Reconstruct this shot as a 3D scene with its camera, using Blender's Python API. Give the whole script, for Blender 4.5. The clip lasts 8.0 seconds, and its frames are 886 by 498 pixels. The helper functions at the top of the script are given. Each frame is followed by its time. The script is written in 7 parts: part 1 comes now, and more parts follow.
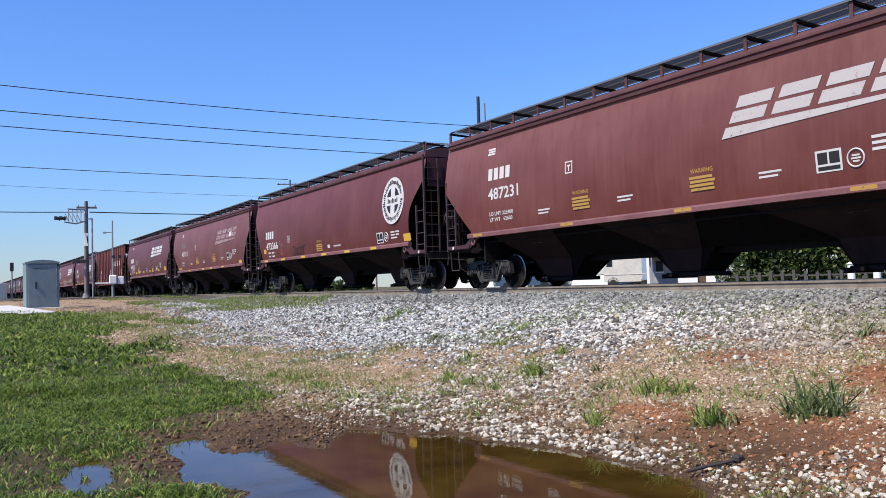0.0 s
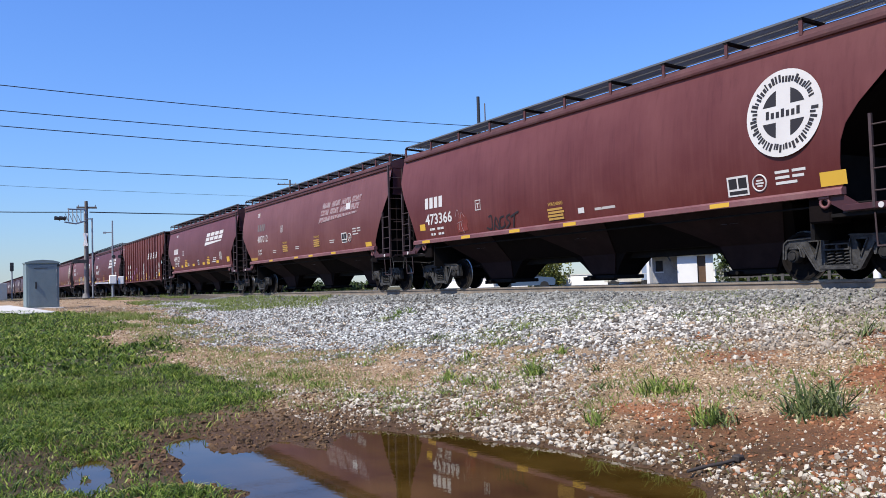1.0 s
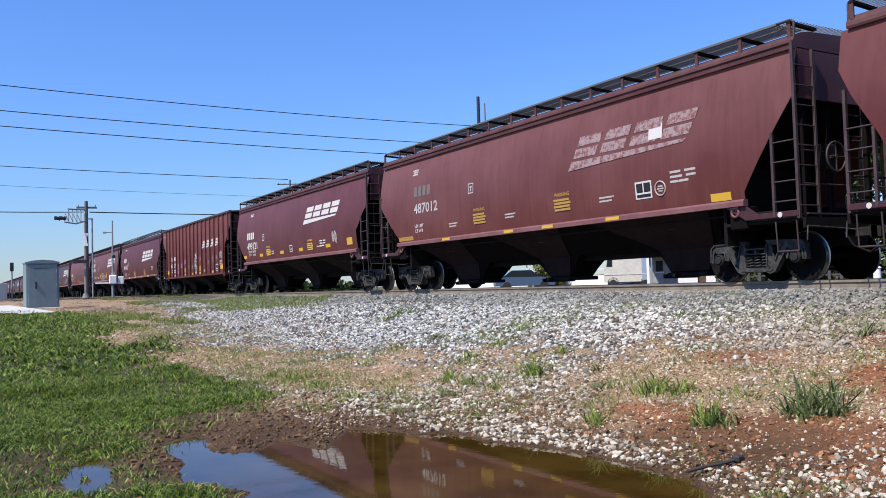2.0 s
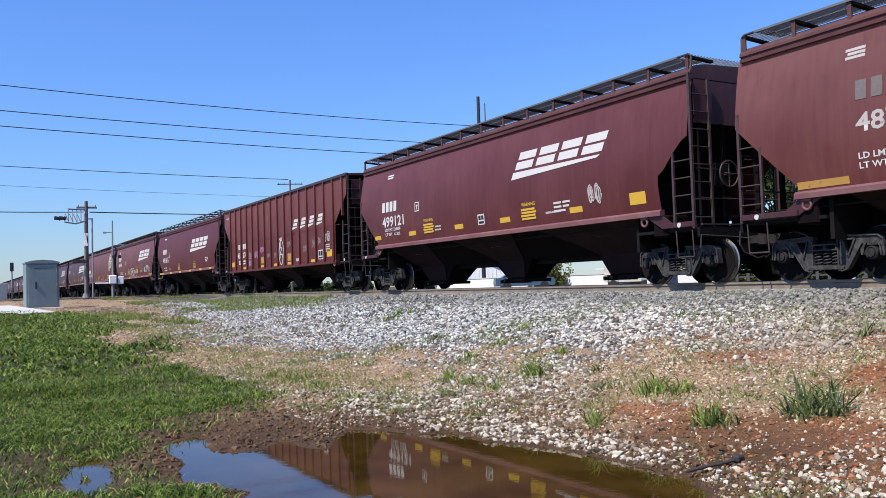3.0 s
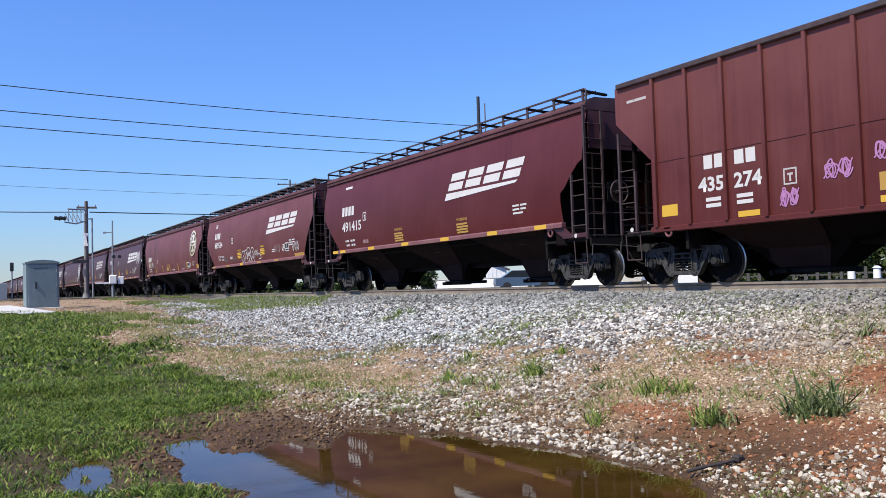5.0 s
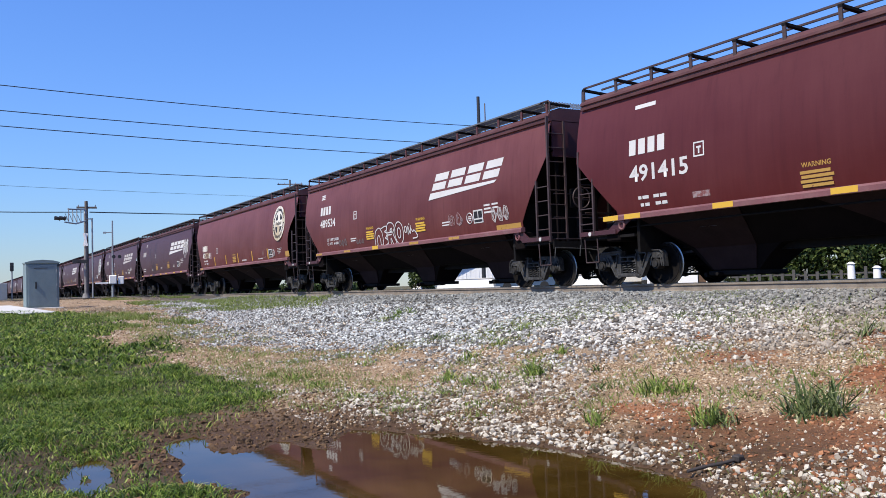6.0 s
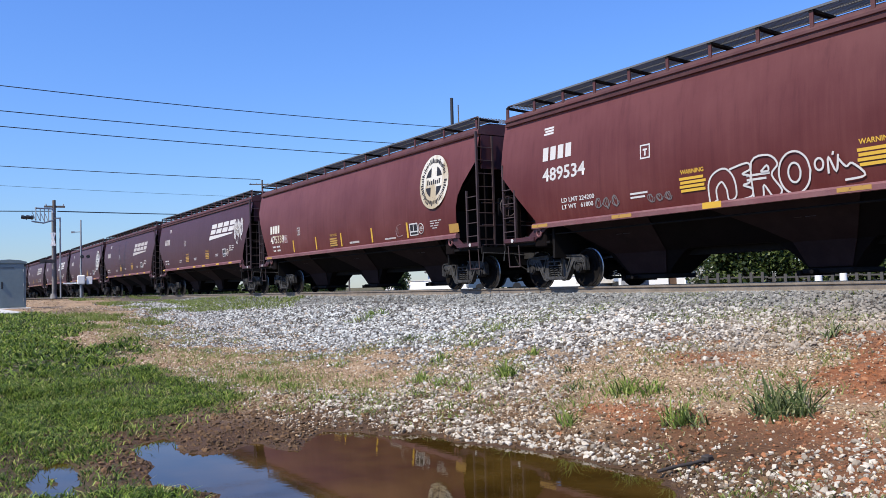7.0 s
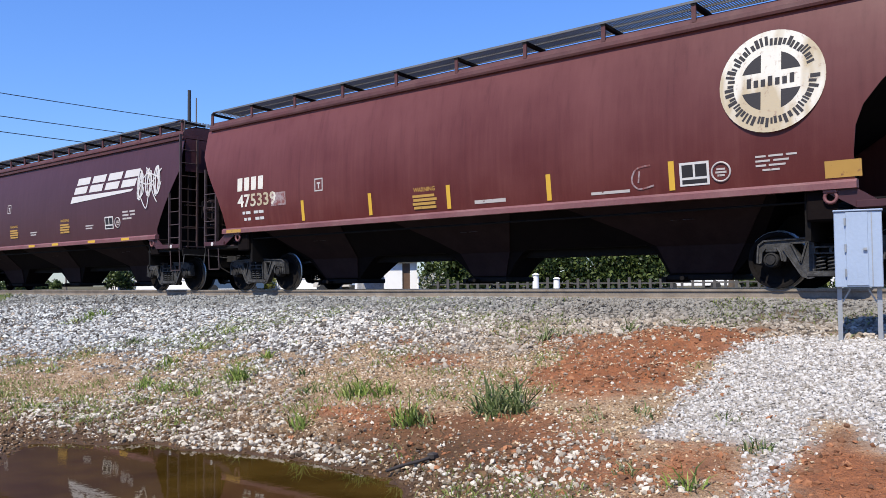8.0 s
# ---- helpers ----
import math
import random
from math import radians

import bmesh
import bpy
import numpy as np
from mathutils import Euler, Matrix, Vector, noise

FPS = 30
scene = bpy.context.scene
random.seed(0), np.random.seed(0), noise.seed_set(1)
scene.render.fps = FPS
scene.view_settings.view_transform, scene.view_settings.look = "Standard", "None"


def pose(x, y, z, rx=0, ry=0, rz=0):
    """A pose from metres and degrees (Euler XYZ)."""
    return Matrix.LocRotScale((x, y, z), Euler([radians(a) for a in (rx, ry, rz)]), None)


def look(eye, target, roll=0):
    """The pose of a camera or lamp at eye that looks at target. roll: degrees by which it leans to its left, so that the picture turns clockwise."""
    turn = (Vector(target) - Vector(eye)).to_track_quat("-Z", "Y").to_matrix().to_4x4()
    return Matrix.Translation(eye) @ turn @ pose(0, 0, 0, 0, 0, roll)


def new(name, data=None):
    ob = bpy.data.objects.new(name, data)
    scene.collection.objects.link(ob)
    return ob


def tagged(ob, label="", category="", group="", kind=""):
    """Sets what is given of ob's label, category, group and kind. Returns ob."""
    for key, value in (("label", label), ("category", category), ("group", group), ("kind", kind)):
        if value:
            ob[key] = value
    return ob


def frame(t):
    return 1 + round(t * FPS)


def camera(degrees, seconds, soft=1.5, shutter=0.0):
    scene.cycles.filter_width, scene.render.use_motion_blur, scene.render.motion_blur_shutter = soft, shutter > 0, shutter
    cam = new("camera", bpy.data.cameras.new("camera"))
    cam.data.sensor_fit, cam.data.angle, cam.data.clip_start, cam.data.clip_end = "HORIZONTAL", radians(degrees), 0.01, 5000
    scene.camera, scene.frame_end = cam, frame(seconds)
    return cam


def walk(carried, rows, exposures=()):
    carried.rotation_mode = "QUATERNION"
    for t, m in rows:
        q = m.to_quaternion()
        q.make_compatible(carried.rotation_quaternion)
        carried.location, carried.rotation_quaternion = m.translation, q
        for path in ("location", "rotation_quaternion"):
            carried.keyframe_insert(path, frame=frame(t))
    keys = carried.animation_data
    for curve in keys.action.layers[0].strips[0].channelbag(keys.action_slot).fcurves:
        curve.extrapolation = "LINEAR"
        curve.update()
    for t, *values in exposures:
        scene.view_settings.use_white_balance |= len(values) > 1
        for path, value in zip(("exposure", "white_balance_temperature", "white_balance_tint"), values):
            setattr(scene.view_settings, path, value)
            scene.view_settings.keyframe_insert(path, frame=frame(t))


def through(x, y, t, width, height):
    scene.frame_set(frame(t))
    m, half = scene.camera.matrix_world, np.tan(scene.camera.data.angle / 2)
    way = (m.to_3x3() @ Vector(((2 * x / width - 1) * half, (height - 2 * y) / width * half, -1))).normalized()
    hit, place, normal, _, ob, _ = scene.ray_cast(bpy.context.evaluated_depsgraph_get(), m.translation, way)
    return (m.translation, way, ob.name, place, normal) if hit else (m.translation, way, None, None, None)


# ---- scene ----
# The camera stands on the grass beside the track and pans to the right at the end.
EYE_Z = 1.75
cam = camera(55.55, 8.0, soft=0.7)


def aim(pitch, roll, yaw):
    return pose(0, 0, EYE_Z, 90 + pitch, roll, yaw)


walk(cam, [
    (0.0, aim(2.44, 1.78, 59.67)),
    (6.0, aim(2.44, 1.78, 59.67)),
    (6.5, aim(2.44, 1.77, 59.56)),
    (6.9, aim(2.46, 1.70, 58.75)),
    (7.1, aim(2.45, 1.55, 56.40)),
    (7.3, aim(2.41, 1.36, 53.15)),
    (7.5, aim(2.38, 1.16, 50.47)),
    (7.6, aim(2.36, 1.04, 48.65)),
    (7.7, aim(2.35, 0.90, 46.55)),
    (8.0, aim(2.33, 0.48, 40.06)),
], exposures=[(0.0, 0.18)])

# ---- light: a high clear sun behind the camera, and the blue sky ----
SUN_ELEVATION, SUN_AZIMUTH = 51.0, -80.0   # degrees; azimuth counted from +x towards +y
sun_dir = Vector((math.cos(radians(SUN_ELEVATION)) * math.cos(radians(SUN_AZIMUTH)),
                  math.cos(radians(SUN_ELEVATION)) * math.sin(radians(SUN_AZIMUTH)),
                  math.sin(radians(SUN_ELEVATION))))
world = bpy.data.worlds.new("sky")
scene.world = world
world.use_nodes = True
sky = world.node_tree.nodes.new("ShaderNodeTexSky")
sky.sky_type, sky.sun_disc = "NISHITA", False
sky.sun_elevation, sky.sun_rotation = radians(SUN_ELEVATION), radians(90 - SUN_AZIMUTH)
sky.air_density, sky.dust_density, sky.ozone_density, sky.altitude = 1.8, 0.0, 6.0, 600.0
backing = world.node_tree.nodes["Background"]
deepen = world.node_tree.nodes.new("ShaderNodeMix")   # a clear, deep blue day
deepen.data_type, deepen.blend_type = "RGBA", "MULTIPLY"
deepen.inputs[0].default_value, deepen.inputs[7].default_value = 1.0, (0.73, 1.03, 1.80, 1)
world.node_tree.links.new(sky.outputs[0], deepen.inputs[6])
world.node_tree.links.new(deepen.outputs[2], backing.inputs[0])
backing.inputs[1].default_value = 0.090
lamp = bpy.data.lights.new("sun", "SUN")
lamp.energy, lamp.angle, lamp.color = 5.5, radians(0.53), (1.0, 0.93, 0.80)
new("sun", lamp).matrix_world = look(sun_dir * 100, (0, 0, 0))


# ---- materials ----
def noise_node(nt, coord, scale, detail=4.0, rough=0.6):
    n = nt.nodes.new("ShaderNodeTexNoise")
    n.inputs["Scale"].default_value, n.inputs["Detail"].default_value = scale, detail
    n.inputs["Roughness"].default_value = rough
    nt.links.new(coord, n.inputs["Vector"])
    return n.outputs["Fac"]


def ramp(nt, fac, stops):
    r = nt.nodes.new("ShaderNodeValToRGB")
    while len(r.color_ramp.elements) < len(stops):
        r.color_ramp.elements.new(0.5)
    for e, (p, c) in zip(r.color_ramp.elements, stops):
        e.position, e.color = p, (*c, 1) if len(c) == 3 else c
    nt.links.new(fac, r.inputs[0])
    return r.outputs[0]


def mix(nt, fac, a, b, kind="MIX"):
    m = nt.nodes.new("ShaderNodeMix")
    m.data_type, m.blend_type = "RGBA", kind
    for socket, value in ((m.inputs[0], fac), (m.inputs[6], a), (m.inputs[7], b)):
        if isinstance(value, (int, float)):
            socket.default_value = value
        elif isinstance(value, tuple):
            socket.default_value = (*value, 1)
        else:
            nt.links.new(value, socket)
    return m.outputs[2]


def calc(nt, op, a, b=0.0, clamp=False):
    m = nt.nodes.new("ShaderNodeMath")
    m.operation, m.use_clamp = op, clamp
    for socket, value in ((m.inputs[0], a), (m.inputs[1], b)):
        if isinstance(value, (int, float)):
            socket.default_value = value
        else:
            nt.links.new(value, socket)
    return m.outputs[0]


def start_material(name):
    m = bpy.data.materials.new(name)
    m.use_nodes = True
    nt = m.node_tree
    coord = nt.nodes.new("ShaderNodeTexCoord").outputs["Object"]
    return m, nt, nt.nodes["Principled BSDF"], coord


def bump(nt, bsdf, height, strength, distance):
    b = nt.nodes.new("ShaderNodeBump")
    b.inputs["Strength"].default_value, b.inputs["Distance"].default_value = strength, distance
    nt.links.new(height, b.inputs["Height"])
    nt.links.new(b.outputs[0], bsdf.inputs["Normal"])


def surface(name, colour, rough=0.6, metal=0.0, coarse=1.5, fine=30.0, vary=0.25, bumps=0.1, dirt=None, dirt_amount=0.4, spec=0.5):
    """A plain surface with coarse and fine variation and a little relief."""
    m, nt, bsdf, coord = start_material(name)
    big, small = noise_node(nt, coord, coarse), noise_node(nt, coord, fine)
    both = calc(nt, "ADD", calc(nt, "MULTIPLY", big, 0.6), calc(nt, "MULTIPLY", small, 0.4))
    dark = tuple(c * (1 - vary) for c in colour)
    light = tuple(min(c * (1 + vary), 1) for c in colour)
    c = ramp(nt, both, [(0.3, dark), (0.7, light)])
    if dirt:
        c = mix(nt, ramp(nt, noise_node(nt, coord, coarse * 1.7, 8, 0.7), [(0.45, (0, 0, 0)), (0.75, (dirt_amount,) * 3)]), c, dirt)
    nt.links.new(c, bsdf.inputs["Base Color"])
    bsdf.inputs["Roughness"].default_value, bsdf.inputs["Metallic"].default_value = rough, metal
    bsdf.inputs["Specular IOR Level"].default_value = spec
    if bumps:
        bump(nt, bsdf, small, bumps, 0.02)
    return m


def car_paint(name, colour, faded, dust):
    """Weathered railcar paint: patchy chalky fading, a lighter tone painted in towards the eaves for the sheen there,
    streaks running down from the eaves, dust along the sill.
    """
    m, nt, bsdf, coord = start_material(name)
    stretch = nt.nodes.new("ShaderNodeMapping")
    stretch.inputs["Scale"].default_value = (5.0, 5.0, 0.22)
    nt.links.new(coord, stretch.inputs[0])
    streak = noise_node(nt, stretch.outputs[0], 1.6, 6, 0.65)
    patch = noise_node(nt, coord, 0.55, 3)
    grain = noise_node(nt, coord, 45, 2)
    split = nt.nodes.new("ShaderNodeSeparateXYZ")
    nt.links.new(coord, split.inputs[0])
    # The height term puts the upper side's sheen into the colour.
    chalk_sheen = calc(nt, "ADD", calc(nt, "MULTIPLY", patch, 0.9), calc(nt, "MULTIPLY", calc(nt, "SUBTRACT", split.outputs[2], 2.6), 0.20))
    chalk_sheen = calc(nt, "ADD", chalk_sheen, calc(nt, "MULTIPLY", streak, 0.25))
    c = mix(nt, ramp(nt, chalk_sheen, [(0.35, (0, 0, 0)), (0.92, (1.0,) * 3)]), colour, faded)
    c = mix(nt, ramp(nt, streak, [(0.52, (0, 0, 0)), (0.78, (0.16,) * 3)]), c, dust)
    c = mix(nt, ramp(nt, streak, [(0.30, (0.20,) * 3), (0.46, (0, 0, 0))]), c, tuple(v * 0.45 for v in colour))
    c = mix(nt, calc(nt, "MULTIPLY", grain, 0.16), c, dust)
    nt.links.new(c, bsdf.inputs["Base Color"])
    bsdf.inputs["Roughness"].default_value = 0.48
    bsdf.inputs["Diffuse Roughness"].default_value = 1.0
    bsdf.inputs["Specular IOR Level"].default_value = 0.32
    bump(nt, bsdf, noise_node(nt, coord, 1.1, 2), 0.20, 0.05)
    return m


def worn_paint(name, colour, under, wear=0.5):
    """Stencilled paint that has flaked away in places."""
    m, nt, bsdf, coord = start_material(name)
    fac = ramp(nt, noise_node(nt, coord, 7, 8, 0.75), [(wear, (0, 0, 0)), (wear + 0.1, (1, 1, 1))])
    c = mix(nt, fac, colour, under)
    c = mix(nt, calc(nt, "MULTIPLY", noise_node(nt, coord, 2.2), 0.25), c, under)
    nt.links.new(c, bsdf.inputs["Base Color"])
    bsdf.inputs["Roughness"].default_value = 0.6
    return m


def aged_paint(name):
    """White paint yellowed and stained in broad upright patches."""
    m, nt, bsdf, coord = start_material(name)
    stretch = nt.nodes.new("ShaderNodeMapping")
    stretch.inputs["Scale"].default_value = (1.0, 1.0, 0.3)
    nt.links.new(coord, stretch.inputs[0])
    c = mix(nt, ramp(nt, noise_node(nt, stretch.outputs[0], 1.5, 3, 0.5), [(0.46, (0, 0, 0)), (0.54, (1, 1, 1))]), (0.60, 0.57, 0.50), (0.40, 0.33, 0.22))
    c = mix(nt, ramp(nt, noise_node(nt, coord, 9, 6, 0.7), [(0.56, (0, 0, 0)), (0.70, (0.8,) * 3)]), c, (0.22, 0.13, 0.09))
    nt.links.new(c, bsdf.inputs["Base Color"])
    bsdf.inputs["Roughness"].default_value = 0.65
    return m


MAROON, FADED_LIT, DUST = (0.090, 0.0122, 0.0108), (0.174, 0.053, 0.048), (0.20, 0.080, 0.058)
paint_a = car_paint("maroon car paint", MAROON, FADED_LIT, DUST)
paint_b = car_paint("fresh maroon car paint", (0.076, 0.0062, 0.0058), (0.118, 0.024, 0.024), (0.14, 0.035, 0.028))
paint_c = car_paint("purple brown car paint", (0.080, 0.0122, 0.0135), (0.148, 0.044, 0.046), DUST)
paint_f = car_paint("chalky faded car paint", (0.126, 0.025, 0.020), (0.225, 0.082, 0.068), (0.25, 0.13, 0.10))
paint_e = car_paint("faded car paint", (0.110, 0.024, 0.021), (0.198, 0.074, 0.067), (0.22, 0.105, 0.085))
# Darker and purpler: paints in how dim the far cars look at a slant.
paint_d = car_paint("dimmed weathered car paint", (0.055, 0.016, 0.021), (0.072, 0.024, 0.030), (0.14, 0.075, 0.078))
roof_paint = surface("dusty roof paint", (0.066, 0.018, 0.018), 0.65, coarse=0.8, vary=0.35, dirt=(0.15, 0.085, 0.072))
sill_paint = surface("sill paint", (0.15, 0.055, 0.058), 0.6, coarse=0.8, vary=0.3, dirt=(0.25, 0.16, 0.14))
grating_steel = surface("galvanised grating", (0.13, 0.135, 0.14), 0.6, 0.3, vary=0.3)
# Underframe blacks: shade beneath the cars is put into both colours.
black_steel = surface("greasy black steel darkened for shade", (0.007, 0.006, 0.006), 0.8, 0.0, coarse=3, vary=0.5, dirt=(0.016, 0.013, 0.011), spec=0.15)
shade_paint = surface("brown underframe darkened for shade", (0.006, 0.004, 0.004), 0.9, coarse=2, vary=0.4, dirt=(0.010, 0.007, 0.006), spec=0.08)
ladder_paint = surface("ladder paint", (0.040, 0.022, 0.022), 0.6, coarse=3, vary=0.4, dirt=(0.10, 0.075, 0.07))
# Lighter than the hull, to paint in the light on the bay sides.
bay_paint = surface("dusty hopper bay in lit tone", (0.020, 0.010, 0.010), 0.85, coarse=1.2, vary=0.35, dirt=(0.040, 0.026, 0.024), spec=0.15)
truck_steel = surface("dusty cast steel", (0.022, 0.021, 0.021), 0.8, 0.0, coarse=5, vary=0.7, dirt=(0.11, 0.108, 0.108), dirt_amount=0.7, bumps=0.3)
dull_steel = surface("oily dull steel", (0.020, 0.019, 0.019), 0.85, 0.0, coarse=5, vary=0.6, dirt=(0.05, 0.045, 0.042), spec=0.2)
# Wheels blackened so that the colour carries the shade they run in.
wheel_steel = surface("worn wheel steel blackened for shade", (0.009, 0.008, 0.008), 0.95, 0.0, coarse=4, vary=0.5, dirt=(0.02, 0.016, 0.013), spec=0.08)
bright_steel = surface("polished tread steel", (0.35, 0.34, 0.33), 0.3, 0.9, vary=0.15)
rail_side = surface("rusty rail steel", (0.20, 0.165, 0.13), 0.85, 0.0, coarse=3, vary=0.4, dirt=(0.09, 0.065, 0.05))
tie_wood = surface("weathered tie wood", (0.13, 0.105, 0.085), 0.9, coarse=2, fine=40, vary=0.5, bumps=0.4)
white_decal = worn_paint("white stencil paint", (0.58, 0.57, 0.55), MAROON, 0.66)
soft_decal = worn_paint("dulled white stencil paint", (0.44, 0.41, 0.39), MAROON, 0.58)
faded_decal = worn_paint("flaked white stencil paint", (0.29, 0.23, 0.23), FADED_LIT, 0.47)
aged_decal = aged_paint("yellowed white emblem paint")
yellow_decal = worn_paint("yellow reflective sheet", (0.58, 0.35, 0.03), (0.30, 0.15, 0.03), 0.66)
dull_yellow = worn_paint("dirty yellow reflective sheet", (0.40, 0.23, 0.045), (0.15, 0.06, 0.03), 0.58)
dull_stencil = surface("dim stencil paint", (0.13, 0.11, 0.11), 0.8, vary=0.3)
dark_decal = surface("dark stencil paint", (0.012, 0.009, 0.010), 0.6, vary=0.3)
red_primer = surface("red primer paint", (0.150, 0.022, 0.014), 0.6, coarse=4, vary=0.4, dirt=(0.10, 0.03, 0.02))
purple_spray = surface("purple spray paint", (0.36, 0.16, 0.33), 0.6, vary=0.3)


# ---- mesh building ----
class Shape:
    """Gathers boxes, bars, tubes and plates into one mesh."""

    def __init__(self):
        self.verts, self.faces, self.smooth = [], [], []

    def add(self, verts, faces, smooth=False):
        k = len(self.verts)
        self.verts += [tuple(v) for v in verts]
        self.faces += [tuple(i + k for i in f) for f in faces]
        self.smooth += [smooth] * len(faces)
        return self

    def box(self, x0, x1, y0, y1, z0, z1, bevel=0.0):
        if not bevel:
            v = [(x, y, z) for x in (x0, x1) for y in (y0, y1) for z in (z0, z1)]
            return self.add(v, [(0, 1, 3, 2), (4, 6, 7, 5), (0, 4, 5, 1), (2, 3, 7, 6), (0, 2, 6, 4), (1, 5, 7, 3)])
        bm = bmesh.new()
        bmesh.ops.create_cube(bm, size=1.0)
        for v in bm.verts:
            v.co = Vector(((x0 + x1) / 2 + v.co.x * (x1 - x0), (y0 + y1) / 2 + v.co.y * (y1 - y0), (z0 + z1) / 2 + v.co.z * (z1 - z0)))
        bmesh.ops.bevel(bm, geom=bm.edges[:], offset=bevel, segments=1, affect="EDGES")
        bm.verts.index_update()
        self.add([v.co for v in bm.verts], [[v.index for v in f.verts] for f in bm.faces])
        bm.free()
        return self

    def beam(self, p, q, w, d, side=(0, 1, 0)):
        """A bar of section w by d from p to q; d runs along side."""
        p, q, s = Vector(p), Vector(q), Vector(side).normalized()
        a = (q - p).normalized()
        s = (s - a * s.dot(a)).normalized()
        u = a.cross(s)
        v = [c + u * i * w / 2 + s * j * d / 2 for c in (p, q) for i, j in ((-1, -1), (1, -1), (1, 1), (-1, 1))]
        return self.add(v, [(3, 2, 1, 0), (4, 5, 6, 7), (0, 1, 5, 4), (1, 2, 6, 5), (2, 3, 7, 6), (3, 0, 4, 7)])

    def tube(self, p, q, r, n=8, r2=None, caps=True):
        p, q = Vector(p), Vector(q)
        a = (q - p).normalized()
        s = a.orthogonal().normalized()
        u = a.cross(s)
        r2 = r if r2 is None else r2
        ring = [(math.cos(2 * math.pi * i / n), math.sin(2 * math.pi * i / n)) for i in range(n)]
        v = [p + (s * c + u * t) * r for c, t in ring] + [q + (s * c + u * t) * r2 for c, t in ring]
        self.add(v, [(i, (i + 1) % n, n + (i + 1) % n, n + i) for i in range(n)], True)
        if caps:
            self.add(v[:n], [tuple(range(n - 1, -1, -1))])
            self.add(v[n:], [tuple(range(n))])
        return self

    def prism(self, poly, y0, y1):
        """A plate with the outline poly, (x, z) pairs, between y0 and y1."""
        n = len(poly)
        v = [(x, y0, z) for x, z in poly] + [(x, y1, z) for x, z in poly]
        return self.add(v, [tuple(range(n)), tuple(range(2 * n - 1, n - 1, -1))] + [(i, n + i, n + (i + 1) % n, (i + 1) % n) for i in range(n)])

    def sweep(self, section, x0, x1):
        """A bar along x with the outline section, (y, z) pairs."""
        n = len(section)
        v = [(x0, y, z) for y, z in section] + [(x1, y, z) for y, z in section]
        return self.add(v, [tuple(range(n)), tuple(range(2 * n - 1, n - 1, -1))] + [(i, n + i, n + (i + 1) % n, (i + 1) % n) for i in range(n)])

    def flat(self, poly, y):
        """A thin painted shape, (x, z) pairs, facing -y."""
        return self.add([(x, y, z) for x, z in poly], [tuple(range(len(poly)))])

    def ring(self, centre, r, tube, n=20, axis="x"):
        c, m = Vector(centre), 6
        v = []
        for i in range(n):
            a = 2 * math.pi * i / n
            for j in range(m):
                b = 2 * math.pi * j / m
                p, q, h = (r + tube * math.cos(b)) * math.cos(a), (r + tube * math.cos(b)) * math.sin(a), tube * math.sin(b)
                v.append(c + Vector({"x": (h, p, q), "y": (p, h, q), "z": (p, q, h)}[axis]))
        return self.add(v, [(i * m + j, ((i + 1) % n) * m + j, ((i + 1) % n) * m + (j + 1) % m, i * m + (j + 1) % m) for i in range(n) for j in range(m)], True)

    def mesh(self, name, material):
        me = bpy.data.meshes.new(name)
        me.from_pydata([tuple(v) for v in self.verts], [], self.faces)
        me.polygons.foreach_set("use_smooth", self.smooth)
        bm = bmesh.new()
        bm.from_mesh(me)
        bmesh.ops.recalc_face_normals(bm, faces=bm.faces[:])
        bm.to_mesh(me)
        bm.free()
        me.materials.append(material)
        return me


def part(name, shape, material, parent, label="", at=None):
    """Links a shape, or a mesh already made, as one mesh object under a thing or a part."""
    me = shape.mesh(name, material) if isinstance(shape, Shape) else shape
    ob = new(name, me)
    ob.parent = parent
    if at is not None:
        ob.matrix_basis = at
    return tagged(ob, label)


def empty(name, label, category, m, group="", kind=""):
    ob = new(name)
    ob.empty_display_size = 0.2
    ob.matrix_basis = m
    return tagged(ob, label, category, group, kind)


def big_mesh(name, verts, faces, material, smooth=False):
    """A mesh straight from arrays, all faces alike in size."""
    me = bpy.data.meshes.new(name)
    verts, faces = np.asarray(verts, np.float32), np.asarray(faces, np.int32)
    n, k = faces.shape
    me.vertices.add(len(verts))
    me.vertices.foreach_set("co", verts.ravel())
    me.loops.add(n * k)
    me.loops.foreach_set("vertex_index", faces.ravel())
    me.polygons.add(n)
    me.polygons.foreach_set("loop_start", np.arange(n, dtype=np.int32) * k)
    me.polygons.foreach_set("use_smooth", np.full(n, smooth))
    me.update(calc_edges=True)
    me.materials.append(material)
    return me


# ---- the lie of the land ----
RAIL_TOP, TRACK_Y = 1.615, 14.55


def wave(x, y, scale, seed):
    """Smooth value noise between -1 and 1."""
    r = np.random.RandomState(seed)
    grid = r.uniform(-1, 1, (64, 64))
    x, y = np.asarray(x) * scale + seed * 7.31, np.asarray(y) * scale + seed * 3.17
    i, j = np.floor(x).astype(int), np.floor(y).astype(int)
    fx, fy = x - i, y - j
    fx, fy = fx * fx * (3 - 2 * fx), fy * fy * (3 - 2 * fy)
    g = lambda a, b: grid[a % 64, b % 64]
    return (g(i, j) * (1 - fx) + g(i + 1, j) * fx) * (1 - fy) + (g(i, j + 1) * (1 - fx) + g(i + 1, j + 1) * fx) * fy


def rough(x, y, scale, seed):
    return wave(x, y, scale, seed) * 0.6 + wave(x, y, scale * 2.3, seed + 1) * 0.3 + wave(x, y, scale * 5.1, seed + 2) * 0.15


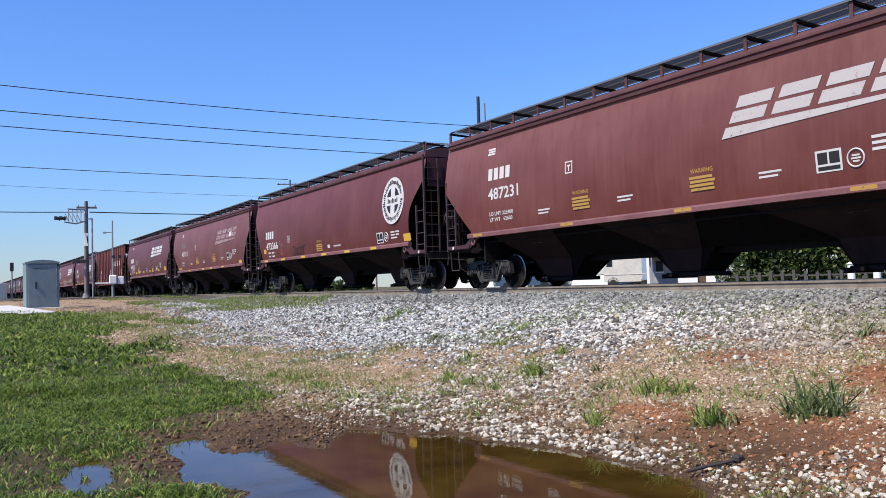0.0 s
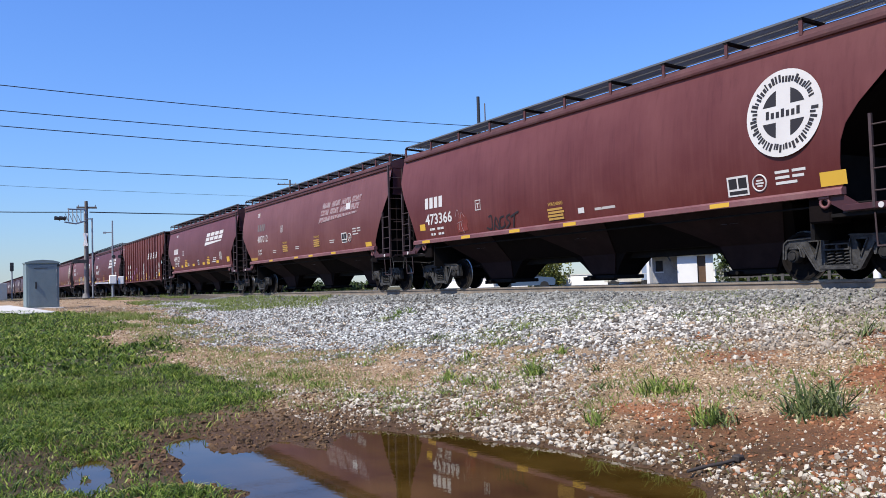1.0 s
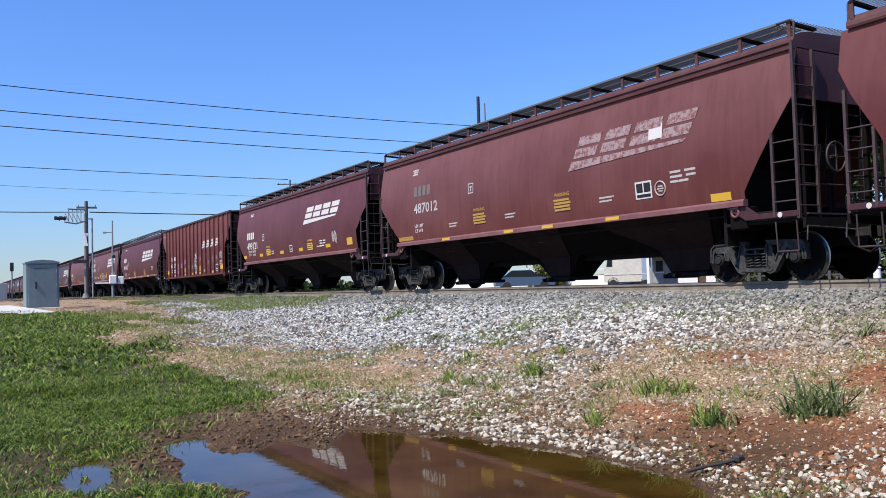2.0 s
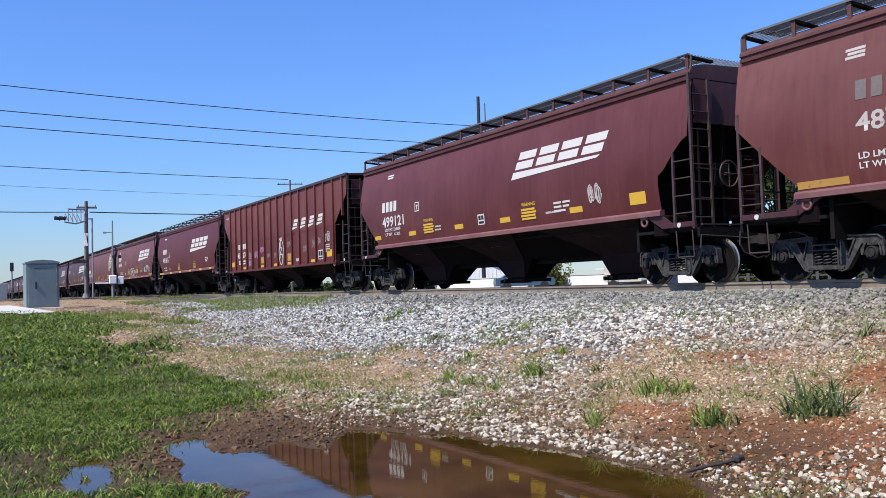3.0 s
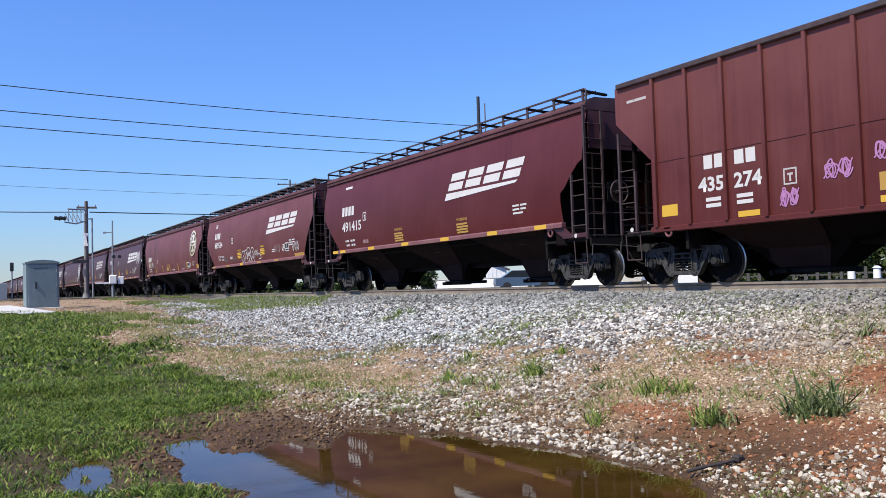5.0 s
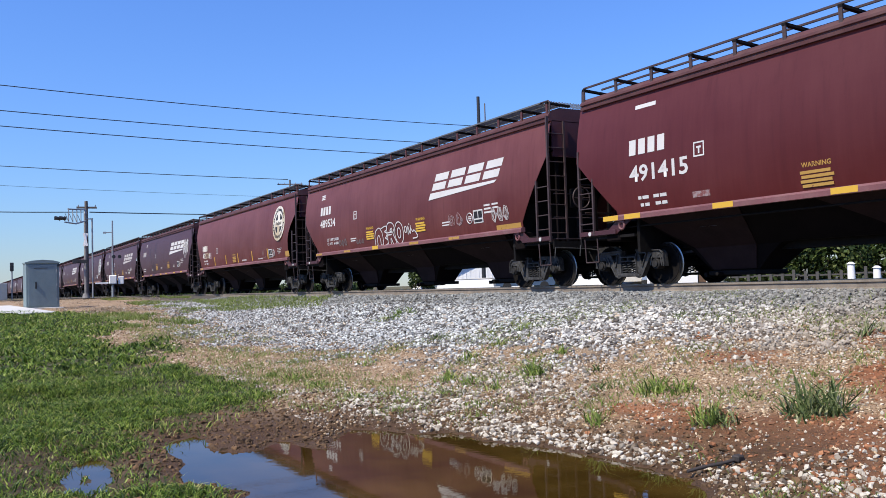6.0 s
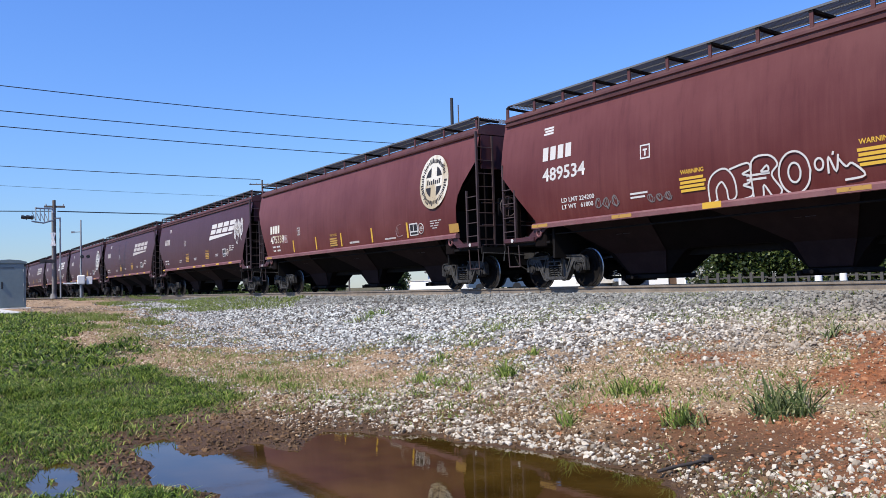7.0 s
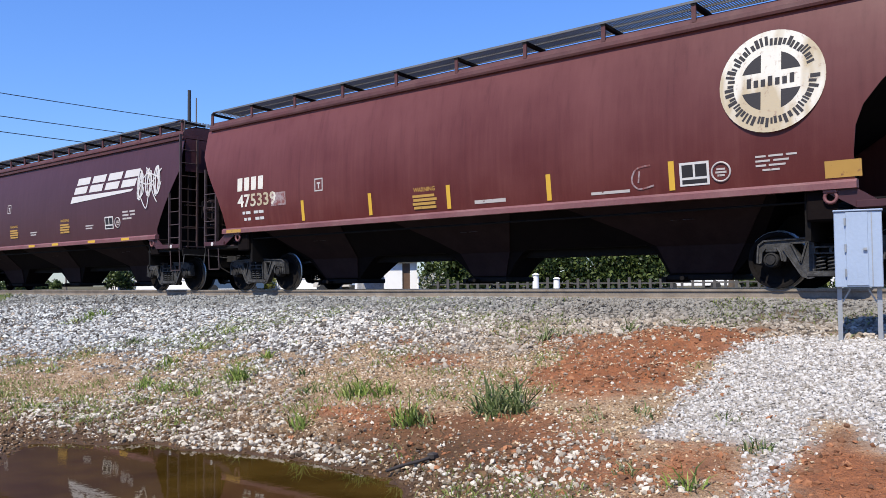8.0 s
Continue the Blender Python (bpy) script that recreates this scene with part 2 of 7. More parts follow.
def inside(x, y, outline):
    """Signed distance to an outline, negative inside."""
    x, y = np.asarray(x, float), np.asarray(y, float)
    best, odd = np.full(x.shape, 1e9), np.zeros(x.shape, bool)
    for (ax, ay), (bx, by) in zip(outline, outline[1:] + outline[:1]):
        ex, ey = bx - ax, by - ay
        k = np.clip(((x - ax) * ex + (y - ay) * ey) / (ex * ex + ey * ey), 0, 1)
        best = np.minimum(best, np.hypot(x - ax - k * ex, y - ay - k * ey))
        if ay != by:
            odd ^= ((ay > y) != (by > y)) & (x < (bx - ax) * (y - ay) / (by - ay) + ax)
    return np.where(odd, -best, best)


POOL = [(-9.72, 2.0), (-10.16, 2.19), (-10.45, 2.55), (-10.2, 2.68), (-9.65, 2.5), (-9.3, 2.5), (-9.0, 2.76), (-9.3, 3.05), (-9.5, 3.32), (-9.0, 3.42), (-8.72, 3.54), (-9.2, 3.95), (-9.65, 4.25), (-9.28, 4.56), (-8.7, 4.72), (-8.6, 5.08), (-7.82, 5.06), (-7.1, 5.46),
        (-6.0, 5.52), (-5.3, 5.54), (-4.9, 5.35), (-4.4, 4.6), (-3.4, 3.6), (-5.2, 2.4), (-6.6, 1.9), (-7.0, 2.05), (-7.2, 2.32), (-7.5, 2.18), (-7.95, 1.87), (-8.3, 1.84), (-8.9, 2.05)]
SMALL_POOL = [(-8.87, 0.90), (-9.4, 1.03), (-9.78, 1.28), (-9.4, 1.42), (-8.58, 1.30), (-7.9, 1.1), (-8.15, 0.9)]
GRASS = [(-38, 1.5), (-37, 3.7), (-31.2, 4.5), (-26.5, 4.4), (-22.9, 3.05), (-21.0, 2.9), (-20.1, 3.4), (-21.5, 4.6), (-19.1, 4.0), (-18.0, 3.25), (-16.2, 3.0), (-15.2, 3.6), (-14.3, 4.05), (-12.8, 4.04), (-11.9, 3.7), (-11.1, 3.05), (-10.7, 2.5), (-10.35, 2.15), (-9.9, 1.9), (-9.3, 1.6), (-8.2, 1.62), (-7.2, 1.55), (-5.0, 1.0), (-4.0, -6.0), (-40, -8.0)]
RED_BANK = [(-6.2, 9.6), (-5.4, 9.95), (-5.2, 10.5), (-4.6, 10.8), (-4.0, 10.8), (-3.7, 10.2), (-3.75, 9.5), (-3.7, 8.8), (-3.6, 8.1), (-4.3, 7.5), (-5.0, 7.65), (-5.7, 8.3), (-5.7, 8.9)]
RED_FLAT = [(-8.1, 6.95), (-7.3, 6.75), (-6.0, 6.85), (-5.3, 6.9), (-4.6, 7.3), (-3.9, 6.9), (-3.3, 6.5), (-2.6, 6.9), (-2.3, 6.2), (-2.9, 5.5), (-4.2, 5.4), (-5.3, 5.75), (-5.8, 5.95), (-6.5, 5.98), (-7.25, 6.2)]
RED_SPOT = [(-8.4, 9.05), (-7.4, 9.0), (-6.5, 8.6), (-6.7, 8.25), (-7.2, 8.15), (-7.8, 8.5)]
RED_NOSE = [(-2.31, 7.5), (-2.15, 7.72), (-1.9, 7.72), (-1.7, 7.45), (-1.6, 7.1), (-1.2, 6.9), (-1.0, 5.0), (-1.9, 5.2), (-1.95, 6.1), (-2.12, 6.5), (-2.12, 7.1)]
WHITE = [(-3.62, 8.6), (-3.66, 9.3), (-3.6, 9.95), (-3.3, 10.45), (-2.3, 10.55), (0.5, 10.6), (3.0, 8.5), (0.5, 6.0), (-1.6, 5.0), (-2.2, 5.6), (-2.42, 6.7), (-2.85, 7.05), (-3.45, 7.05), (-3.4, 7.4), (-3.5, 8.0)]
LOWER_STONES = [(-14.9, 4.25), (-12.5, 4.6), (-12.1, 5.3), (-11.2, 6.0), (-12.2, 6.9), (-12.7, 7.55), (-10.9, 7.5), (-9.5, 7.55), (-8.3, 6.9), (-7.2, 6.1), (-6.36, 5.9), (-5.69, 5.85), (-5.65, 5.67), (-6.2, 5.55), (-6.9, 5.42), (-7.6, 5.25), (-8.5, 5.08), (-9.5, 4.6), (-11.1, 4.45), (-12.6, 3.85)]
RIDGE = [(-9.2, 4.95), (-8.1, 5.62), (-7.25, 5.8), (-6.6, 5.88), (-6.0, 5.85), (-5.65, 5.8), (-5.7, 5.62), (-6.35, 5.5), (-7.3, 5.35), (-7.85, 5.08), (-8.8, 4.88)]
STICK_STONES = [(-5.25, 5.6), (-5.15, 5.98), (-4.72, 6.15), (-4.15, 6.6), (-3.4, 6.6), (-3.0, 5.9), (-3.7, 5.4), (-4.67, 5.6)]
MUD_BARS = [(-6.85, 4.97, .38, .07, .42), (-8.72, 1.1, .28, .04, .3), (-9.0, 2.33, .30, .06, .25)]   # low mud flats in the water


def pool_distance(x, y):
    d = np.minimum(inside(x, y, POOL), inside(x, y, SMALL_POOL)) + rough(x, y, 1.9, 5) * 0.10 + wave(x, y, 7.0, 9) * 0.05 + wave(x, y, 15.0, 10) * 0.03
    for cx, cy, rx, ry, up in MUD_BARS:
        d = d + up * np.exp(-((x - cx) / rx) ** 2 - ((y - cy) / ry) ** 2)
    return d


def land(x, y):
    """Height of the ground."""
    x, y = np.asarray(x, float), np.asarray(y, float)
    bank = np.interp(y, [3.0, 4.2, 5.2, 6.5, 8, 10, 11.3, 12.3, 17.0, 18.5, 60], [-.3, .0, .06, .32, .62, 1.02, 1.2, 1.43, 1.43, 1.15, 1.1])
    low = np.interp(x, [-200, -60, -52, -40, -25, -16, -11, -7, -3, 0, 10], [1.58, 1.58, 1.5, 1.2, .75, .4, .12, .05, .12, .25, .5])
    low = np.where(y > 17, 1.0, low)
    h = np.maximum(bank, low) + 0.0375 * np.maximum(1 - np.abs(bank - low) / 0.15, 0) ** 2
    near = np.clip(1 - np.abs(y - 14.65) / 2.2, 0, 1)
    h = h + rough(x, y, 0.5, 11) * 0.05 * (1 - np.clip(near * 4, 0, 1)) + rough(x, y, 2.5, 21) * 0.02 * (near == 0)
    dug = np.clip(0.3 - inside(x, y, RED_BANK) * 1.5, 0, 1)   # turned, lumpy soil
    h = h + dug * (np.abs(wave(x, y, 2.3, 25)) * 0.07 + np.abs(wave(x, y, 4.7, 26)) * 0.05 - 0.03)
    d = pool_distance(x, y)
    k = np.clip(d / 1.3, 0, 1)
    k = k * k * (3 - 2 * k)
    return np.clip(d * 0.14, -0.09, 0.2) * (1 - k) + np.maximum(h, 0.05) * k


def smooth_step(a, b, v):
    k = np.clip((v - a) / (b - a), 0, 1)
    return k * k * (3 - 2 * k)


def lower_stones(x, y):
    """Pale stones washed down between the weeds, and heaped in a ridge along the water."""
    n, n2 = rough(x, y, 1.5, 35), rough(x, y, 3.4, 45)
    spread = smooth_step(0.35, -0.30, inside(x, y, LOWER_STONES) + n * 0.5 + n2 * 0.35) * (0.25 + 0.65 * smooth_step(-0.30, 0.30, n2))
    heap = np.maximum(smooth_step(0.15, -0.1, inside(x, y, RIDGE) + n2 * 0.15), 0.6 * smooth_step(0.3, -0.2, inside(x, y, STICK_STONES) + n * 0.4 + n2 * 0.6))
    return np.maximum(spread, heap)


def cover(x, y):
    """How much grass, ballast, red soil, white stone and wet mud lies at a place, each 0 to 1."""
    n = rough(x, y, 0.9, 31)
    n2 = rough(x, y, 2.6, 41)
    grass = smooth_step(0.45, -0.35, inside(x, y, GRASS) + n * 0.55 + n2 * 0.4)
    grass = np.maximum(grass, np.maximum(smooth_step(19.5, 24.0, y), smooth_step(-70.0, -90.0, x) * (np.abs(y - 14.6) > 4.0)) * 0.9)
    red = np.maximum.reduce([smooth_step(0.3, -0.35, inside(x, y, o) + n * 0.5 + n2 * 0.3) * k for o, k in ((RED_BANK, 1.0), (RED_FLAT, 0.85), (RED_NOSE, 1.0), (RED_SPOT, 0.8))])
    white = smooth_step(0.2, -0.2, inside(x, y, WHITE) + n * 0.25 + n2 * 0.25) * (1 - smooth_step(0.15, -0.15, inside(x, y, RED_NOSE) - 0.08 + n * 0.2))
    toe = np.interp(x, [-46, -36, -26, -21, -19.2, -17.8, -14.6, -13, -10.3, -8.2, -6.5, -5.3, -3.8], [9.6, 8.6, 6.6, 5.4, 5.8, 7.3, 7.6, 8.3, 8.7, 8.9, 9.7, 10.5, 10.8]) + n * 0.9
    ballast = smooth_step(toe - 1.7, toe + 0.8, y + n2 * 1.5) * (y < 18.0)
    ballast = np.maximum(ballast, 0.7 * lower_stones(x, y) * (1 - red))
    ballast = ballast * (1 - red * 0.85) * (1 - white)
    wet = smooth_step(1.05, 0.15, (pool_distance(x, y) + n * 0.3) * np.interp(x, [-8.5, -7.0, -5.5, -4.5], [0.50, 0.95, 0.60, 0.50])) * (1 - 0.45 * grass)
    return grass, ballast, red, white, wet


def graded(dense, step, reach):
    """Coordinates that are close together over a stretch and open out towards the horizon."""
    a, b = dense
    mid = list(np.arange(a, b, step))
    out, s, v = [], step, b
    while v < reach:
        out.append(v)
        s *= 1.22
        v += s
    back, s, v = [], step, a
    while v > -reach:
        s *= 1.22
        v -= s
        back.append(v)
    return np.array(back[::-1] + mid + out + [reach])


def ground_material():
    m, nt, bsdf, coord = start_material("trackside ground")
    masks = {}
    for name in ("grass", "ballast", "red", "white", "wet"):
        a = nt.nodes.new("ShaderNodeAttribute")
        a.attribute_name = name
        masks[name] = a.outputs["Fac"]
    big, mid, small = noise_node(nt, coord, 0.5), noise_node(nt, coord, 3.5, 6, 0.7), noise_node(nt, coord, 28, 5, 0.7)
    soil = ramp(nt, mid, [(0.3, (0.19, 0.105, 0.052)), (0.5, (0.39, 0.248, 0.135)), (0.75, (0.56, 0.41, 0.248))])
    grit = noise_node(nt, coord, 55, 3, 0.8)
    soil = mix(nt, ramp(nt, grit, [(0.50, (0, 0, 0)), (0.62, (0.85,) * 3)]), soil, (0.50, 0.40, 0.28))
    soil = mix(nt, ramp(nt, grit, [(0.34, (0.8,) * 3), (0.45, (0, 0, 0))]), soil, (0.075, 0.055, 0.035))
    red = ramp(nt, mid, [(0.3, (0.16, 0.055, 0.022)), (0.52, (0.34, 0.115, 0.042)), (0.8, (0.46, 0.20, 0.088))])
    red = mix(nt, ramp(nt, grit, [(0.34, (0.7,) * 3), (0.46, (0, 0, 0))]), red, (0.12, 0.038, 0.018))
    stone = ramp(nt, small, [(0.3, (0.022, 0.021, 0.019)), (0.6, (0.09, 0.088, 0.08)), (0.8, (0.26, 0.255, 0.24))])
    pale = ramp(nt, small, [(0.3, (0.28, 0.26, 0.24)), (0.7, (0.62, 0.60, 0.57))])
    turf = ramp(nt, mid, [(0.3, (0.016, 0.022, 0.007)), (0.55, (0.050, 0.060, 0.020)), (0.75, (0.14, 0.115, 0.058))])
    c = mix(nt, masks["red"], soil, red)
    c = mix(nt, masks["ballast"], c, stone)
    c = mix(nt, masks["white"], c, pale)
    c = mix(nt, masks["grass"], c, turf)
    c = mix(nt, calc(nt, "MULTIPLY", big, 0.25), c, (0.28, 0.18, 0.108))
    c = mix(nt, masks["wet"], c, mix(nt, mid, (0.058, 0.030, 0.013), (0.125, 0.066, 0.029)))
    nt.links.new(c, bsdf.inputs["Base Color"])
    r = calc(nt, "SUBTRACT", 0.95, calc(nt, "MULTIPLY", masks["wet"], 0.22))
    nt.links.new(r, bsdf.inputs["Roughness"])
    bsdf.inputs["Specular IOR Level"].default_value = 0.3
    bump(nt, bsdf, calc(nt, "ADD", small, calc(nt, "MULTIPLY", mid, 1.5)), 0.9, 0.05)
    return m


def make_ground():
    xs, ys = graded((-24.0, 1.0), 0.11, 3000.0), graded((0.3, 13.0), 0.09, 3000.0)
    gx, gy = np.meshgrid(xs, ys, indexing="ij")
    gz = land(gx, gy)
    n, m = gx.shape
    idx = np.arange(n * m).reshape(n, m)
    faces = np.stack([idx[:-1, :-1], idx[1:, :-1], idx[1:, 1:], idx[:-1, 1:]], -1).reshape(-1, 4)
    me = big_mesh("ground", np.stack([gx, gy, gz], -1).reshape(-1, 3), faces, ground_material(), True)
    for name, values in zip(("grass", "ballast", "red", "white", "wet"), cover(gx, gy)):
        me.attributes.new(name, "FLOAT", "POINT").data.foreach_set("value", values.ravel().astype(np.float32))
    tagged(new("ground", me), "bare red soil, mud and thin turf sloping up to the track", "ground", kind="structure")


def make_puddle():
    m, nt, bsdf, coord = start_material("muddy water")
    c = ramp(nt, noise_node(nt, coord, 1.3), [(0.35, (0.030, 0.0165, 0.003)), (0.7, (0.068, 0.039, 0.008))])
    nt.links.new(c, bsdf.inputs["Base Color"])
    bsdf.inputs["Roughness"].default_value = 0.015
    bsdf.inputs["IOR"].default_value = 1.33
    bump(nt, bsdf, noise_node(nt, coord, 6.0, 4), 0.014, 0.03)
    s = Shape()
    s.add([(-11, 0.2, 0), (-2.5, 0.2, 0), (-2.5, 6.2, 0), (-11, 6.2, 0)], [(0, 1, 2, 3)])
    tagged(new("puddle", s.mesh("puddle", m)), "shallow brown rain puddle mirroring sky and train", "puddle", kind="structure")


def stones(name, label, points, sizes, colours, seed, old=0.0, plain=False):
    """Loose angular stones, each a dented twenty-sided lump, or an eight-sided one where they are small, in one mesh."""
    r = np.random.RandomState(seed)
    g = (1 + 5 ** 0.5) / 2
    base = np.array([(-1, g, 0), (1, g, 0), (-1, -g, 0), (1, -g, 0), (0, -1, g), (0, 1, g), (0, -1, -g), (0, 1, -g), (g, 0, -1), (g, 0, 1), (-g, 0, -1), (-g, 0, 1)]) / 1.9
    tris = np.array([(0, 11, 5), (0, 5, 1), (0, 1, 7), (0, 7, 10), (0, 10, 11), (1, 5, 9), (5, 11, 4), (11, 10, 2), (10, 7, 6), (7, 1, 8), (3, 9, 4), (3, 4, 2), (3, 2, 6), (3, 6, 8), (3, 8, 9), (4, 9, 5), (2, 4, 11), (6, 2, 10), (8, 6, 7), (9, 8, 1)])
    if plain:
        base = np.array([(1, 0, 0), (-1, 0, 0), (0, 1, 0), (0, -1, 0), (0, 0, 1), (0, 0, -1)]) * 1.05
        tris = np.array([(0, 2, 4), (2, 1, 4), (1, 3, 4), (3, 0, 4), (2, 0, 5), (1, 2, 5), (3, 1, 5), (0, 3, 5)])
    n, corners = len(points), len(base)
    v = base[None] * r.uniform(0.5, 1.35, (n, corners, 1))
    v = v * r.uniform(0.55, 1.25, (n, 1, 3)) * sizes[:, None, None]
    a = r.uniform(0, 2 * np.pi, n)
    b = r.uniform(-0.7, 0.7, n)
    ca, sa, cb, sb = np.cos(a), np.sin(a), np.cos(b), np.sin(b)
    x, y, z = v[..., 0], v[..., 1], v[..., 2] * 0.8
    y, z = y * cb[:, None] - z * sb[:, None], y * sb[:, None] + z * cb[:, None]
    x, y = x * ca[:, None] - y * sa[:, None], x * sa[:, None] + y * ca[:, None]
    v = np.stack([x, y, z], -1) + points[:, None]
    f = (tris[None] + np.arange(n)[:, None, None] * corners).reshape(-1, 3)
    m, nt, bsdf, coord = start_material(name + " stone")
    island = nt.nodes.new("ShaderNodeNewGeometry").outputs["Random Per Island"]
    c = ramp(nt, island, colours)
    c = mix(nt, calc(nt, "MULTIPLY", noise_node(nt, coord, 40, 3), 0.34), c, (0.28, 0.188, 0.108))
    if old:   # older, dirtier stone towards the rails
        split = nt.nodes.new("ShaderNodeSeparateXYZ")
        nt.links.new(coord, split.inputs[0])
        edge = calc(nt, "ADD", calc(nt, "MULTIPLY", calc(nt, "SUBTRACT", split.outputs[1], 10.9), 0.6), noise_node(nt, coord, 0.8))
        bluish = calc(nt, "ADD", calc(nt, "MULTIPLY", calc(nt, "ADD", split.outputs[0], 9.0), -0.16), noise_node(nt, coord, 0.6))
        c = mix(nt, ramp(nt, calc(nt, 'MULTIPLY', bluish, 0.6), [(0.3, (0, 0, 0)), (0.85, (1, 1, 1))]), c, (0.93, 1.0, 1.06), "MULTIPLY")   # a bluer load of stone
        dusty = calc(nt, "ADD", calc(nt, "MULTIPLY", calc(nt, "ADD", split.outputs[0], 8.6), 0.30), calc(nt, "MULTIPLY", noise_node(nt, coord, 1.1, 3), 0.9))
        c = mix(nt, ramp(nt, dusty, [(0.25, (0, 0, 0)), (0.95, (0.62,) * 3)]), c, (0.30, 0.235, 0.165))   # soil dust over the stones by the red bank
        c = mix(nt, ramp(nt, edge, [(0.45, (0, 0, 0)), (1.0, (old,) * 3)]), c, (0.165, 0.163, 0.148))
    nt.links.new(c, bsdf.inputs["Base Color"])
    bsdf.inputs["Roughness"].default_value = 0.9
    bsdf.inputs["Specular IOR Level"].default_value = 0.3
    tagged(new(name, big_mesh(name, v.reshape(-1, 3), f, m)), label, "gravel", kind="stuff")


def scatter(x0, x1, y0, y1, count, r):
    return r.uniform(x0, x1, count), r.uniform(y0, y1, count)


GREYS = [(0.0, (0.034, 0.033, 0.032)), (0.26, (0.125, 0.124, 0.120)), (0.48, (0.30, 0.295, 0.28)), (0.7, (0.53, 0.51, 0.465)), (0.93, (0.76, 0.735, 0.655)), (1.0, (0.42, 0.30, 0.20))]
PALES = [(0.0, (0.055, 0.042, 0.030)), (0.22, (0.18, 0.15, 0.115)), (0.45, (0.37, 0.33, 0.27)), (0.72, (0.52, 0.47, 0.385)), (1.0, (0.71, 0.66, 0.555))]
TANS = [(0.0, (0.085, 0.050, 0.028)), (0.3, (0.25, 0.16, 0.092)), (0.6, (0.46, 0.32, 0.185)), (0.85, (0.62, 0.49, 0.33)), (1.0, (0.75, 0.66, 0.51))]


def make_gravel():
    r = np.random.RandomState(3)
    # the ballast shoulder: close near the camera, sparser and plainer far off
    for name, plain, box, count in (("ballast_gravel", False, (-19, 0, 5.0, 13.0), 92000), ("far_ballast_gravel", True, (-45, -19, 5.0, 13.0), 52000)):
        x, y = scatter(*box, count, r)
        _, ballast, _, _, _ = cover(x, y)
        keep = (r.uniform(0, 1, len(x)) < ballast ** 1.3 * (1 - lower_stones(x, y))) & (pool_distance(x, y) > 0.12)
        x, y = x[keep], y[keep]
        size = (0.015 + 0.038 * r.uniform(0, 1, len(x)) ** 1.5) * (1.2 if plain else 1.0) * np.interp(y, [6.5, 8.5], [0.7, 1.0]) * np.interp(x, [-12, -7], [1.0, 0.85])
        stones(name, "grey crushed-stone ballast on the track shoulder", np.stack([x, y, land(x, y) + size * 0.3], -1), size, GREYS, 4, 0.7, plain)
    # fine tan grit over the bare soil
    x, y = np.concatenate([np.array(scatter(-16, -2, 3.8, 10.6, 110000, r)), np.array(scatter(-34, -16, 3.0, 9.0, 26000, r))], 1)
    grass, ballast, red, white, wet = cover(x, y)
    keep = (r.uniform(0, 1, len(x)) < (0.25 + 0.75 * smooth_step(-0.4, 0.3, rough(x, y, 1.7, 52))) * (1 - grass * 0.8) * (1 - 0.75 * red) * (1 - white) * (1 - 0.6 * wet)) & (pool_distance(x, y) > 0.1)
    x, y = x[keep], y[keep]
    size = (0.007 + 0.015 * r.uniform(0, 1, len(x)) ** 2) * np.where(x < -16, 1.6, 1.0)
    stones("fine_grit", "fine tan grit over the bare soil", np.stack([x, y, land(x, y) + size * 0.3], -1), size, TANS, 18, 0.0, True)
    # pale stones strewn thinly over the soil, thickly between the weeds and along the water
    x, y = np.concatenate([np.array(scatter(-16, -2, 3.8, 9.6, 76000, r)), np.array(scatter(-42, -16, 4.0, 10.0, 30000, r))], 1)
    grass, ballast, red, white, _ = cover(x, y)
    heap = lower_stones(x, y)
    patchy = smooth_step(-0.3, 0.5, rough(x, y, 1.1, 51))
    keep = (r.uniform(0, 1, len(x)) < np.maximum(0.32 * patchy * (1 - grass * 0.9) * (1 - 0.5 * red) + 0.02, heap * 0.9) * (1 - white)) & (pool_distance(x, y) > 0.06)
    x, y, heap = x[keep], y[keep], heap[keep]
    size = (0.008 + 0.027 * r.uniform(0, 1, len(x)) ** 2) * np.where(x < -20, 1.4, 1.0) * (0.75 + 0.45 * heap)
    stones("strewn_gravel", "pale stones strewn over red soil beside the puddle", np.stack([x, y, land(x, y) + size * 0.3], -1), size, PALES, 5)
    # clods of wet mud round the water
    x, y = scatter(-12.5, -3, 0.6, 7.2, 42000, r)
    d, grass = pool_distance(x, y), cover(x, y)[0]
    keep = (r.uniform(0, 1, len(x)) < 0.75 * smooth_step(1.3, 0.2, d * np.interp(x, [-8.5, -6.5], [0.55, 1.0]) + rough(x, y, 1.4, 91) * 0.5) * (1 - 0.85 * grass)) & (d > 0.03)
    x, y = x[keep], y[keep]
    size = 0.006 + 0.034 * r.uniform(0, 1, len(x)) ** 3
    stones("mud_clods", "dark clods of wet mud round the puddle", np.stack([x, y, land(x, y) + size * 0.15], -1), size, [(0.0, (0.030, 0.016, 0.008)), (0.6, (0.080, 0.042, 0.019)), (1.0, (0.155, 0.084, 0.038))], 7)
    # crumbs and clods of dry red soil
    x, y = scatter(-8.8, -0.8, 4.6, 11.2, 42000, r)
    red = cover(x, y)[2]
    keep = (r.uniform(0, 1, len(x)) < red * (0.3 + 0.7 * smooth_step(-.3, .4, rough(x, y, 2.0, 95)))) & (pool_distance(x, y) > 0.2)
    x, y = x[keep], y[keep]
    size = 0.006 + 0.034 * r.uniform(0, 1, len(x)) ** 5
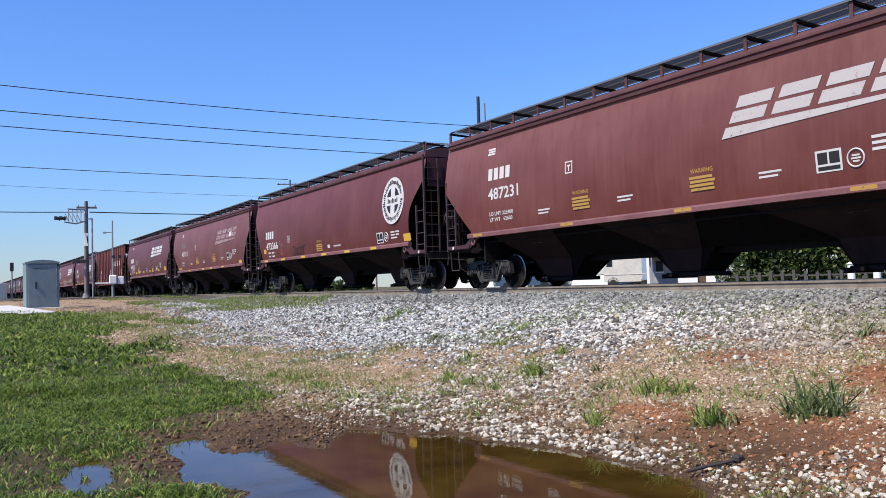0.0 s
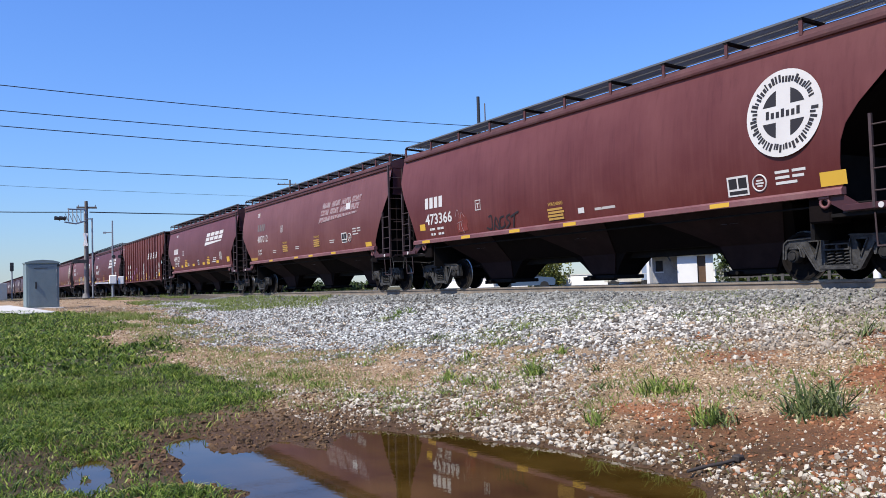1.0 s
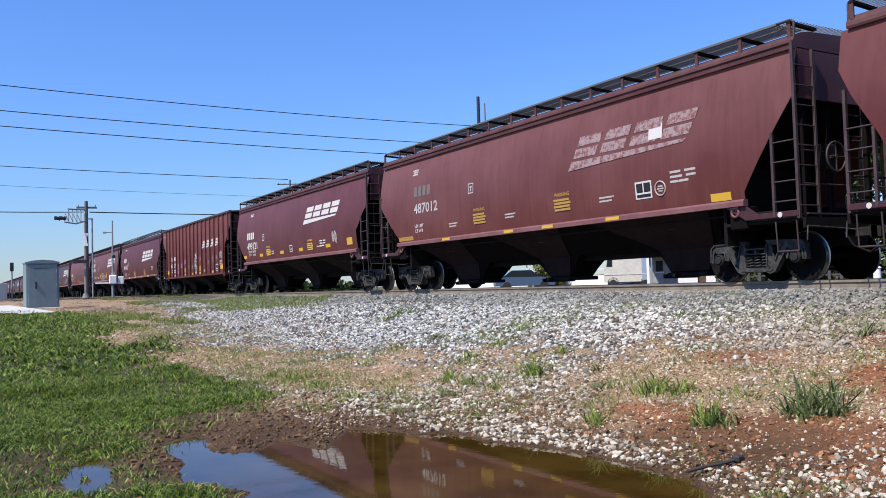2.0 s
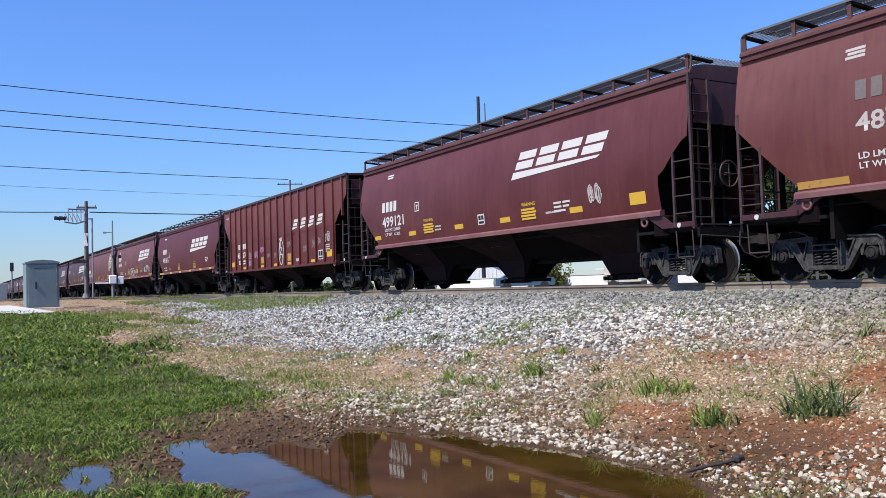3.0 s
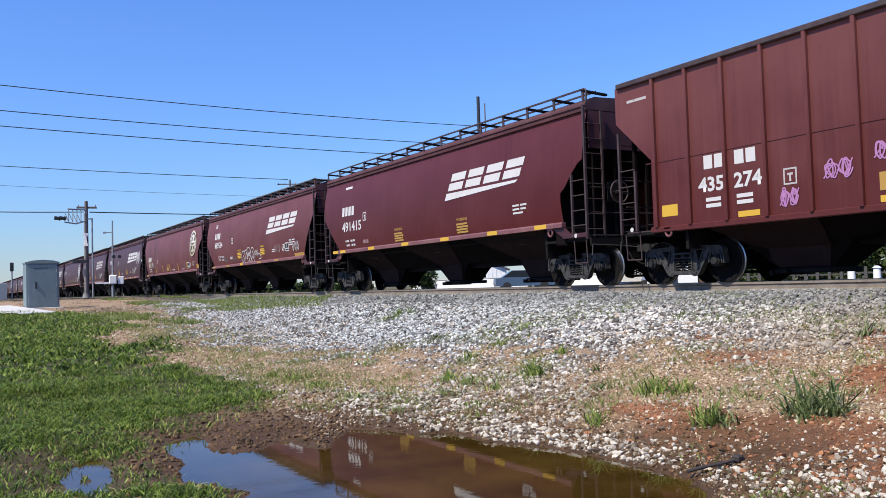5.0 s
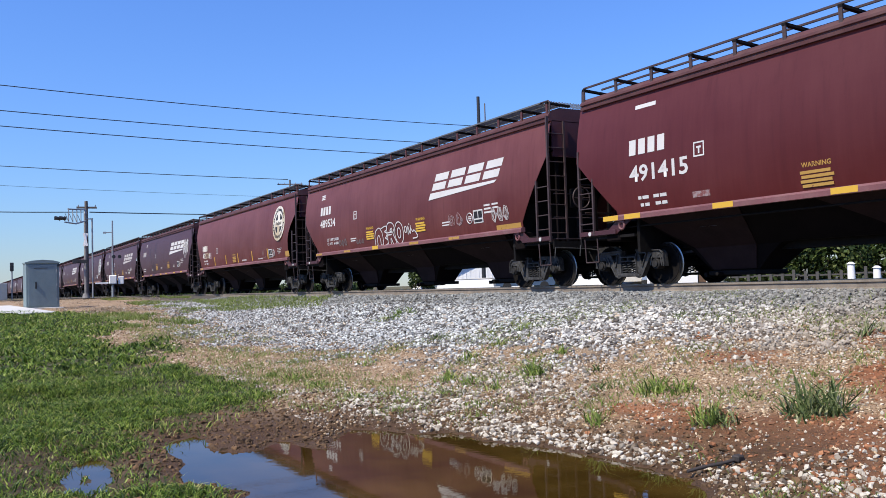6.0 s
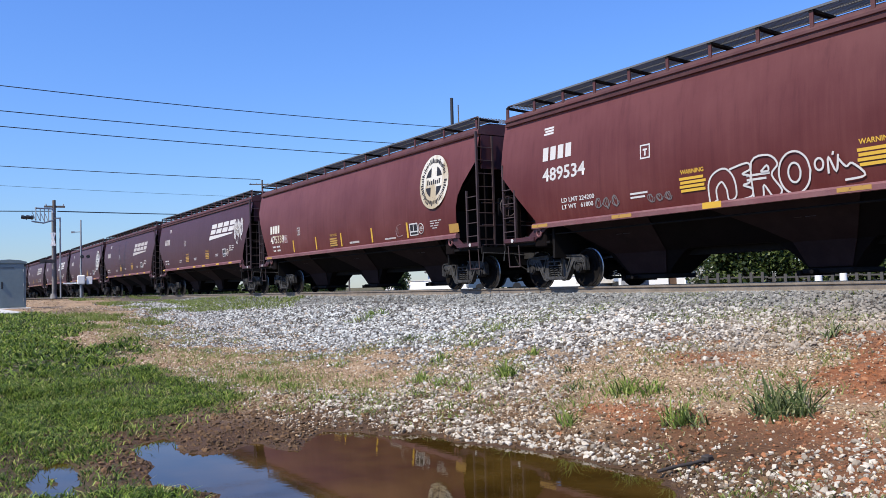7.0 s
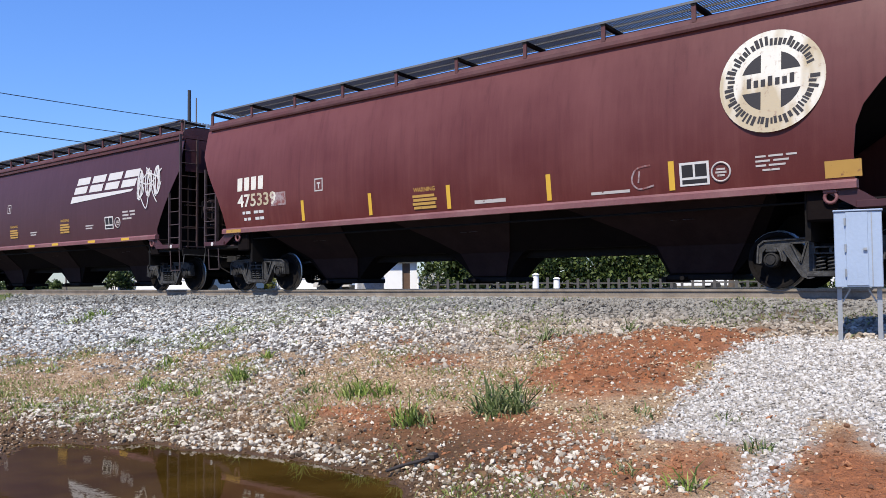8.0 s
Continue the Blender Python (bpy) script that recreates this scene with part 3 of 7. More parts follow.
    stones("soil_clods", "crumbling clods of dry red soil", np.stack([x, y, land(x, y) + size * 0.1], -1), size, [(0.0, (0.10, 0.040, 0.020)), (0.6, (0.25, 0.088, 0.036)), (1.0, (0.36, 0.15, 0.068))], 17)
    # the white crushed stone of the service pad
    x, y = scatter(-4, 3, 4.8, 10.6, 80000, r)
    white = cover(x, y)[3]
    keep = r.uniform(0, 1, len(x)) < white
    x, y = x[keep], y[keep]
    size = 0.007 + 0.020 * r.uniform(0, 1, len(x)) ** 1.4
    stones("white_gravel", "white crushed limestone round the trackside cabinet", np.stack([x, y, land(x, y) + size * 0.3], -1), size, [(0.0, (0.20, 0.185, 0.16)), (0.4, (0.41, 0.39, 0.355)), (1.0, (0.62, 0.605, 0.575))], 6)


def blade_mesh(name, px, py, height, lean, width, material, seed):
    """Grass blades: each a bent, tapering strip of two faces."""
    r = np.random.RandomState(seed)
    n = len(px)
    pz = land(px, py) - 0.01
    a = r.uniform(0, 2 * np.pi, n)
    b = r.uniform(0, 2 * np.pi, n)
    wx, wy = np.cos(a) * width / 2, np.sin(a) * width / 2
    lx, ly = np.cos(b) * lean * height, np.sin(b) * lean * height
    v = np.zeros((n, 5, 3))
    for k, (s, up, w) in enumerate(((0, 0, 1), (0, 0, -1), (0.35, 0.6, 0.8), (0.35, 0.6, -0.8), (1.0, 1.0, 0))):
        v[:, k, 0] = px + lx * s + wx * w
        v[:, k, 1] = py + ly * s + wy * w
        v[:, k, 2] = pz + height * up * (1 - 0.25 * lean * s)
    f = np.array([(0, 1, 3), (0, 3, 2), (2, 3, 4)])
    faces = (f[None] + np.arange(n)[:, None, None] * 5).reshape(-1, 3)
    return big_mesh(name, v.reshape(-1, 3), faces, material)


def leaf_material(name, stops, through=0.25):
    m, nt, bsdf, coord = start_material(name)
    island = nt.nodes.new("ShaderNodeNewGeometry").outputs["Random Per Island"]
    c = ramp(nt, island, stops)
    c = mix(nt, calc(nt, "MULTIPLY", noise_node(nt, coord, 0.8), 0.35), c, stops[0][1])
    nt.links.new(c, bsdf.inputs["Base Color"])
    bsdf.inputs["Roughness"].default_value = 0.55
    bsdf.inputs["Specular IOR Level"].default_value = 0.3
    glow = nt.nodes.new("ShaderNodeBsdfTranslucent")
    nt.links.new(c, glow.inputs[0])
    join = nt.nodes.new("ShaderNodeMixShader")
    join.inputs[0].default_value = through
    nt.links.new(bsdf.outputs[0], join.inputs[1])
    nt.links.new(glow.outputs[0], join.inputs[2])
    nt.links.new(join.outputs[0], nt.nodes["Material Output"].inputs[0])
    return m


def make_grass():
    lawn = leaf_material("lawn grass", [(0.0, (0.018, 0.032, 0.008)), (0.35, (0.068, 0.128, 0.018)), (0.65, (0.225, 0.340, 0.046)), (0.90, (0.40, 0.48, 0.085)), (1.0, (0.55, 0.49, 0.20))], 0.33)
    r = np.random.RandomState(8)
    x1, y1 = scatter(-16, -5.5, 0.2, 5.4, 185000, r)
    x2, y2 = scatter(-38, -16, 0.0, 6.4, 80000, r)
    x, y = np.concatenate([x1, x2]), np.concatenate([y1, y2])
    grass = cover(x, y)[0]
    clump = smooth_step(-0.30, 0.25, rough(x, y, 2.6, 61) + 0.5 * wave(x, y, 0.7, 64))
    wet_edge = smooth_step(0.0, 1.7, pool_distance(x, y))
    keep = (r.uniform(0, 1, len(x)) < grass * (0.22 + 0.78 * clump) * (0.58 + 0.42 * wet_edge)) & (pool_distance(x, y) > 0.02 - 0.30 * smooth_step(0.05, 0.5, rough(x, y, 1.9, 66)))
    x, y = x[keep], y[keep]
    far = np.where(x < -16, 1.0, 0.0)
    tall = smooth_step(-0.5, 0.6, rough(x, y, 2.2, 63))
    h = r.uniform(0.03, 0.11, len(x)) * (0.6 + 1.2 * tall) * (1 + 0.3 * far) * np.interp(x, [-12.0, -9.0], [1.0, 0.75])
    me = blade_mesh("lawn_grass", x, y, h, r.uniform(0.5, 1.6, len(x)), r.uniform(0.008, 0.019, len(x)) * (1 + 1.6 * far), lawn, 9)
    tagged(new("lawn_grass", me), "short green grass growing round the puddle", "grass", kind="stuff")
    # low weeds sprinkled over the stony slope
    weed = leaf_material("weed grass", [(0.0, (0.11, 0.15, 0.03)), (0.6, (0.23, 0.30, 0.065)), (1.0, (0.38, 0.38, 0.15))], 0.4)
    cx, cy = scatter(-15.5, -3, 4.0, 10.4, 1500, r)
    ok = (rough(cx, cy, 0.9, 71) > 0.0 + 0.15 * (cy > 7.6)) & (pool_distance(cx, cy) > 0.3) & (cover(cx, cy)[2] < 0.5)
    cx, cy = cx[ok], cy[ok]
    x, y = np.repeat(cx, 20) + r.normal(0, 0.15, len(cx) * 20), np.repeat(cy, 20) + r.normal(0, 0.11, len(cx) * 20)
    ex, ey = scatter(-60, -27, 7.5, 12.3, 26000, r)
    ok = rough(ex, ey, 0.35, 72) > 0.38 - 0.42 * smooth_step(9.6, 11.0, ey)
    x, y = np.concatenate([x, ex[ok]]), np.concatenate([y, ey[ok]])
    bx, by = scatter(-14, -2.5, 8.0, 12.4, 1700, r)
    ok = (rough(bx, by, 0.8, 73) > 0.12) & (cover(bx, by)[3] < 0.3) & (cover(bx, by)[2] < 0.3)
    bx, by = np.repeat(bx[ok], 9), np.repeat(by[ok], 9)
    x, y = np.concatenate([x, bx + r.normal(0, 0.10, len(bx))]), np.concatenate([y, by + r.normal(0, 0.08, len(bx))])
    gx, gy = scatter(-34, -15, 4.0, 6.8, 700, r)
    ok = rough(gx, gy, 0.5, 74) > 0.0
    gx, gy = np.repeat(gx[ok], 18), np.repeat(gy[ok], 18)
    x, y = np.concatenate([x, gx + r.normal(0, 0.2, len(gx))]), np.concatenate([y, gy + r.normal(0, 0.12, len(gx))])
    far = np.where(x < -26, 1.9, 1.0)
    me = blade_mesh("weeds", x, y, r.uniform(0.03, 0.12, len(x)) * far, r.uniform(0.4, 1.5, len(x)), r.uniform(0.007, 0.015, len(x)) * far ** 1.4, weed, 10)
    tagged(new("weeds", me), "low green weeds between the stones", "weed", kind="stuff")
    # dead straw lying over the soil
    straw = leaf_material("dead straw", [(0.0, (0.07, 0.045, 0.03)), (0.5, (0.28, 0.20, 0.115)), (1.0, (0.58, 0.49, 0.33))], 0.2)
    x, y = np.concatenate([np.array(scatter(-40, -2, 3.4, 9.8, 50000, r)), np.array(scatter(-19, -6, 0.2, 4.2, 16000, r)), np.array(scatter(-62, -30, 3.0, 11.5, 20000, r))], 1)
    grass, ballast, red, white, wet = cover(x, y)
    keep = (r.uniform(0, 1, len(x)) < (0.9 - 0.5 * ballast) * (1 - white) * (1 - 0.7 * wet) * smooth_step(-0.5, 0.5, rough(x, y, 0.9, 81))) & (pool_distance(x, y) > 0.1)
    x, y = x[keep], y[keep]
    far = np.where(x < -30, 2.2, 1.0)
    me = blade_mesh("dead_straw", x, y, r.uniform(0.02, 0.055, len(x)) * far, r.uniform(1.2, 3.5, len(x)), r.uniform(0.004, 0.010, len(x)) * far, straw, 12)
    tagged(new("dead_straw", me), "dead yellow straw lying over the soil", "straw", kind="stuff")
    # taller tufts, each a plant of its own
    green = leaf_material("tuft grass", [(0.0, (0.05, 0.085, 0.016)), (0.45, (0.20, 0.30, 0.055)), (0.8, (0.42, 0.52, 0.12)), (1.0, (0.60, 0.57, 0.26))], 0.4)
    dry = leaf_material("dusty tuft grass", [(0.0, (0.030, 0.050, 0.014)), (0.45, (0.12, 0.175, 0.055)), (0.8, (0.32, 0.37, 0.15)), (1.0, (0.58, 0.54, 0.32))], 0.35)
    # place, spread, height, blades, dusty or green, blade width
    tufts = [(-5.28, 7.05, .20, .62, 84, 1, .022), (-5.04, 7.12, .20, .60, 76, 1, .022), (-5.18, 7.0, .28, .44, 60, 1, .020), (-9.63, 7.08, .20, .46, 120, 0, .02), (-10.2, 8.0, .16, .30, 60, 0, .018),
             (-7.25, 7.02, .26, .40, 95, 0, .018), (-6.98, 7.18, .24, .34, 70, 0, .018), (-5.95, 6.48, .20, .52, 75, 0, .02), (-5.80, 6.5, .24, .34, 55, 1, .018), (-19.0, 9.6, .65, .34, 110, 0, .022),
             (-19.4, 10.1, .45, .40, 70, 0, .022), (-12.9, 9.25, .28, .34, 60, 0, .018), (-12.26, 8.25, .22, .26, 50, 0, .016), (-11.9, 7.42, .28, .30, 75, 0, .018), (-11.0, 6.45, .32, .30, 110, 0, .018),
             (-10.3, 6.43, .32, .24, 90, 0, .016), (-9.65, 6.45, .24, .22, 60, 0, .016), (-12.55, 5.0, .30, .28, 90, 0, .018), (-13.4, 4.9, .28, .28, 80, 0, .018), (-11.2, 5.0, .30, .22, 70, 0, .016),
             (-14.0, 6.55, .34, .22, 60, 0, .016), (-14.4, 8.3, .40, .24, 70, 1, .016), (-8.05, 6.95, .26, .24, 60, 1, .016), (-7.2, 6.1, .18, .40, 45, 0, .018), (-8.8, 7.45, .24, .24, 45, 1, .016),
             (-6.37, 9.75, .14, .52, 34, 1, .016), (-8.6, 10.0, .20, .30, 30, 1, .016), (-11.9, 10.9, .25, .30, 36, 0, .016), (-10.1, 10.5, .28, .26, 40, 1, .016), (-13.75, 4.65, .24, .22, 50, 0, .016),
             (-9.3, 5.85, .26, .20, 55, 0, .016), (-10.95, 5.5, .28, .18, 55, 0, .014), (-10.2, 5.9, .28, .18, 55, 0, .014), (-5.45, 10.4, .08, .46, 26, 1, .016), (-6.55, 10.1, .14, .34, 26, 1, .016),
             (-2.70, 6.0, .16, .34, 40, 0, .016), (-2.48, 6.85, .16, .24, 45, 1, .016), (-3.7, 7.38, .22, .18, 40, 1, .014), (-4.1, 7.12, .16, .18, 30, 1, .014), (-2.95, 7.4, .18, .16, 30, 1, .014), (-3.2, 6.1, .2, .22, 30, 1, .014)]
    r = np.random.RandomState(44)
    for k, (tx, ty, spread, high, count, grey, wide) in enumerate(tufts):
        x, y = r.normal(0, spread * 0.45, count), r.normal(0, spread * 0.35, count)
        edge = np.clip(1.15 - np.hypot(x, y) / (spread * 1.4), .35, 1.0)
        me = blade_mesh("blades", tx + x, ty + y, high * 0.85 * r.uniform(0.25, 1.0, count) * edge, r.uniform(0.2, 1.7, count), r.uniform(0.5, 1.3, count) * wide, dry if grey else green, 100 + k)
        tagged(new("grass_tuft", me), "dusty grey-green grass tuft on red soil" if grey else "green grass tuft among stones", "grass tuft", "tufts on the stony slope")


# ---- the track ----
def make_track():
    track = empty("railway_track", "steel rails on weathered wooden ties in ballast", "railway track", pose(0, TRACK_Y, RAIL_TOP), kind="structure")
    section = [(-0.036, 0), (0.036, 0), (0.036, -0.04), (0.009, -0.055), (0.009, -0.135), (0.070, -0.155), (0.070, -0.172), (-0.070, -0.172), (-0.070, -0.155), (-0.009, -0.135), (-0.009, -0.055), (-0.036, -0.04)]
    for y in (-0.753, 0.753):
        rail = part("rail", Shape().sweep([(a + y, b) for a, b in section], -420, 160), rail_side, track)
        part("rail_head", Shape().box(-420, 160, y - 0.03, y + 0.03, 0.001, 0.004), bright_steel, rail, "polished running surface")
    tie = Shape().box(-0.115, 0.115, -1.3, 1.3, -0.35, -0.176, 0.012).mesh("tie", tie_wood)
    plate = Shape().box(-0.09, 0.09, -0.17, 0.17, -0.177, -0.165).mesh("tie_plate", rail_side)
    for i in range(150):
        t = part("tie", tie, None, track, at=pose(-66 + i * 0.53 + random.uniform(-.03, .03), random.uniform(-.05, .05), random.uniform(-.012, 0), 0, 0, random.uniform(-1.5, 1.5)))
        for y in (-0.753, 0.753):
            part("tie_plate", plate, None, t, at=pose(0, y, 0))


# ---- lettering and painted marks on the cars; all face -y ----
def letters(body, high, material, wide=1.0, bold=0.012):
    """Flat letters in the built-in font, lower left corner at the origin, upright in the x z plane."""
    cu = bpy.data.curves.new("letters", "FONT")
    cu.body, cu.size, cu.offset, cu.resolution_u = body, 1.0, bold, 2
    ob = new("letters", cu)
    bpy.context.view_layer.update()
    me = bpy.data.meshes.new_from_object(ob.evaluated_get(bpy.context.evaluated_depsgraph_get()))
    bpy.data.objects.remove(ob)
    k = high / 0.69
    for v in me.vertices:
        v.co = (v.co.x * k * wide, 0, v.co.y * k)
    me.materials.clear()
    me.materials.append(material)
    return me


def bars(rows, material, y=0.0):
    """Rows of plain bars: (x0, x1, z0, z1)."""
    s = Shape()
    for x0, x1, z0, z1 in rows:
        s.flat([(x0, z0), (x1, z0), (x1, z1), (x0, z1)], y)
    return s


def stroke(points, width, y=0.0):
    """A sprayed line."""
    s = Shape()
    if len(points) > 2:
        p = [points[0]] + list(points) + [points[-1]]
        fine = []
        for a, b, c, d in zip(p, p[1:], p[2:], p[3:]):
            for k in range(4):
                t = k / 4
                fine.append(tuple(.5 * (2 * b[i] + (c[i] - a[i]) * t + (2 * a[i] - 5 * b[i] + 4 * c[i] - d[i]) * t * t + (3 * b[i] - a[i] - 3 * c[i] + d[i]) * t ** 3) for i in (0, 1)))
        points = fine + [points[-1]]
    v, n = [], len(points)
    for k, (x, z) in enumerate(points):
        (ax, az), (bx, bz) = points[max(k - 1, 0)], points[min(k + 1, n - 1)]
        m = max(math.hypot(bx - ax, bz - az), 1e-6)
        px, pz = -(bz - az) / m * width / 2, (bx - ax) / m * width / 2
        v += [(x + px, y - .00004 * k, z + pz), (x - px, y - .00004 * k, z - pz)]
    return s.add(v, [(2 * k, 2 * k + 1, 2 * k + 3, 2 * k + 2) for k in range(n - 1)])


FACE = -1.607


def mark_blocks(high, wide, slant=0.42, blocks=4, under=True):
    """The slanted blocks of a company mark, two a letter, as plain shapes."""
    step = wide / (blocks + 0.1)
    base = 0.36 * high if under else 0.0
    tall = high - base
    out = []
    for i in range(blocks):
        x, w = i * step + slant * base + 0.05, step * 0.90
        for z0, z1, x0, x1 in ((0, .44, 0, .92), (.56, 1, .04, .96)):
            a, b = slant * z0 * tall, slant * z1 * tall
            out.append([(x + x0 * w + a, base + z0 * tall), (x + x1 * w + a, base + z0 * tall), (x + x1 * w + b, base + z1 * tall), (x + x0 * w + b, base + z1 * tall)])
    return out


def wordmark(car, u, z, half, mat, high=.78, wide=3.95, blocks=4, y=FACE):
    """A tapering bar with the slanted blocks of the company mark standing over it."""
    bar = Shape().flat([(0, 0), (wide * 0.93, 0.17 * high), (wide * 0.96, 0.26 * high), (0.42 * 0.27 * high, 0.27 * high)], 0)
    whole = Shape().flat([(0, 0), (wide, 0), (wide, high), (0, high)], 0)
    # the bar lies on the side where the middle of the whole mark would lie
    ob = paint_on(car, "wordmark", once(("whole", high, wide), lambda: whole.mesh("wordmark", mat)), u, z, half, "slanted white company mark as plain blocks", y)
    ob.data = once(("bar", high, wide, mat.name), lambda: bar.mesh("wordmark", mat))
    for k, poly in enumerate(mark_blocks(high, wide, .42, blocks)):
        part("block", once(("block", high, wide, k, mat.name), lambda: Shape().flat(poly, 0).mesh("block", mat)), None, ob)


def emblem_disc(r):
    return Shape().flat([(r * math.cos(a * math.pi / 24), r * math.sin(a * math.pi / 24)) for a in range(48)], 0)


def emblem_quarter(r):
    """One dark quarter field beside the plain cross."""
    g, o = 0.19 * r, 0.58 * r
    lo, hi = math.asin(g / o), math.pi / 2 - math.asin(g / o)
    return Shape().flat([(g, g)] + [(o * math.cos(lo + (hi - lo) * k / 8), o * math.sin(lo + (hi - lo) * k / 8)) for k in range(9)], 0)


def emblem_bars(r):
    """A ring of short dark strokes, and a row of them across the middle, each an outline."""
    out = []
    rnd = random.Random(7)
    a = 0.35
    while a < 6.3:
        w = rnd.uniform(.035, .075)
        t, n = (math.cos(a), math.sin(a)), (-math.sin(a), math.cos(a))
        p0, p1 = rnd.choice(((.70, .84), (.72, .90), (.72, .84)))
        out.append([(t[0] * r * p + n[0] * r * q, t[1] * r * p + n[1] * r * q) for p, q in ((p0, -w / 2), (p0, w / 2), (p1, w / 2), (p1, -w / 2))])
        a += w + rnd.uniform(.04, .07) + (.45 if 3.6 < a < 3.7 or 5.2 < a < 5.3 else 0)
    for k in range(7):
        x, top = (-.46 + k * .135) * r, (.05 if k % 3 else .10) * r
        out.append([(x, -.09 * r), (x + .085 * r, -.09 * r), (x + .085 * r, top), (x, top)])
    return out


shared = {}


def once(key, build):
    if key not in shared:
        shared[key] = build()
    return shared[key]


def side_y(z):
    """Half width of a smooth-sided car: the sheet bows out at the belt and leans in towards the eaves."""
    return 1.60 - (0.070 if z > 2.5 else 0.085) * (z - 2.5) ** 2


def paint_on(car, name, mesh, u, z, half, label="", y=FACE):
    """A painted mark with its lower left corner u metres from the car's rear end and z above the rail, lying on the bowed side."""
    if y > -1.58 or y < -1.63:
        return part(name, mesh, None, car, label, pose(u - half, y, z))
    heights = [v.co.z for v in mesh.vertices]
    mid = (min(heights) + max(heights)) / 2
    slope = -(0.140 if z + mid > 2.5 else 0.170) * (z + mid - 2.5)
    lift = max(0.006 + FACE - y, 0.003)
    return part(name, mesh, None, car, label, pose(u - half, -(side_y(z + mid) - slope * mid) - lift, z, math.degrees(math.atan(slope)), 0, 0))


# ---- running gear ----
WHEEL_R, AXLE, TRUCK_X = 0.457, 0.89, 6.95


def wheelset_mesh():
    """Axle and both wheels, turned as one body about the axle."""
    side = [(0.0, 1.05), (0.075, 1.05), (0.075, 0.87), (0.13, 0.865), (0.14, 0.80), (0.26, 0.775), (0.37, 0.80), (0.385, 0.835), (0.40, 0.842), (0.445, 0.842), (WHEEL_R - .004, 0.832), (WHEEL_R, 0.745), (0.483, 0.735), (0.486, 0.712), (0.40, 0.700), (0.37, 0.745), (0.26, 0.72), (0.13, 0.70), (0.12, 0.66), (0.075, 0.65)]
    line = [(r, -y) for r, y in side] + [(r, y) for r, y in side[::-1]]
    n, k = 36, len(line)
    v = [(r * math.cos(2 * math.pi * i / n), y, r * math.sin(2 * math.pi * i / n)) for r, y in line for i in range(n)]
    f = [(j * n + i, j * n + (i + 1) % n, (j + 1) * n + (i + 1) % n, (j + 1) * n + i) for j in range(k - 1) for i in range(n)]
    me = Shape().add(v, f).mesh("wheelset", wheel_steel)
    me.materials.append(bright_steel)
    for p in me.polygons:
        if p.index // n in (10, 11, k - 12, k - 13):
            p.material_index = 1
    return me


def side_frame_mesh():
    """A cast side frame: flat top bar, window, sloping leg and pedestal on each half, with flanges round the edges, and the spring seat."""
    s = Shape()
    for k in (-1, 1):
        face = lambda pts: [(k * x, z) for x, z in pts]
        s.prism(face([(.24, .795), (1.00, .765), (1.09, .70), (1.12, .40), (1.05, .40), (1.03, .58), (.98, .64), (.80, .64), (.76, .58), (.74, .43), (.67, .43), (.655, .60), (.59, .715), (.24, .715)]), -.06, .06)
        s.prism(face([(.58, .72), (.70, .64), (.43, .21), (.33, .165), (.24, .19), (.24, .27), (.36, .33)]), -.06, .06)
        s.prism(face([(.24, .73), (.33, .73), (.425, .40), (.36, .30), (.24, .22)]), -.06, .06)
        for edge in ([(.24, .79), (1.00, .76), (1.09, .69), (1.11, .41)], [(.72, .44), (.75, .58), (.80, .645), (.98, .645), (1.035, .58), (1.055, .41)],
                     [(.705, .635), (.43, .205), (.33, .165), (.25, .185)], [(.35, .715), (.585, .715), (.44, .41), (.35, .715)], [(.255, .26), (.255, .72)]):
            for a, b in zip(edge, edge[1:]):
                s.beam((k * a[0], -.075, a[1]), (k * b[0], -.075, b[1]), .026, .035)
        s.box(min(k * .80, k * .98), max(k * .80, k * .98), -.09, .09, .575, .64, .015)
    s.box(-.36, .36, -.10, .08, .185, .25, .012)
    s.box(-.25, .25, -.105, .05, .53, .555).box(-.25, .25, -.105, .05, .625, .65).box(-.25, -.22, -.105, .05, .555, .625).box(.22, .25, -.105, .05, .555, .625).box(-.02, .02, -.105, .05, .555, .625)
    return s.mesh("side_frame", truck_steel)


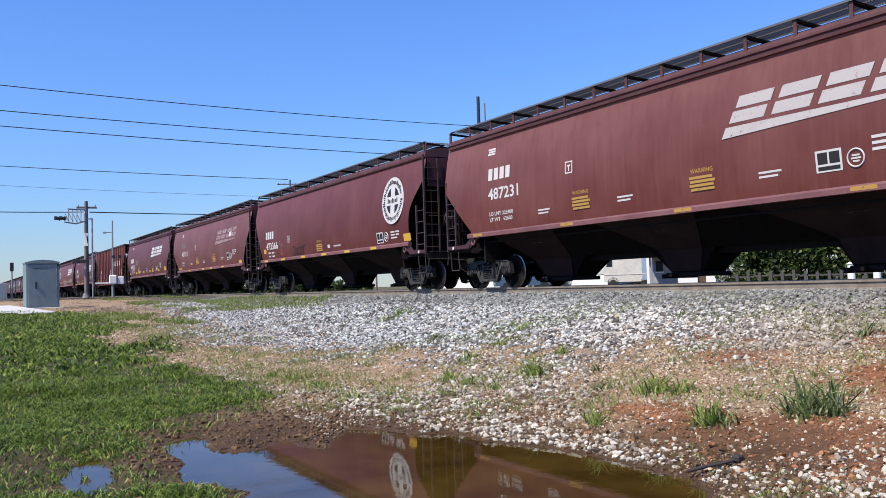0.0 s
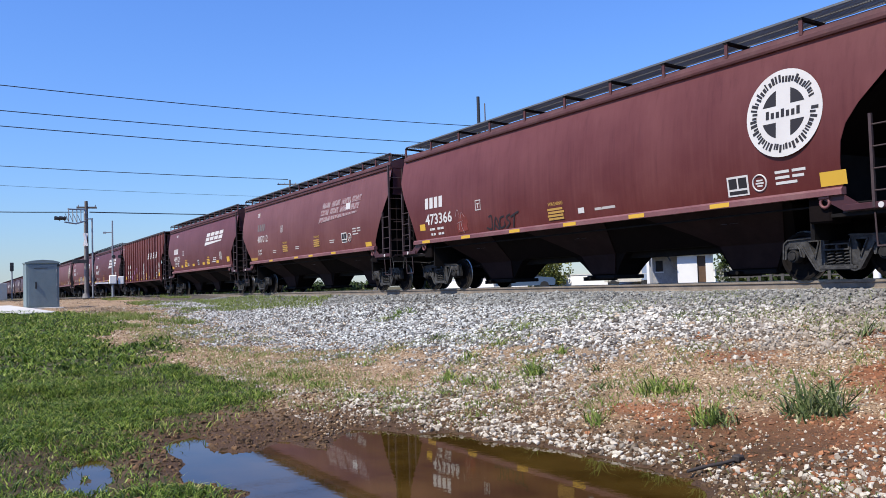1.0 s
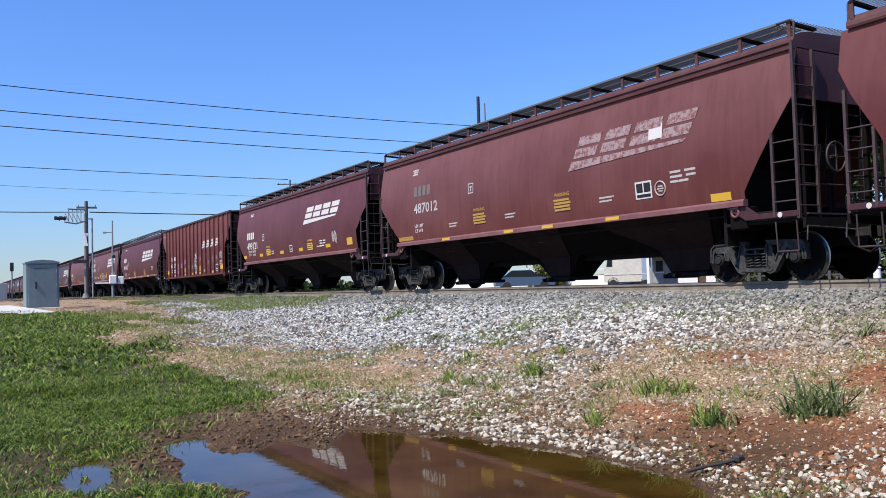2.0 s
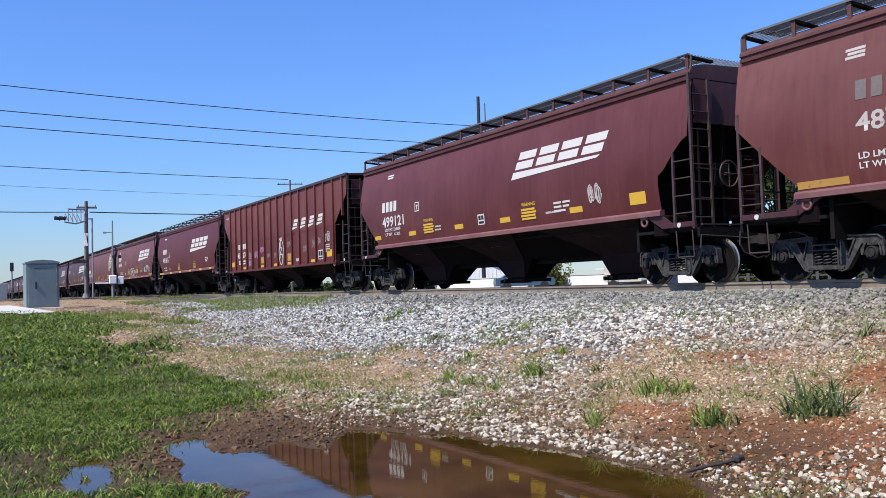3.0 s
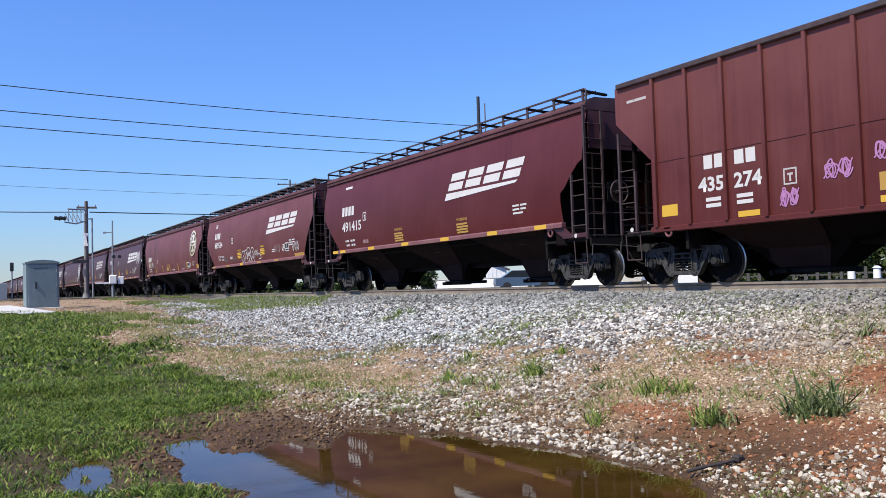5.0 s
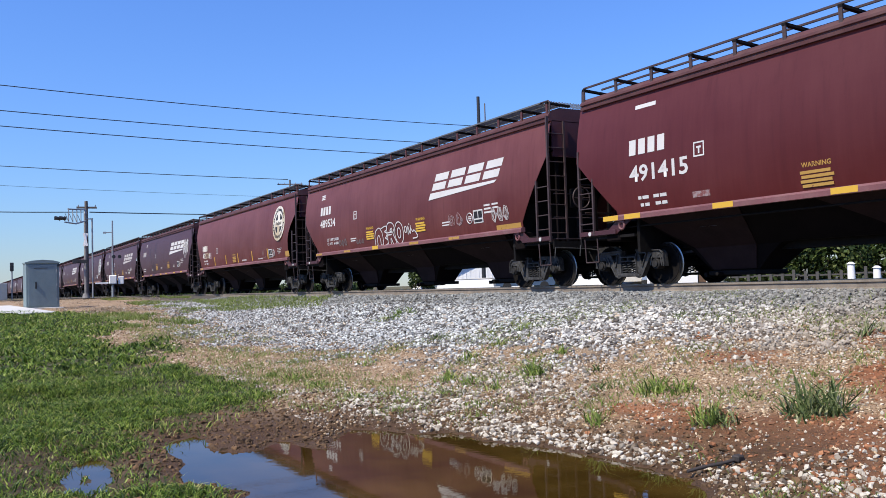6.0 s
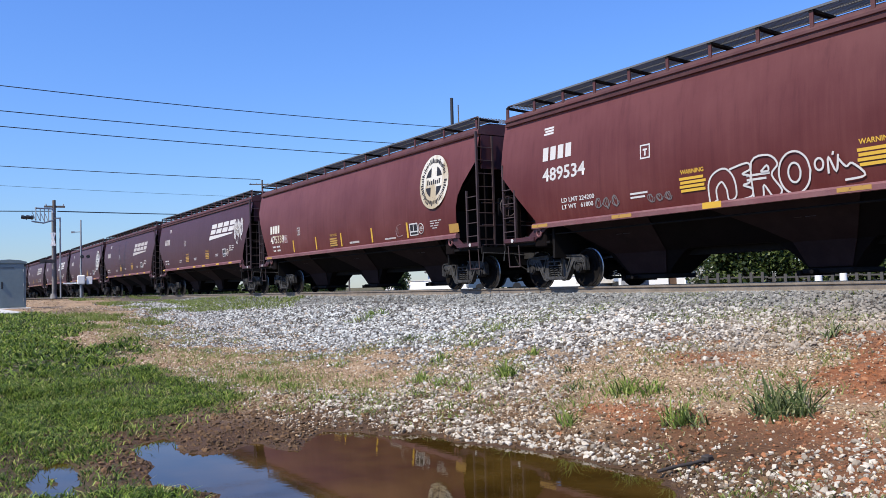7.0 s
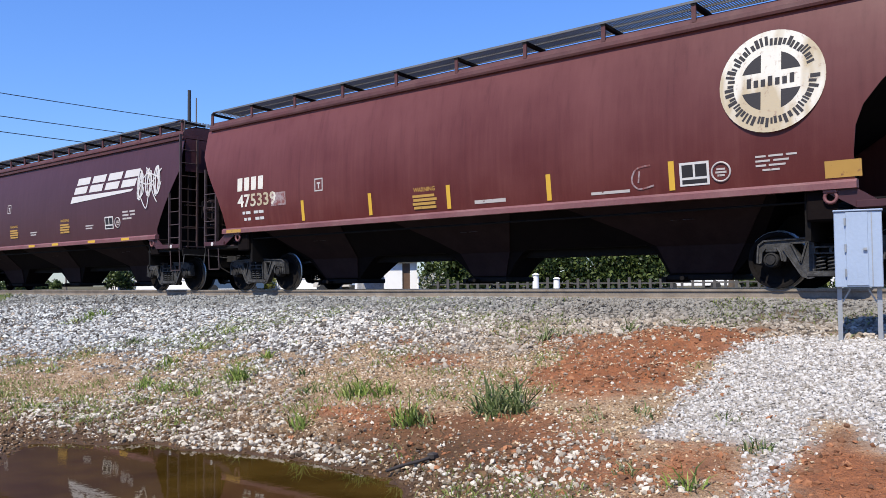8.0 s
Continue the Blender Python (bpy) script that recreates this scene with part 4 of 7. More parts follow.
def add_truck(car, x):
    truck = part("truck", once("bolster", lambda: Shape().box(-.2, .2, -1.0, 1.0, .44, .70, .03).box(-.26, .26, -.35, .35, .70, .84, .02).box(-1.0, 1.0, -.62, -.52, .40, .48).box(-1.0, 1.0, .52, .62, .40, .48).mesh("bolster", black_steel)), None, car, "three-piece freight truck", pose(x, 0, 0))
    for y in (-1.0, 1.0):
        frame_part = part("side_frame", once("frame", side_frame_mesh), None, truck, at=pose(0, y, 0, 0, 0, 0 if y < 0 else 180))
        tagged(frame_part, "dusty cast-steel side frame")
        for sx in (-.17, 0, .17):
            part("spring", once("spring", spring_mesh), None, truck, at=pose(sx, y * 1.01, 0))
        for ax in (-AXLE, AXLE):
            part("bearing", once("bearing", lambda: Shape().tube((0, .08, 0), (0, -.10, 0), .118, 16).tube((0, -.10, 0), (0, -.135, 0), .075, 12).ring((0, -.10, 0), .098, .014, 16, "y").mesh("bearing", dull_steel)), None, truck, at=pose(ax, y, .457, 0, 0, 0 if y < 0 else 180))
    for y in (-.75, .75):
        for bx in (-.33, .33):
            part("brake_shoe", once("shoe", lambda: Shape().box(-.045, .045, -.05, .05, -.15, .15, .02).mesh("brake_shoe", black_steel)), None, truck, at=pose(bx * 1.06, y, .46))
    for ax in (-AXLE, AXLE):
        w = part("wheelset", once("wheelset", wheelset_mesh), None, truck, "steel wheels on an axle", pose(ax, 0, .457))
        spinning.append((w, ax))
    return truck


def spring_mesh():
    """One coil spring."""
    turns, n, m = 4.5, 54, 5
    v = []
    for k in range(n + 1):
        a, z = 2 * math.pi * turns * k / n, .265 + .255 * k / n
        for i in range(m):
            b = 2 * math.pi * i / m
            q = .062 + .015 * math.cos(b)
            v.append((q * math.cos(a), q * math.sin(a), z + .015 * math.sin(b)))
    f = [(k * m + i, k * m + (i + 1) % m, (k + 1) * m + (i + 1) % m, (k + 1) * m + i) for k in range(n) for i in range(m)]
    return Shape().add(v, f, True).mesh("spring", truck_steel)


spinning = []


# ---- hopper cars ----
def side_sheet(half, left, right, y_of, z0, z1, rows=14):
    """The near side sheet with both ends cut away below; returns outer and inner skins as one plate."""
    cut = lambda c, z: np.interp(z, [p[1] for p in c][::-1], [p[0] for p in c][::-1])
    zs = sorted(set(list(np.linspace(z0, z1, rows)) + [p[1] for p in left + right if z0 < p[1] < z1]))
    cols = 12
    v, f = [], []
    for skin in (0, 1):
        for z in zs:
            a, b = -half + cut(left, z), half - cut(right, z)
            for i in range(cols + 1):
                v.append((a + (b - a) * i / cols, -(y_of(z) - skin * 0.012), z))
    n, w = len(zs), cols + 1
    for skin in (0, 1):
        o = skin * n * w
        for j in range(n - 1):
            for i in range(cols):
                q = (o + j * w + i, o + j * w + i + 1, o + (j + 1) * w + i + 1, o + (j + 1) * w + i)
                f.append(q if not skin else q[::-1])
    for j in range(n - 1):
        for i in (0, cols):
            f.append((j * w + i, (j + 1) * w + i, n * w + (j + 1) * w + i, n * w + j * w + i))
    return Shape().add(v, f)


def mirrored(shape):
    s = Shape()
    return s.add([(x, -y, z) for x, y, z in shape.verts], [f[::-1] for f in shape.faces])


def end_ladder(car, x, sign, top, style):
    """Corner ladder: a tall stile at the corner, a short one inboard, rungs on the side and on the end."""
    for y in (-1, 1):
        ladder = part("ladder", Shape().beam((x, y * 1.56, 1.12), (x, y * 1.56, top), .055, .06).beam((x - sign * .50, y * 1.58, 1.18), (x - sign * .50, y * 1.58, 2.72 if style else 2.5), .05, .05)
                      .beam((x + sign * .03, y * 1.05, 1.12), (x + sign * .03, y * 1.05, top - .1), .05, .05), ladder_paint, car, "brown steel corner ladder")
        for k, z in enumerate(np.arange(1.45, 2.7, .36)):
            part("rung", once("rung_side", lambda: Shape().tube((0, 0, 0), (.5, 0, 0), .014, 6).mesh("rung", ladder_paint)), None, ladder, at=pose(x - (.5 if sign > 0 else 0), y * 1.585, z))
        for k, z in enumerate(np.arange(1.35, top - .1, .36)):
            part("rung", once("rung_end", lambda: Shape().tube((0, 0, 0), (0, .5, 0), .014, 6).mesh("rung", ladder_paint)), None, ladder, at=pose(x + sign * .03, 1.05 if y > 0 else -1.56, z))


def grating(half, y):
    """A running board of close cross bars in a frame."""
    s = Shape()
    for yy in (y - .35, y, y + .35):
        s.box(-half, half, yy - .012, yy + .012, 4.695, 4.735)
    for k in np.arange(-half, half, .05):
        s.box(k, k + .010, y - .34, y + .34, 4.705, 4.728)
    return s


def add_roof(car, half, style, double):
    """Rounded roof over the eaves; some cars carry a second lip below it."""
    if double:
        sec = [(1.30, 4.20), (1.465, 4.195), (1.47, 4.255), (1.435, 4.27), (1.435, 4.295), (1.47, 4.31), (1.465, 4.36), (1.41, 4.44), (1.25, 4.50), (1.0, 4.54), (0, 4.58)]
    else:
        sec = [(1.30, 4.245), (1.45, 4.24), (1.465, 4.28), (1.455, 4.35), (1.40, 4.44), (1.25, 4.50), (1.0, 4.54), (0, 4.58)]
    sec = sec + [(-y, z) for y, z in sec[-2::-1]]
    part("roof", Shape().sweep(sec, -half, half), roof_paint, car, "dusty rounded roof")
    part("hatch_trough", Shape().box(-half + .5, half - .5, -.72, .72, 4.50, 4.69, .02), black_steel, car)
    for k in np.linspace(-half + 1.6, half - 1.6, 8):
        part("hatch_cover_bar", once("hatchbar", lambda: Shape().box(-.04, .04, -.42, .42, 4.66, 4.70).mesh("hatch_cover_bar", black_steel)), None, car, at=pose(k, 0, 0))
    if style == "frames":
        s = Shape()
        for y in (-1.42, -.95):
            s.beam((-half + .2, y, 4.72), (half - .2, y, 4.72), .04, .04)
        part("running_board", s, ladder_paint, car, "open-frame steel running board")
        part("running_board", grating(half - .25, 1.1), grating_steel, car)
    else:
        for y in (-1.10, 1.10):
            part("running_board", grating(half - .35, y), grating_steel, car, "steel grating running board")
    # cross walks at both ends
    for e in (-1, 1):
        s = Shape()
        for x in (half - .06, half - .55):
            s.beam((e * x, -1.42, 4.715), (e * x, 1.42, 4.715), .035, .03)
        if style != "frames":
            for k in np.arange(-1.4, 1.4, .09):
                s.box(min(e * (half - .06), e * (half - .55)), max(e * (half - .06), e * (half - .55)), k, k + .012, 4.705, 4.725)
        part("cross_walk", s, grating_steel, car)
    n = int(half * 2 / (1.1 if double else 1.6))
    bracket = once("bracket" + style, lambda: Shape().beam((0, -1.43, 4.38), (0, -1.43, 4.70), .075, .03).mesh("bracket", roof_paint if style == "grate" else ladder_paint))
    bearer = once("bearer", lambda: Shape().beam((0, -1.45, 4.68), (0, -.70, 4.64), .09, .05).mesh("bearer", black_steel))
    for k in range(n + 1):
        ob = part("bracket", bracket, None, car, at=pose(-half + .10 + (2 * half - .2) * k / n, 0, 0))
        part("bearer", bearer, None, ob)
    for e in (-1, 1):
        part("end_rail", Shape().tube((e * (half - .02), -1.42, 4.3), (e * (half - .02), -1.40, 4.68), .024, 6).tube((e * (half - .02), -1.40, 4.68), (e * (half - .08), -1.40, 4.73), .024, 6).tube((e * (half - .08), -1.40, 4.73), (e * (half - .5), -1.40, 4.73), .024, 6), ladder_paint, car)


OUTLINE = [(-6.15, 1.30), (-5.60, .78), (-5.10, .25), (-3.92, .25), (-3.62, .50), (-3.30, .74), (-3.12, .79), (-1.10, .79), (-.95, .74), (-.68, .50), (-.45, .25), (.45, .25), (.66, .50), (.92, .74), (1.05, .80), (3.65, .80), (3.80, .70), (4.02, .25), (5.20, .25), (5.70, .75), (6.25, 1.30)]
# each bay's side sheet: the upper leaning field and the steep lower one, as (x, share of the height)
BAYS = (([(-6.2, 1.0), (-3.46, 1.0), (-3.82, .42), (-5.42, .42)], [(-5.42, .42), (-3.82, .42), (-3.95, .03), (-5.05, .03)]),
        ([(-1.85, 1.0), (1.28, 1.0), (.62, .42), (-.66, .42), (-1.05, .64)], [(-.66, .42), (.62, .42), (.43, .03), (-.43, .03)]),
        ([(2.5, 1.0), (6.15, 1.0), (5.45, .42), (3.86, .42), (3.42, .64)], [(3.86, .42), (5.45, .42), (5.16, .03), (4.06, .03)]))


def bay_width(z, top):
    """Half width of the hopper bottoms at a height."""
    return float(np.interp(z, [.25, .24 + (top - .25) * .42, top], [.36, .50, 1.44]))


def add_bays(car, top):
    """The hopper bottoms: one hull darkened for shade that narrows to three outlets, a dusty side sheet painted in a
    lit tone on each bay, and the gates.
    """
    v, f = [], []
    knee = .24 + (top - .25) * .42
    for x, z in OUTLINE:
        z = z if z < 1.2 else top - .1
        rim = [(x, -1.44, top + .02), (x, -bay_width(max(z, knee), top), max(z, knee)), (x, -bay_width(z, top), z - .001)]
        v += rim + [(a, -b, c) for a, b, c in rim[::-1]]
    for i in range(len(OUTLINE) - 1):
        for j in range(5):
            f.append((i * 6 + j, i * 6 + j + 1, i * 6 + j + 7, i * 6 + j + 6))
    n = len(v)
    f += [tuple(range(6)), tuple(range(n - 1, n - 7, -1))]
    part("hopper_bottom", Shape().add(v, f), shade_paint, car, "dark hopper bottoms narrowing to the outlets")
    for fields in BAYS:
        for side in (-1, 1):
            s = Shape()
            for field in fields:
                outer = [(x, side * (bay_width(.24 + (top - .25) * up, top) + .03), .24 + (top - .25) * up) for x, up in field]
                inner = [(x, y - side * .02, z) for x, y, z in outer]
                m = len(field)
                s.add(outer + inner, [tuple(range(m)), tuple(range(2 * m - 1, m - 1, -1))] + [(i, m + i, m + (i + 1) % m, (i + 1) % m) for i in range(m)])
            sheet = part("bay_side", s, bay_paint, car, "dusty brown hopper bay side, lit tone painted in")
            if side < 0:
                mid, z = (fields[0][0][0] + fields[0][1][0]) / 2, .24 + (top - .25) * .75
                lean = math.degrees(math.atan2(1.44 - .50, top - knee))
                part("bay_stencil", once(("baymark", top), lambda: bars([(0, .30, .06, .085), (.36, .62, .06, .085), (.05, .22, 0, .025), (.28, .5, 0, .025)], dull_stencil).mesh("bay_stencil", dull_stencil)), None, sheet, at=pose(mid, -bay_width(z, top) - .05, z, -lean, 0, 0))
    for x, w in ((-4.5, .62), (0, .52), (4.62, .60)):
        part("outlet_gate", Shape().box(x - w, x + w, -.50, .50, .15, .25, .02).tube((x - w * .4, -.5, .19), (x - w * .4, -.66, .19), .04, 8).box(x - w - .08, x - w, -.54, .54, .12, .22), black_steel, car)


def add_underframe(car, half, length, sill_z):
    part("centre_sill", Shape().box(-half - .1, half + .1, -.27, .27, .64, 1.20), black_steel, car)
    add_bays(car, sill_z + .04)
    for e in (-1, 1):
        x = e * half
        part("slope_sheet", Shape().prism([(x, 3.45), (x - e * .06, 3.45), (x - e * 3.1, 1.5), (x - e * 3.0, 1.5)], -1.40, 1.40), shade_paint, car)
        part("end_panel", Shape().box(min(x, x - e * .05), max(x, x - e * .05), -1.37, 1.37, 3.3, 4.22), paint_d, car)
        # Added plate: keeps daylight from showing through in place of dense end clutter.
        part("blocking_plate", Shape().box(x - e * 1.75 - .04, x - e * 1.75 + .04, -1.42, 1.42, .72, 2.28), black_steel, car)
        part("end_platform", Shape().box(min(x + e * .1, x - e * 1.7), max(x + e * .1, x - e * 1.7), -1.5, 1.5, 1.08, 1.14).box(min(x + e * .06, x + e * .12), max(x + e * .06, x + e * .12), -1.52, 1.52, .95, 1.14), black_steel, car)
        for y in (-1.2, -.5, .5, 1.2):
            part("end_post", once("post", lambda: Shape().beam((0, 0, 1.1), (0, 0, 3.4), .08, .08).mesh("end_post", shade_paint)), None, car, at=pose(x - e * .08, y, 0))
        part("coupler", Shape().box(min(x, e * length / 2 - e * .02), max(x, e * length / 2 - e * .02), -.09, .09, .80, .96).box(min(e * length / 2 - e * .22, e * length / 2 - e * .02), max(e * length / 2 - e * .22, e * length / 2 - e * .02), -.16, .14, .74, 1.02, .03), dull_steel, car)
        hose = Shape()
        pts = [(x + e * .05, -.4, .95), (x + e * .25, -.38, .62), (e * length / 2 - e * .1, -.3, .48), (e * length / 2 - e * .02, -.22, .52)]
        for a, b in zip(pts, pts[1:]):
            hose.tube(a, b, .022, 6)
        part("air_hose", hose, black_steel, car)
        for y in (-1, 1):
            part("sill_step", Shape().tube((x - e * .06, y * 1.53, 1.1), (x - e * .06, y * 1.5, .55), .016, 6).tube((x - e * .5, y * 1.53, 1.1), (x - e * .5, y * 1.5, .55), .016, 6).tube((x - e * .06, y * 1.5, .55), (x - e * .5, y * 1.5, .55), .018, 6), ladder_paint, car)
            part("bolster_end", Shape().box(e * TRUCK_X - .22, e * TRUCK_X + .22, min(y * .9, y * 1.52), max(y * .9, y * 1.52), 1.0, 1.46, .03), shade_paint, car)
            part("jacking_lug", Shape().ring((e * (half - 1.38), y * 1.56, sill_z - .11), .085, .028, 14, "y").box(e * (half - 1.38) - .10, e * (half - 1.38) + .10, min(y * 1.52, y * 1.60), max(y * 1.52, y * 1.60), sill_z - .05, sill_z, .01), sill_paint, car, "dusty lifting eye under the sill")
            part("corner_disc", once(("disc", y), lambda: Shape().tube((0, 0, 0), (0, y * .012, 0), .05, 12).mesh("corner_disc", white_decal)), None, car, "small white disc", pose(e * (half - .34), y * 1.605, 1.21))
        part("uncoupling_lever", Shape().tube((x + e * .14, -1.5, .98), (x + e * .16, -.5, .94), .014, 6).tube((x + e * .16, -.5, .94), (x + e * .3, -.2, .9), .014, 6).tube((x + e * .14, -1.5, .98), (x + e * .14, -1.53, .72), .014, 6), truck_steel, car)
        part("brake_rigging", Shape().beam((e * TRUCK_X - e * .4, -.55, .62), (e * TRUCK_X - e * 2.4, -.3, .80), .05, .03).beam((e * TRUCK_X + e * .35, -.5, .30), (e * TRUCK_X + e * .35, -.42, .78), .04, .05).beam((e * TRUCK_X - e * .3, -1.08, .26), (e * TRUCK_X + e * .3, -1.08, .26), .03, .03), truck_steel, car)
        part("platform_grating", Shape().box(min(x - e * .05, x - e * 1.1), max(x - e * .05, x - e * 1.1), -1.48, -.62, 1.145, 1.17).box(min(x - e * .06, x + e * .1), max(x - e * .06, x + e * .1), -1.4, 1.4, 1.19, 1.22), ladder_paint, car)
        part("end_handrail", Shape().tube((x + e * .02, -1.42, 1.75), (x + e * .02, 1.42, 1.75), .016, 6).tube((x + e * .02, -1.42, 2.35), (x + e * .02, -.6, 2.35), .016, 6), ladder_paint, car)
        add_truck(car, e * TRUCK_X)
    x = half + .10
    part("brake_wheel", Shape().ring((x + .05, -.62, 2.25), .27, .02, 20, "x").tube((x + .05, -.88, 2.25), (x + .05, -.36, 2.25), .014, 6).tube((x + .05, -.62, 1.99), (x + .05, -.62, 2.51), .014, 6).tube((x - .1, -.62, 2.25), (x + .07, -.62, 2.25), .04, 8), ladder_paint, car, "hand brake wheel")
    part("brake_gear", Shape().box(x - .22, x - .06, -.82, -.42, 2.0, 2.5, .03).tube((x - .12, -.62, 2.0), (x - .12, -.62, 1.15), .025, 6), black_steel, car)
    part("brake_reservoir", Shape().tube((-half + .5, -.45, 1.42), (-half + .5, .5, 1.42), .2, 14).tube((-half + 1.0, -.6, 1.36), (-half + 1.0, -.2, 1.36), .16, 12).box(-half + .3, -half + 1.2, -.62, .62, 1.14, 1.2), black_steel, car, "air brake reservoirs")
    pipe = Shape()
    for y, z in ((-1.38, 1.30), (-.5, .80)):
        pipe.tube((-half + .6, y, z), (half - .6, y, z), .02, 6)
    part("brake_pipe", pipe, black_steel, car)


STRAIGHT = [(-.08, 4.3), (-.08, 2.92), (1.22, 1.66), (1.22, 1.3)]
ROUNDED = [(-.14, 4.3), (-.14, 3.55), (.12, 3.05), (.36, 2.68), (.56, 2.36), (.74, 1.98), (.84, 1.62), (.84, 1.3)]
STEEP = [(0, 4.1), (0, 3.35), (1.16, 1.72), (1.16, 1.3)]
CURVED = [(.04, 4.1), (.04, 3.52), (.34, 3.24), (.66, 2.94), (.90, 2.64), (1.01, 2.35), (1.05, 1.95), (1.05, 1.3)]
BOWED = [(.03, 4.1), (.06, 3.02), (.22, 2.94), (.45, 2.72), (.68, 2.46), (.74, 2.40), (.90, 2.30), (.92, 2.1), (.90, 1.7), (.88, 1.3)]


def make_hopper(length, paint, left, right, roof_style, label):
    """A three-bay covered hopper without its lettering; origin on the rail below its middle, front towards +x."""
    half = (length - 1.25) / 2
    car = empty("hopper_car", label, "hopper car", pose(0, TRACK_Y, RAIL_TOP), "cars of the train")
    double = right is not CURVED
    sheet = side_sheet(half, left, right, side_y, 1.56, 4.20 if double else 4.245, 26)
    part("side_sheet", sheet, paint, car, "weathered maroon steel side")
    part("side_sheet", mirrored(sheet), paint, car)
    a, b = half - left[-1][0] + .04, half - right[-1][0] + .04
    for y in (-1, 1):
        part("side_sill", Shape().sweep([(y * 1.50, 1.45), (y * 1.635, 1.45), (y * 1.635, 1.54), (y * 1.60, 1.58), (y * 1.50, 1.58)], -a, b), sill_paint, car, "dusty side sill")
        for e, w in ((-1, a), (1, b)):
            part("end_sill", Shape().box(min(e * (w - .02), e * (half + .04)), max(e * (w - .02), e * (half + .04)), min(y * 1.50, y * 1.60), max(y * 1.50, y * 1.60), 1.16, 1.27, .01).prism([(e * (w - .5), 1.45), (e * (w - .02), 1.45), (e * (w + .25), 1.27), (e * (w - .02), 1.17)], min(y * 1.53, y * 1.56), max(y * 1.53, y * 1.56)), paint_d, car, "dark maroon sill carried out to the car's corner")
    end_ladder(car, half + .03, 1, 4.3, 1)
    end_ladder(car, -half - .03, -1, 3.2, 0)
    add_roof(car, half, roof_style, double)
    add_underframe(car, half, length, 1.45)
    return car, half


def make_ribbed(length, label):
    """A flat-sided hopper with upright ribs and a level roof edge."""
    half = (length - 1.25) / 2
    car = empty("hopper_car", label, "hopper car", pose(0, TRACK_Y, RAIL_TOP), "cars of the train")
    left, right = [(-.1, 4.5), (-.1, 3.62), (.95, 2.66), (.95, 1.0)], [(.15, 4.5), (.15, 3.70), (1.26, 2.67), (1.26, 1.0)]
    sheet = side_sheet(half, left, right, lambda z: 1.56, 1.2, 4.42)
    part("side_sheet", sheet, paint_a, car, "weathered maroon steel side")
    part("side_sheet", mirrored(sheet), paint_a, car)
    for y in (-1, 1):
        for k in range(17):
            x = -half + 1.09 + k * .932
            if x > half - .4:
                break
            low = 1.2 if x < half - 1.3 else 2.9
            part("rib", once(("rib", y, low), lambda: Shape().box(-.038, .038, min(y * 1.55, y * 1.635), max(y * 1.55, y * 1.635), low, 4.40, .012).mesh("rib", paint_a)), None, car, at=pose(x, 0, 0))
        part("top_chord", Shape().box(-half, half, min(y * 1.5, y * 1.64), max(y * 1.5, y * 1.64), 4.38, 4.50, .02), ladder_paint, car)
        part("side_sill", Shape().box(-half + .9, half - 1.2, min(y * 1.5, y * 1.60), max(y * 1.5, y * 1.60), 1.10, 1.22, .015), paint_a, car)
        part("belt_seam", Shape().box(-half + .8, half - .8, min(y * 1.55, y * 1.572), max(y * 1.55, y * 1.572), 2.585, 2.605), paint_a, car)
    part("roof", Shape().sweep([(-1.55, 4.42), (-1.55, 4.48), (0, 4.56), (1.55, 4.48), (1.55, 4.42)], -half, half), roof_paint, car, "flat dusty roof")
    part("running_board", Shape().box(-half, half, -.3, .3, 4.57, 4.62), grating_steel, car)
    end_ladder(car, half + .03, 1, 4.4, 1)
    end_ladder(car, -half - .03, -1, 3.4, 0)
    add_underframe(car, half, length, 1.2)
    return car, half


# ---- the train: each car with its own lettering ----
def warning_block(car, u, z, half, material):
    ob = paint_on(car, "warning_notice", once(("warn", material.name), lambda: letters("WARNING", .085, material, .98, .02)), u + .1, z + .38, half, "yellow stencilled warning")
    part("notice_text", once(("lines", material.name), lambda: bars([(0, .60, .26, .315), (.02, .66, .18, .235), (0, .62, .10, .155), (.03, .64, .02, .075)], material).mesh("notice_text", material)), None, ob, at=pose(-.04, 0, -.38))


def bar_rows(car, name, rows, mat, u, z, half, label=""):
    """Unreadable stencilled writing: plain bars, each a part under the first."""
    x1, z1 = max(r[1] for r in rows), max(r[3] for r in rows)
    ob = paint_on(car, name, once(("field", x1, z1), lambda: bars([(0, x1, 0, z1)], mat).mesh(name, mat)), u, z, half, label)
    piece = lambda r: once(("bar", r, mat.name), lambda: bars([r], mat).mesh(name, mat))
    ob.data = piece(rows[0])
    for r in rows[1:]:
        part("bar", piece(r), None, ob)


WEIGHTS = [(0, .10, .16, .23), (.13, .32, .16, .23), (.46, .62, .16, .23), (.65, .84, .16, .23), (.05, .15, 0, .07), (.19, .32, 0, .07), (.5, .66, 0, .07), (.69, .84, 0, .07)]
TABLE = [(0, .3, .2, .25), (.4, .7, .2, .25), (0, .34, .1, .15), (.44, .7, .1, .15), (0, .5, 0, .05)]
SHORT_TABLE = [(0, .3, .2, .25), (.36, .64, .2, .25), (0, .3, .1, .15), (.36, .6, .1, .15), (0, .45, 0, .05)]
FINE_TABLE = [(0, .16, .22, .25), (.2, .42, .22, .25), (.46, .62, .22, .25), (0, .22, .15, .18), (.27, .5, .15, .18), (0, .16, .08, .11), (.2, .45, .08, .11), (.1, .36, .01, .04)]


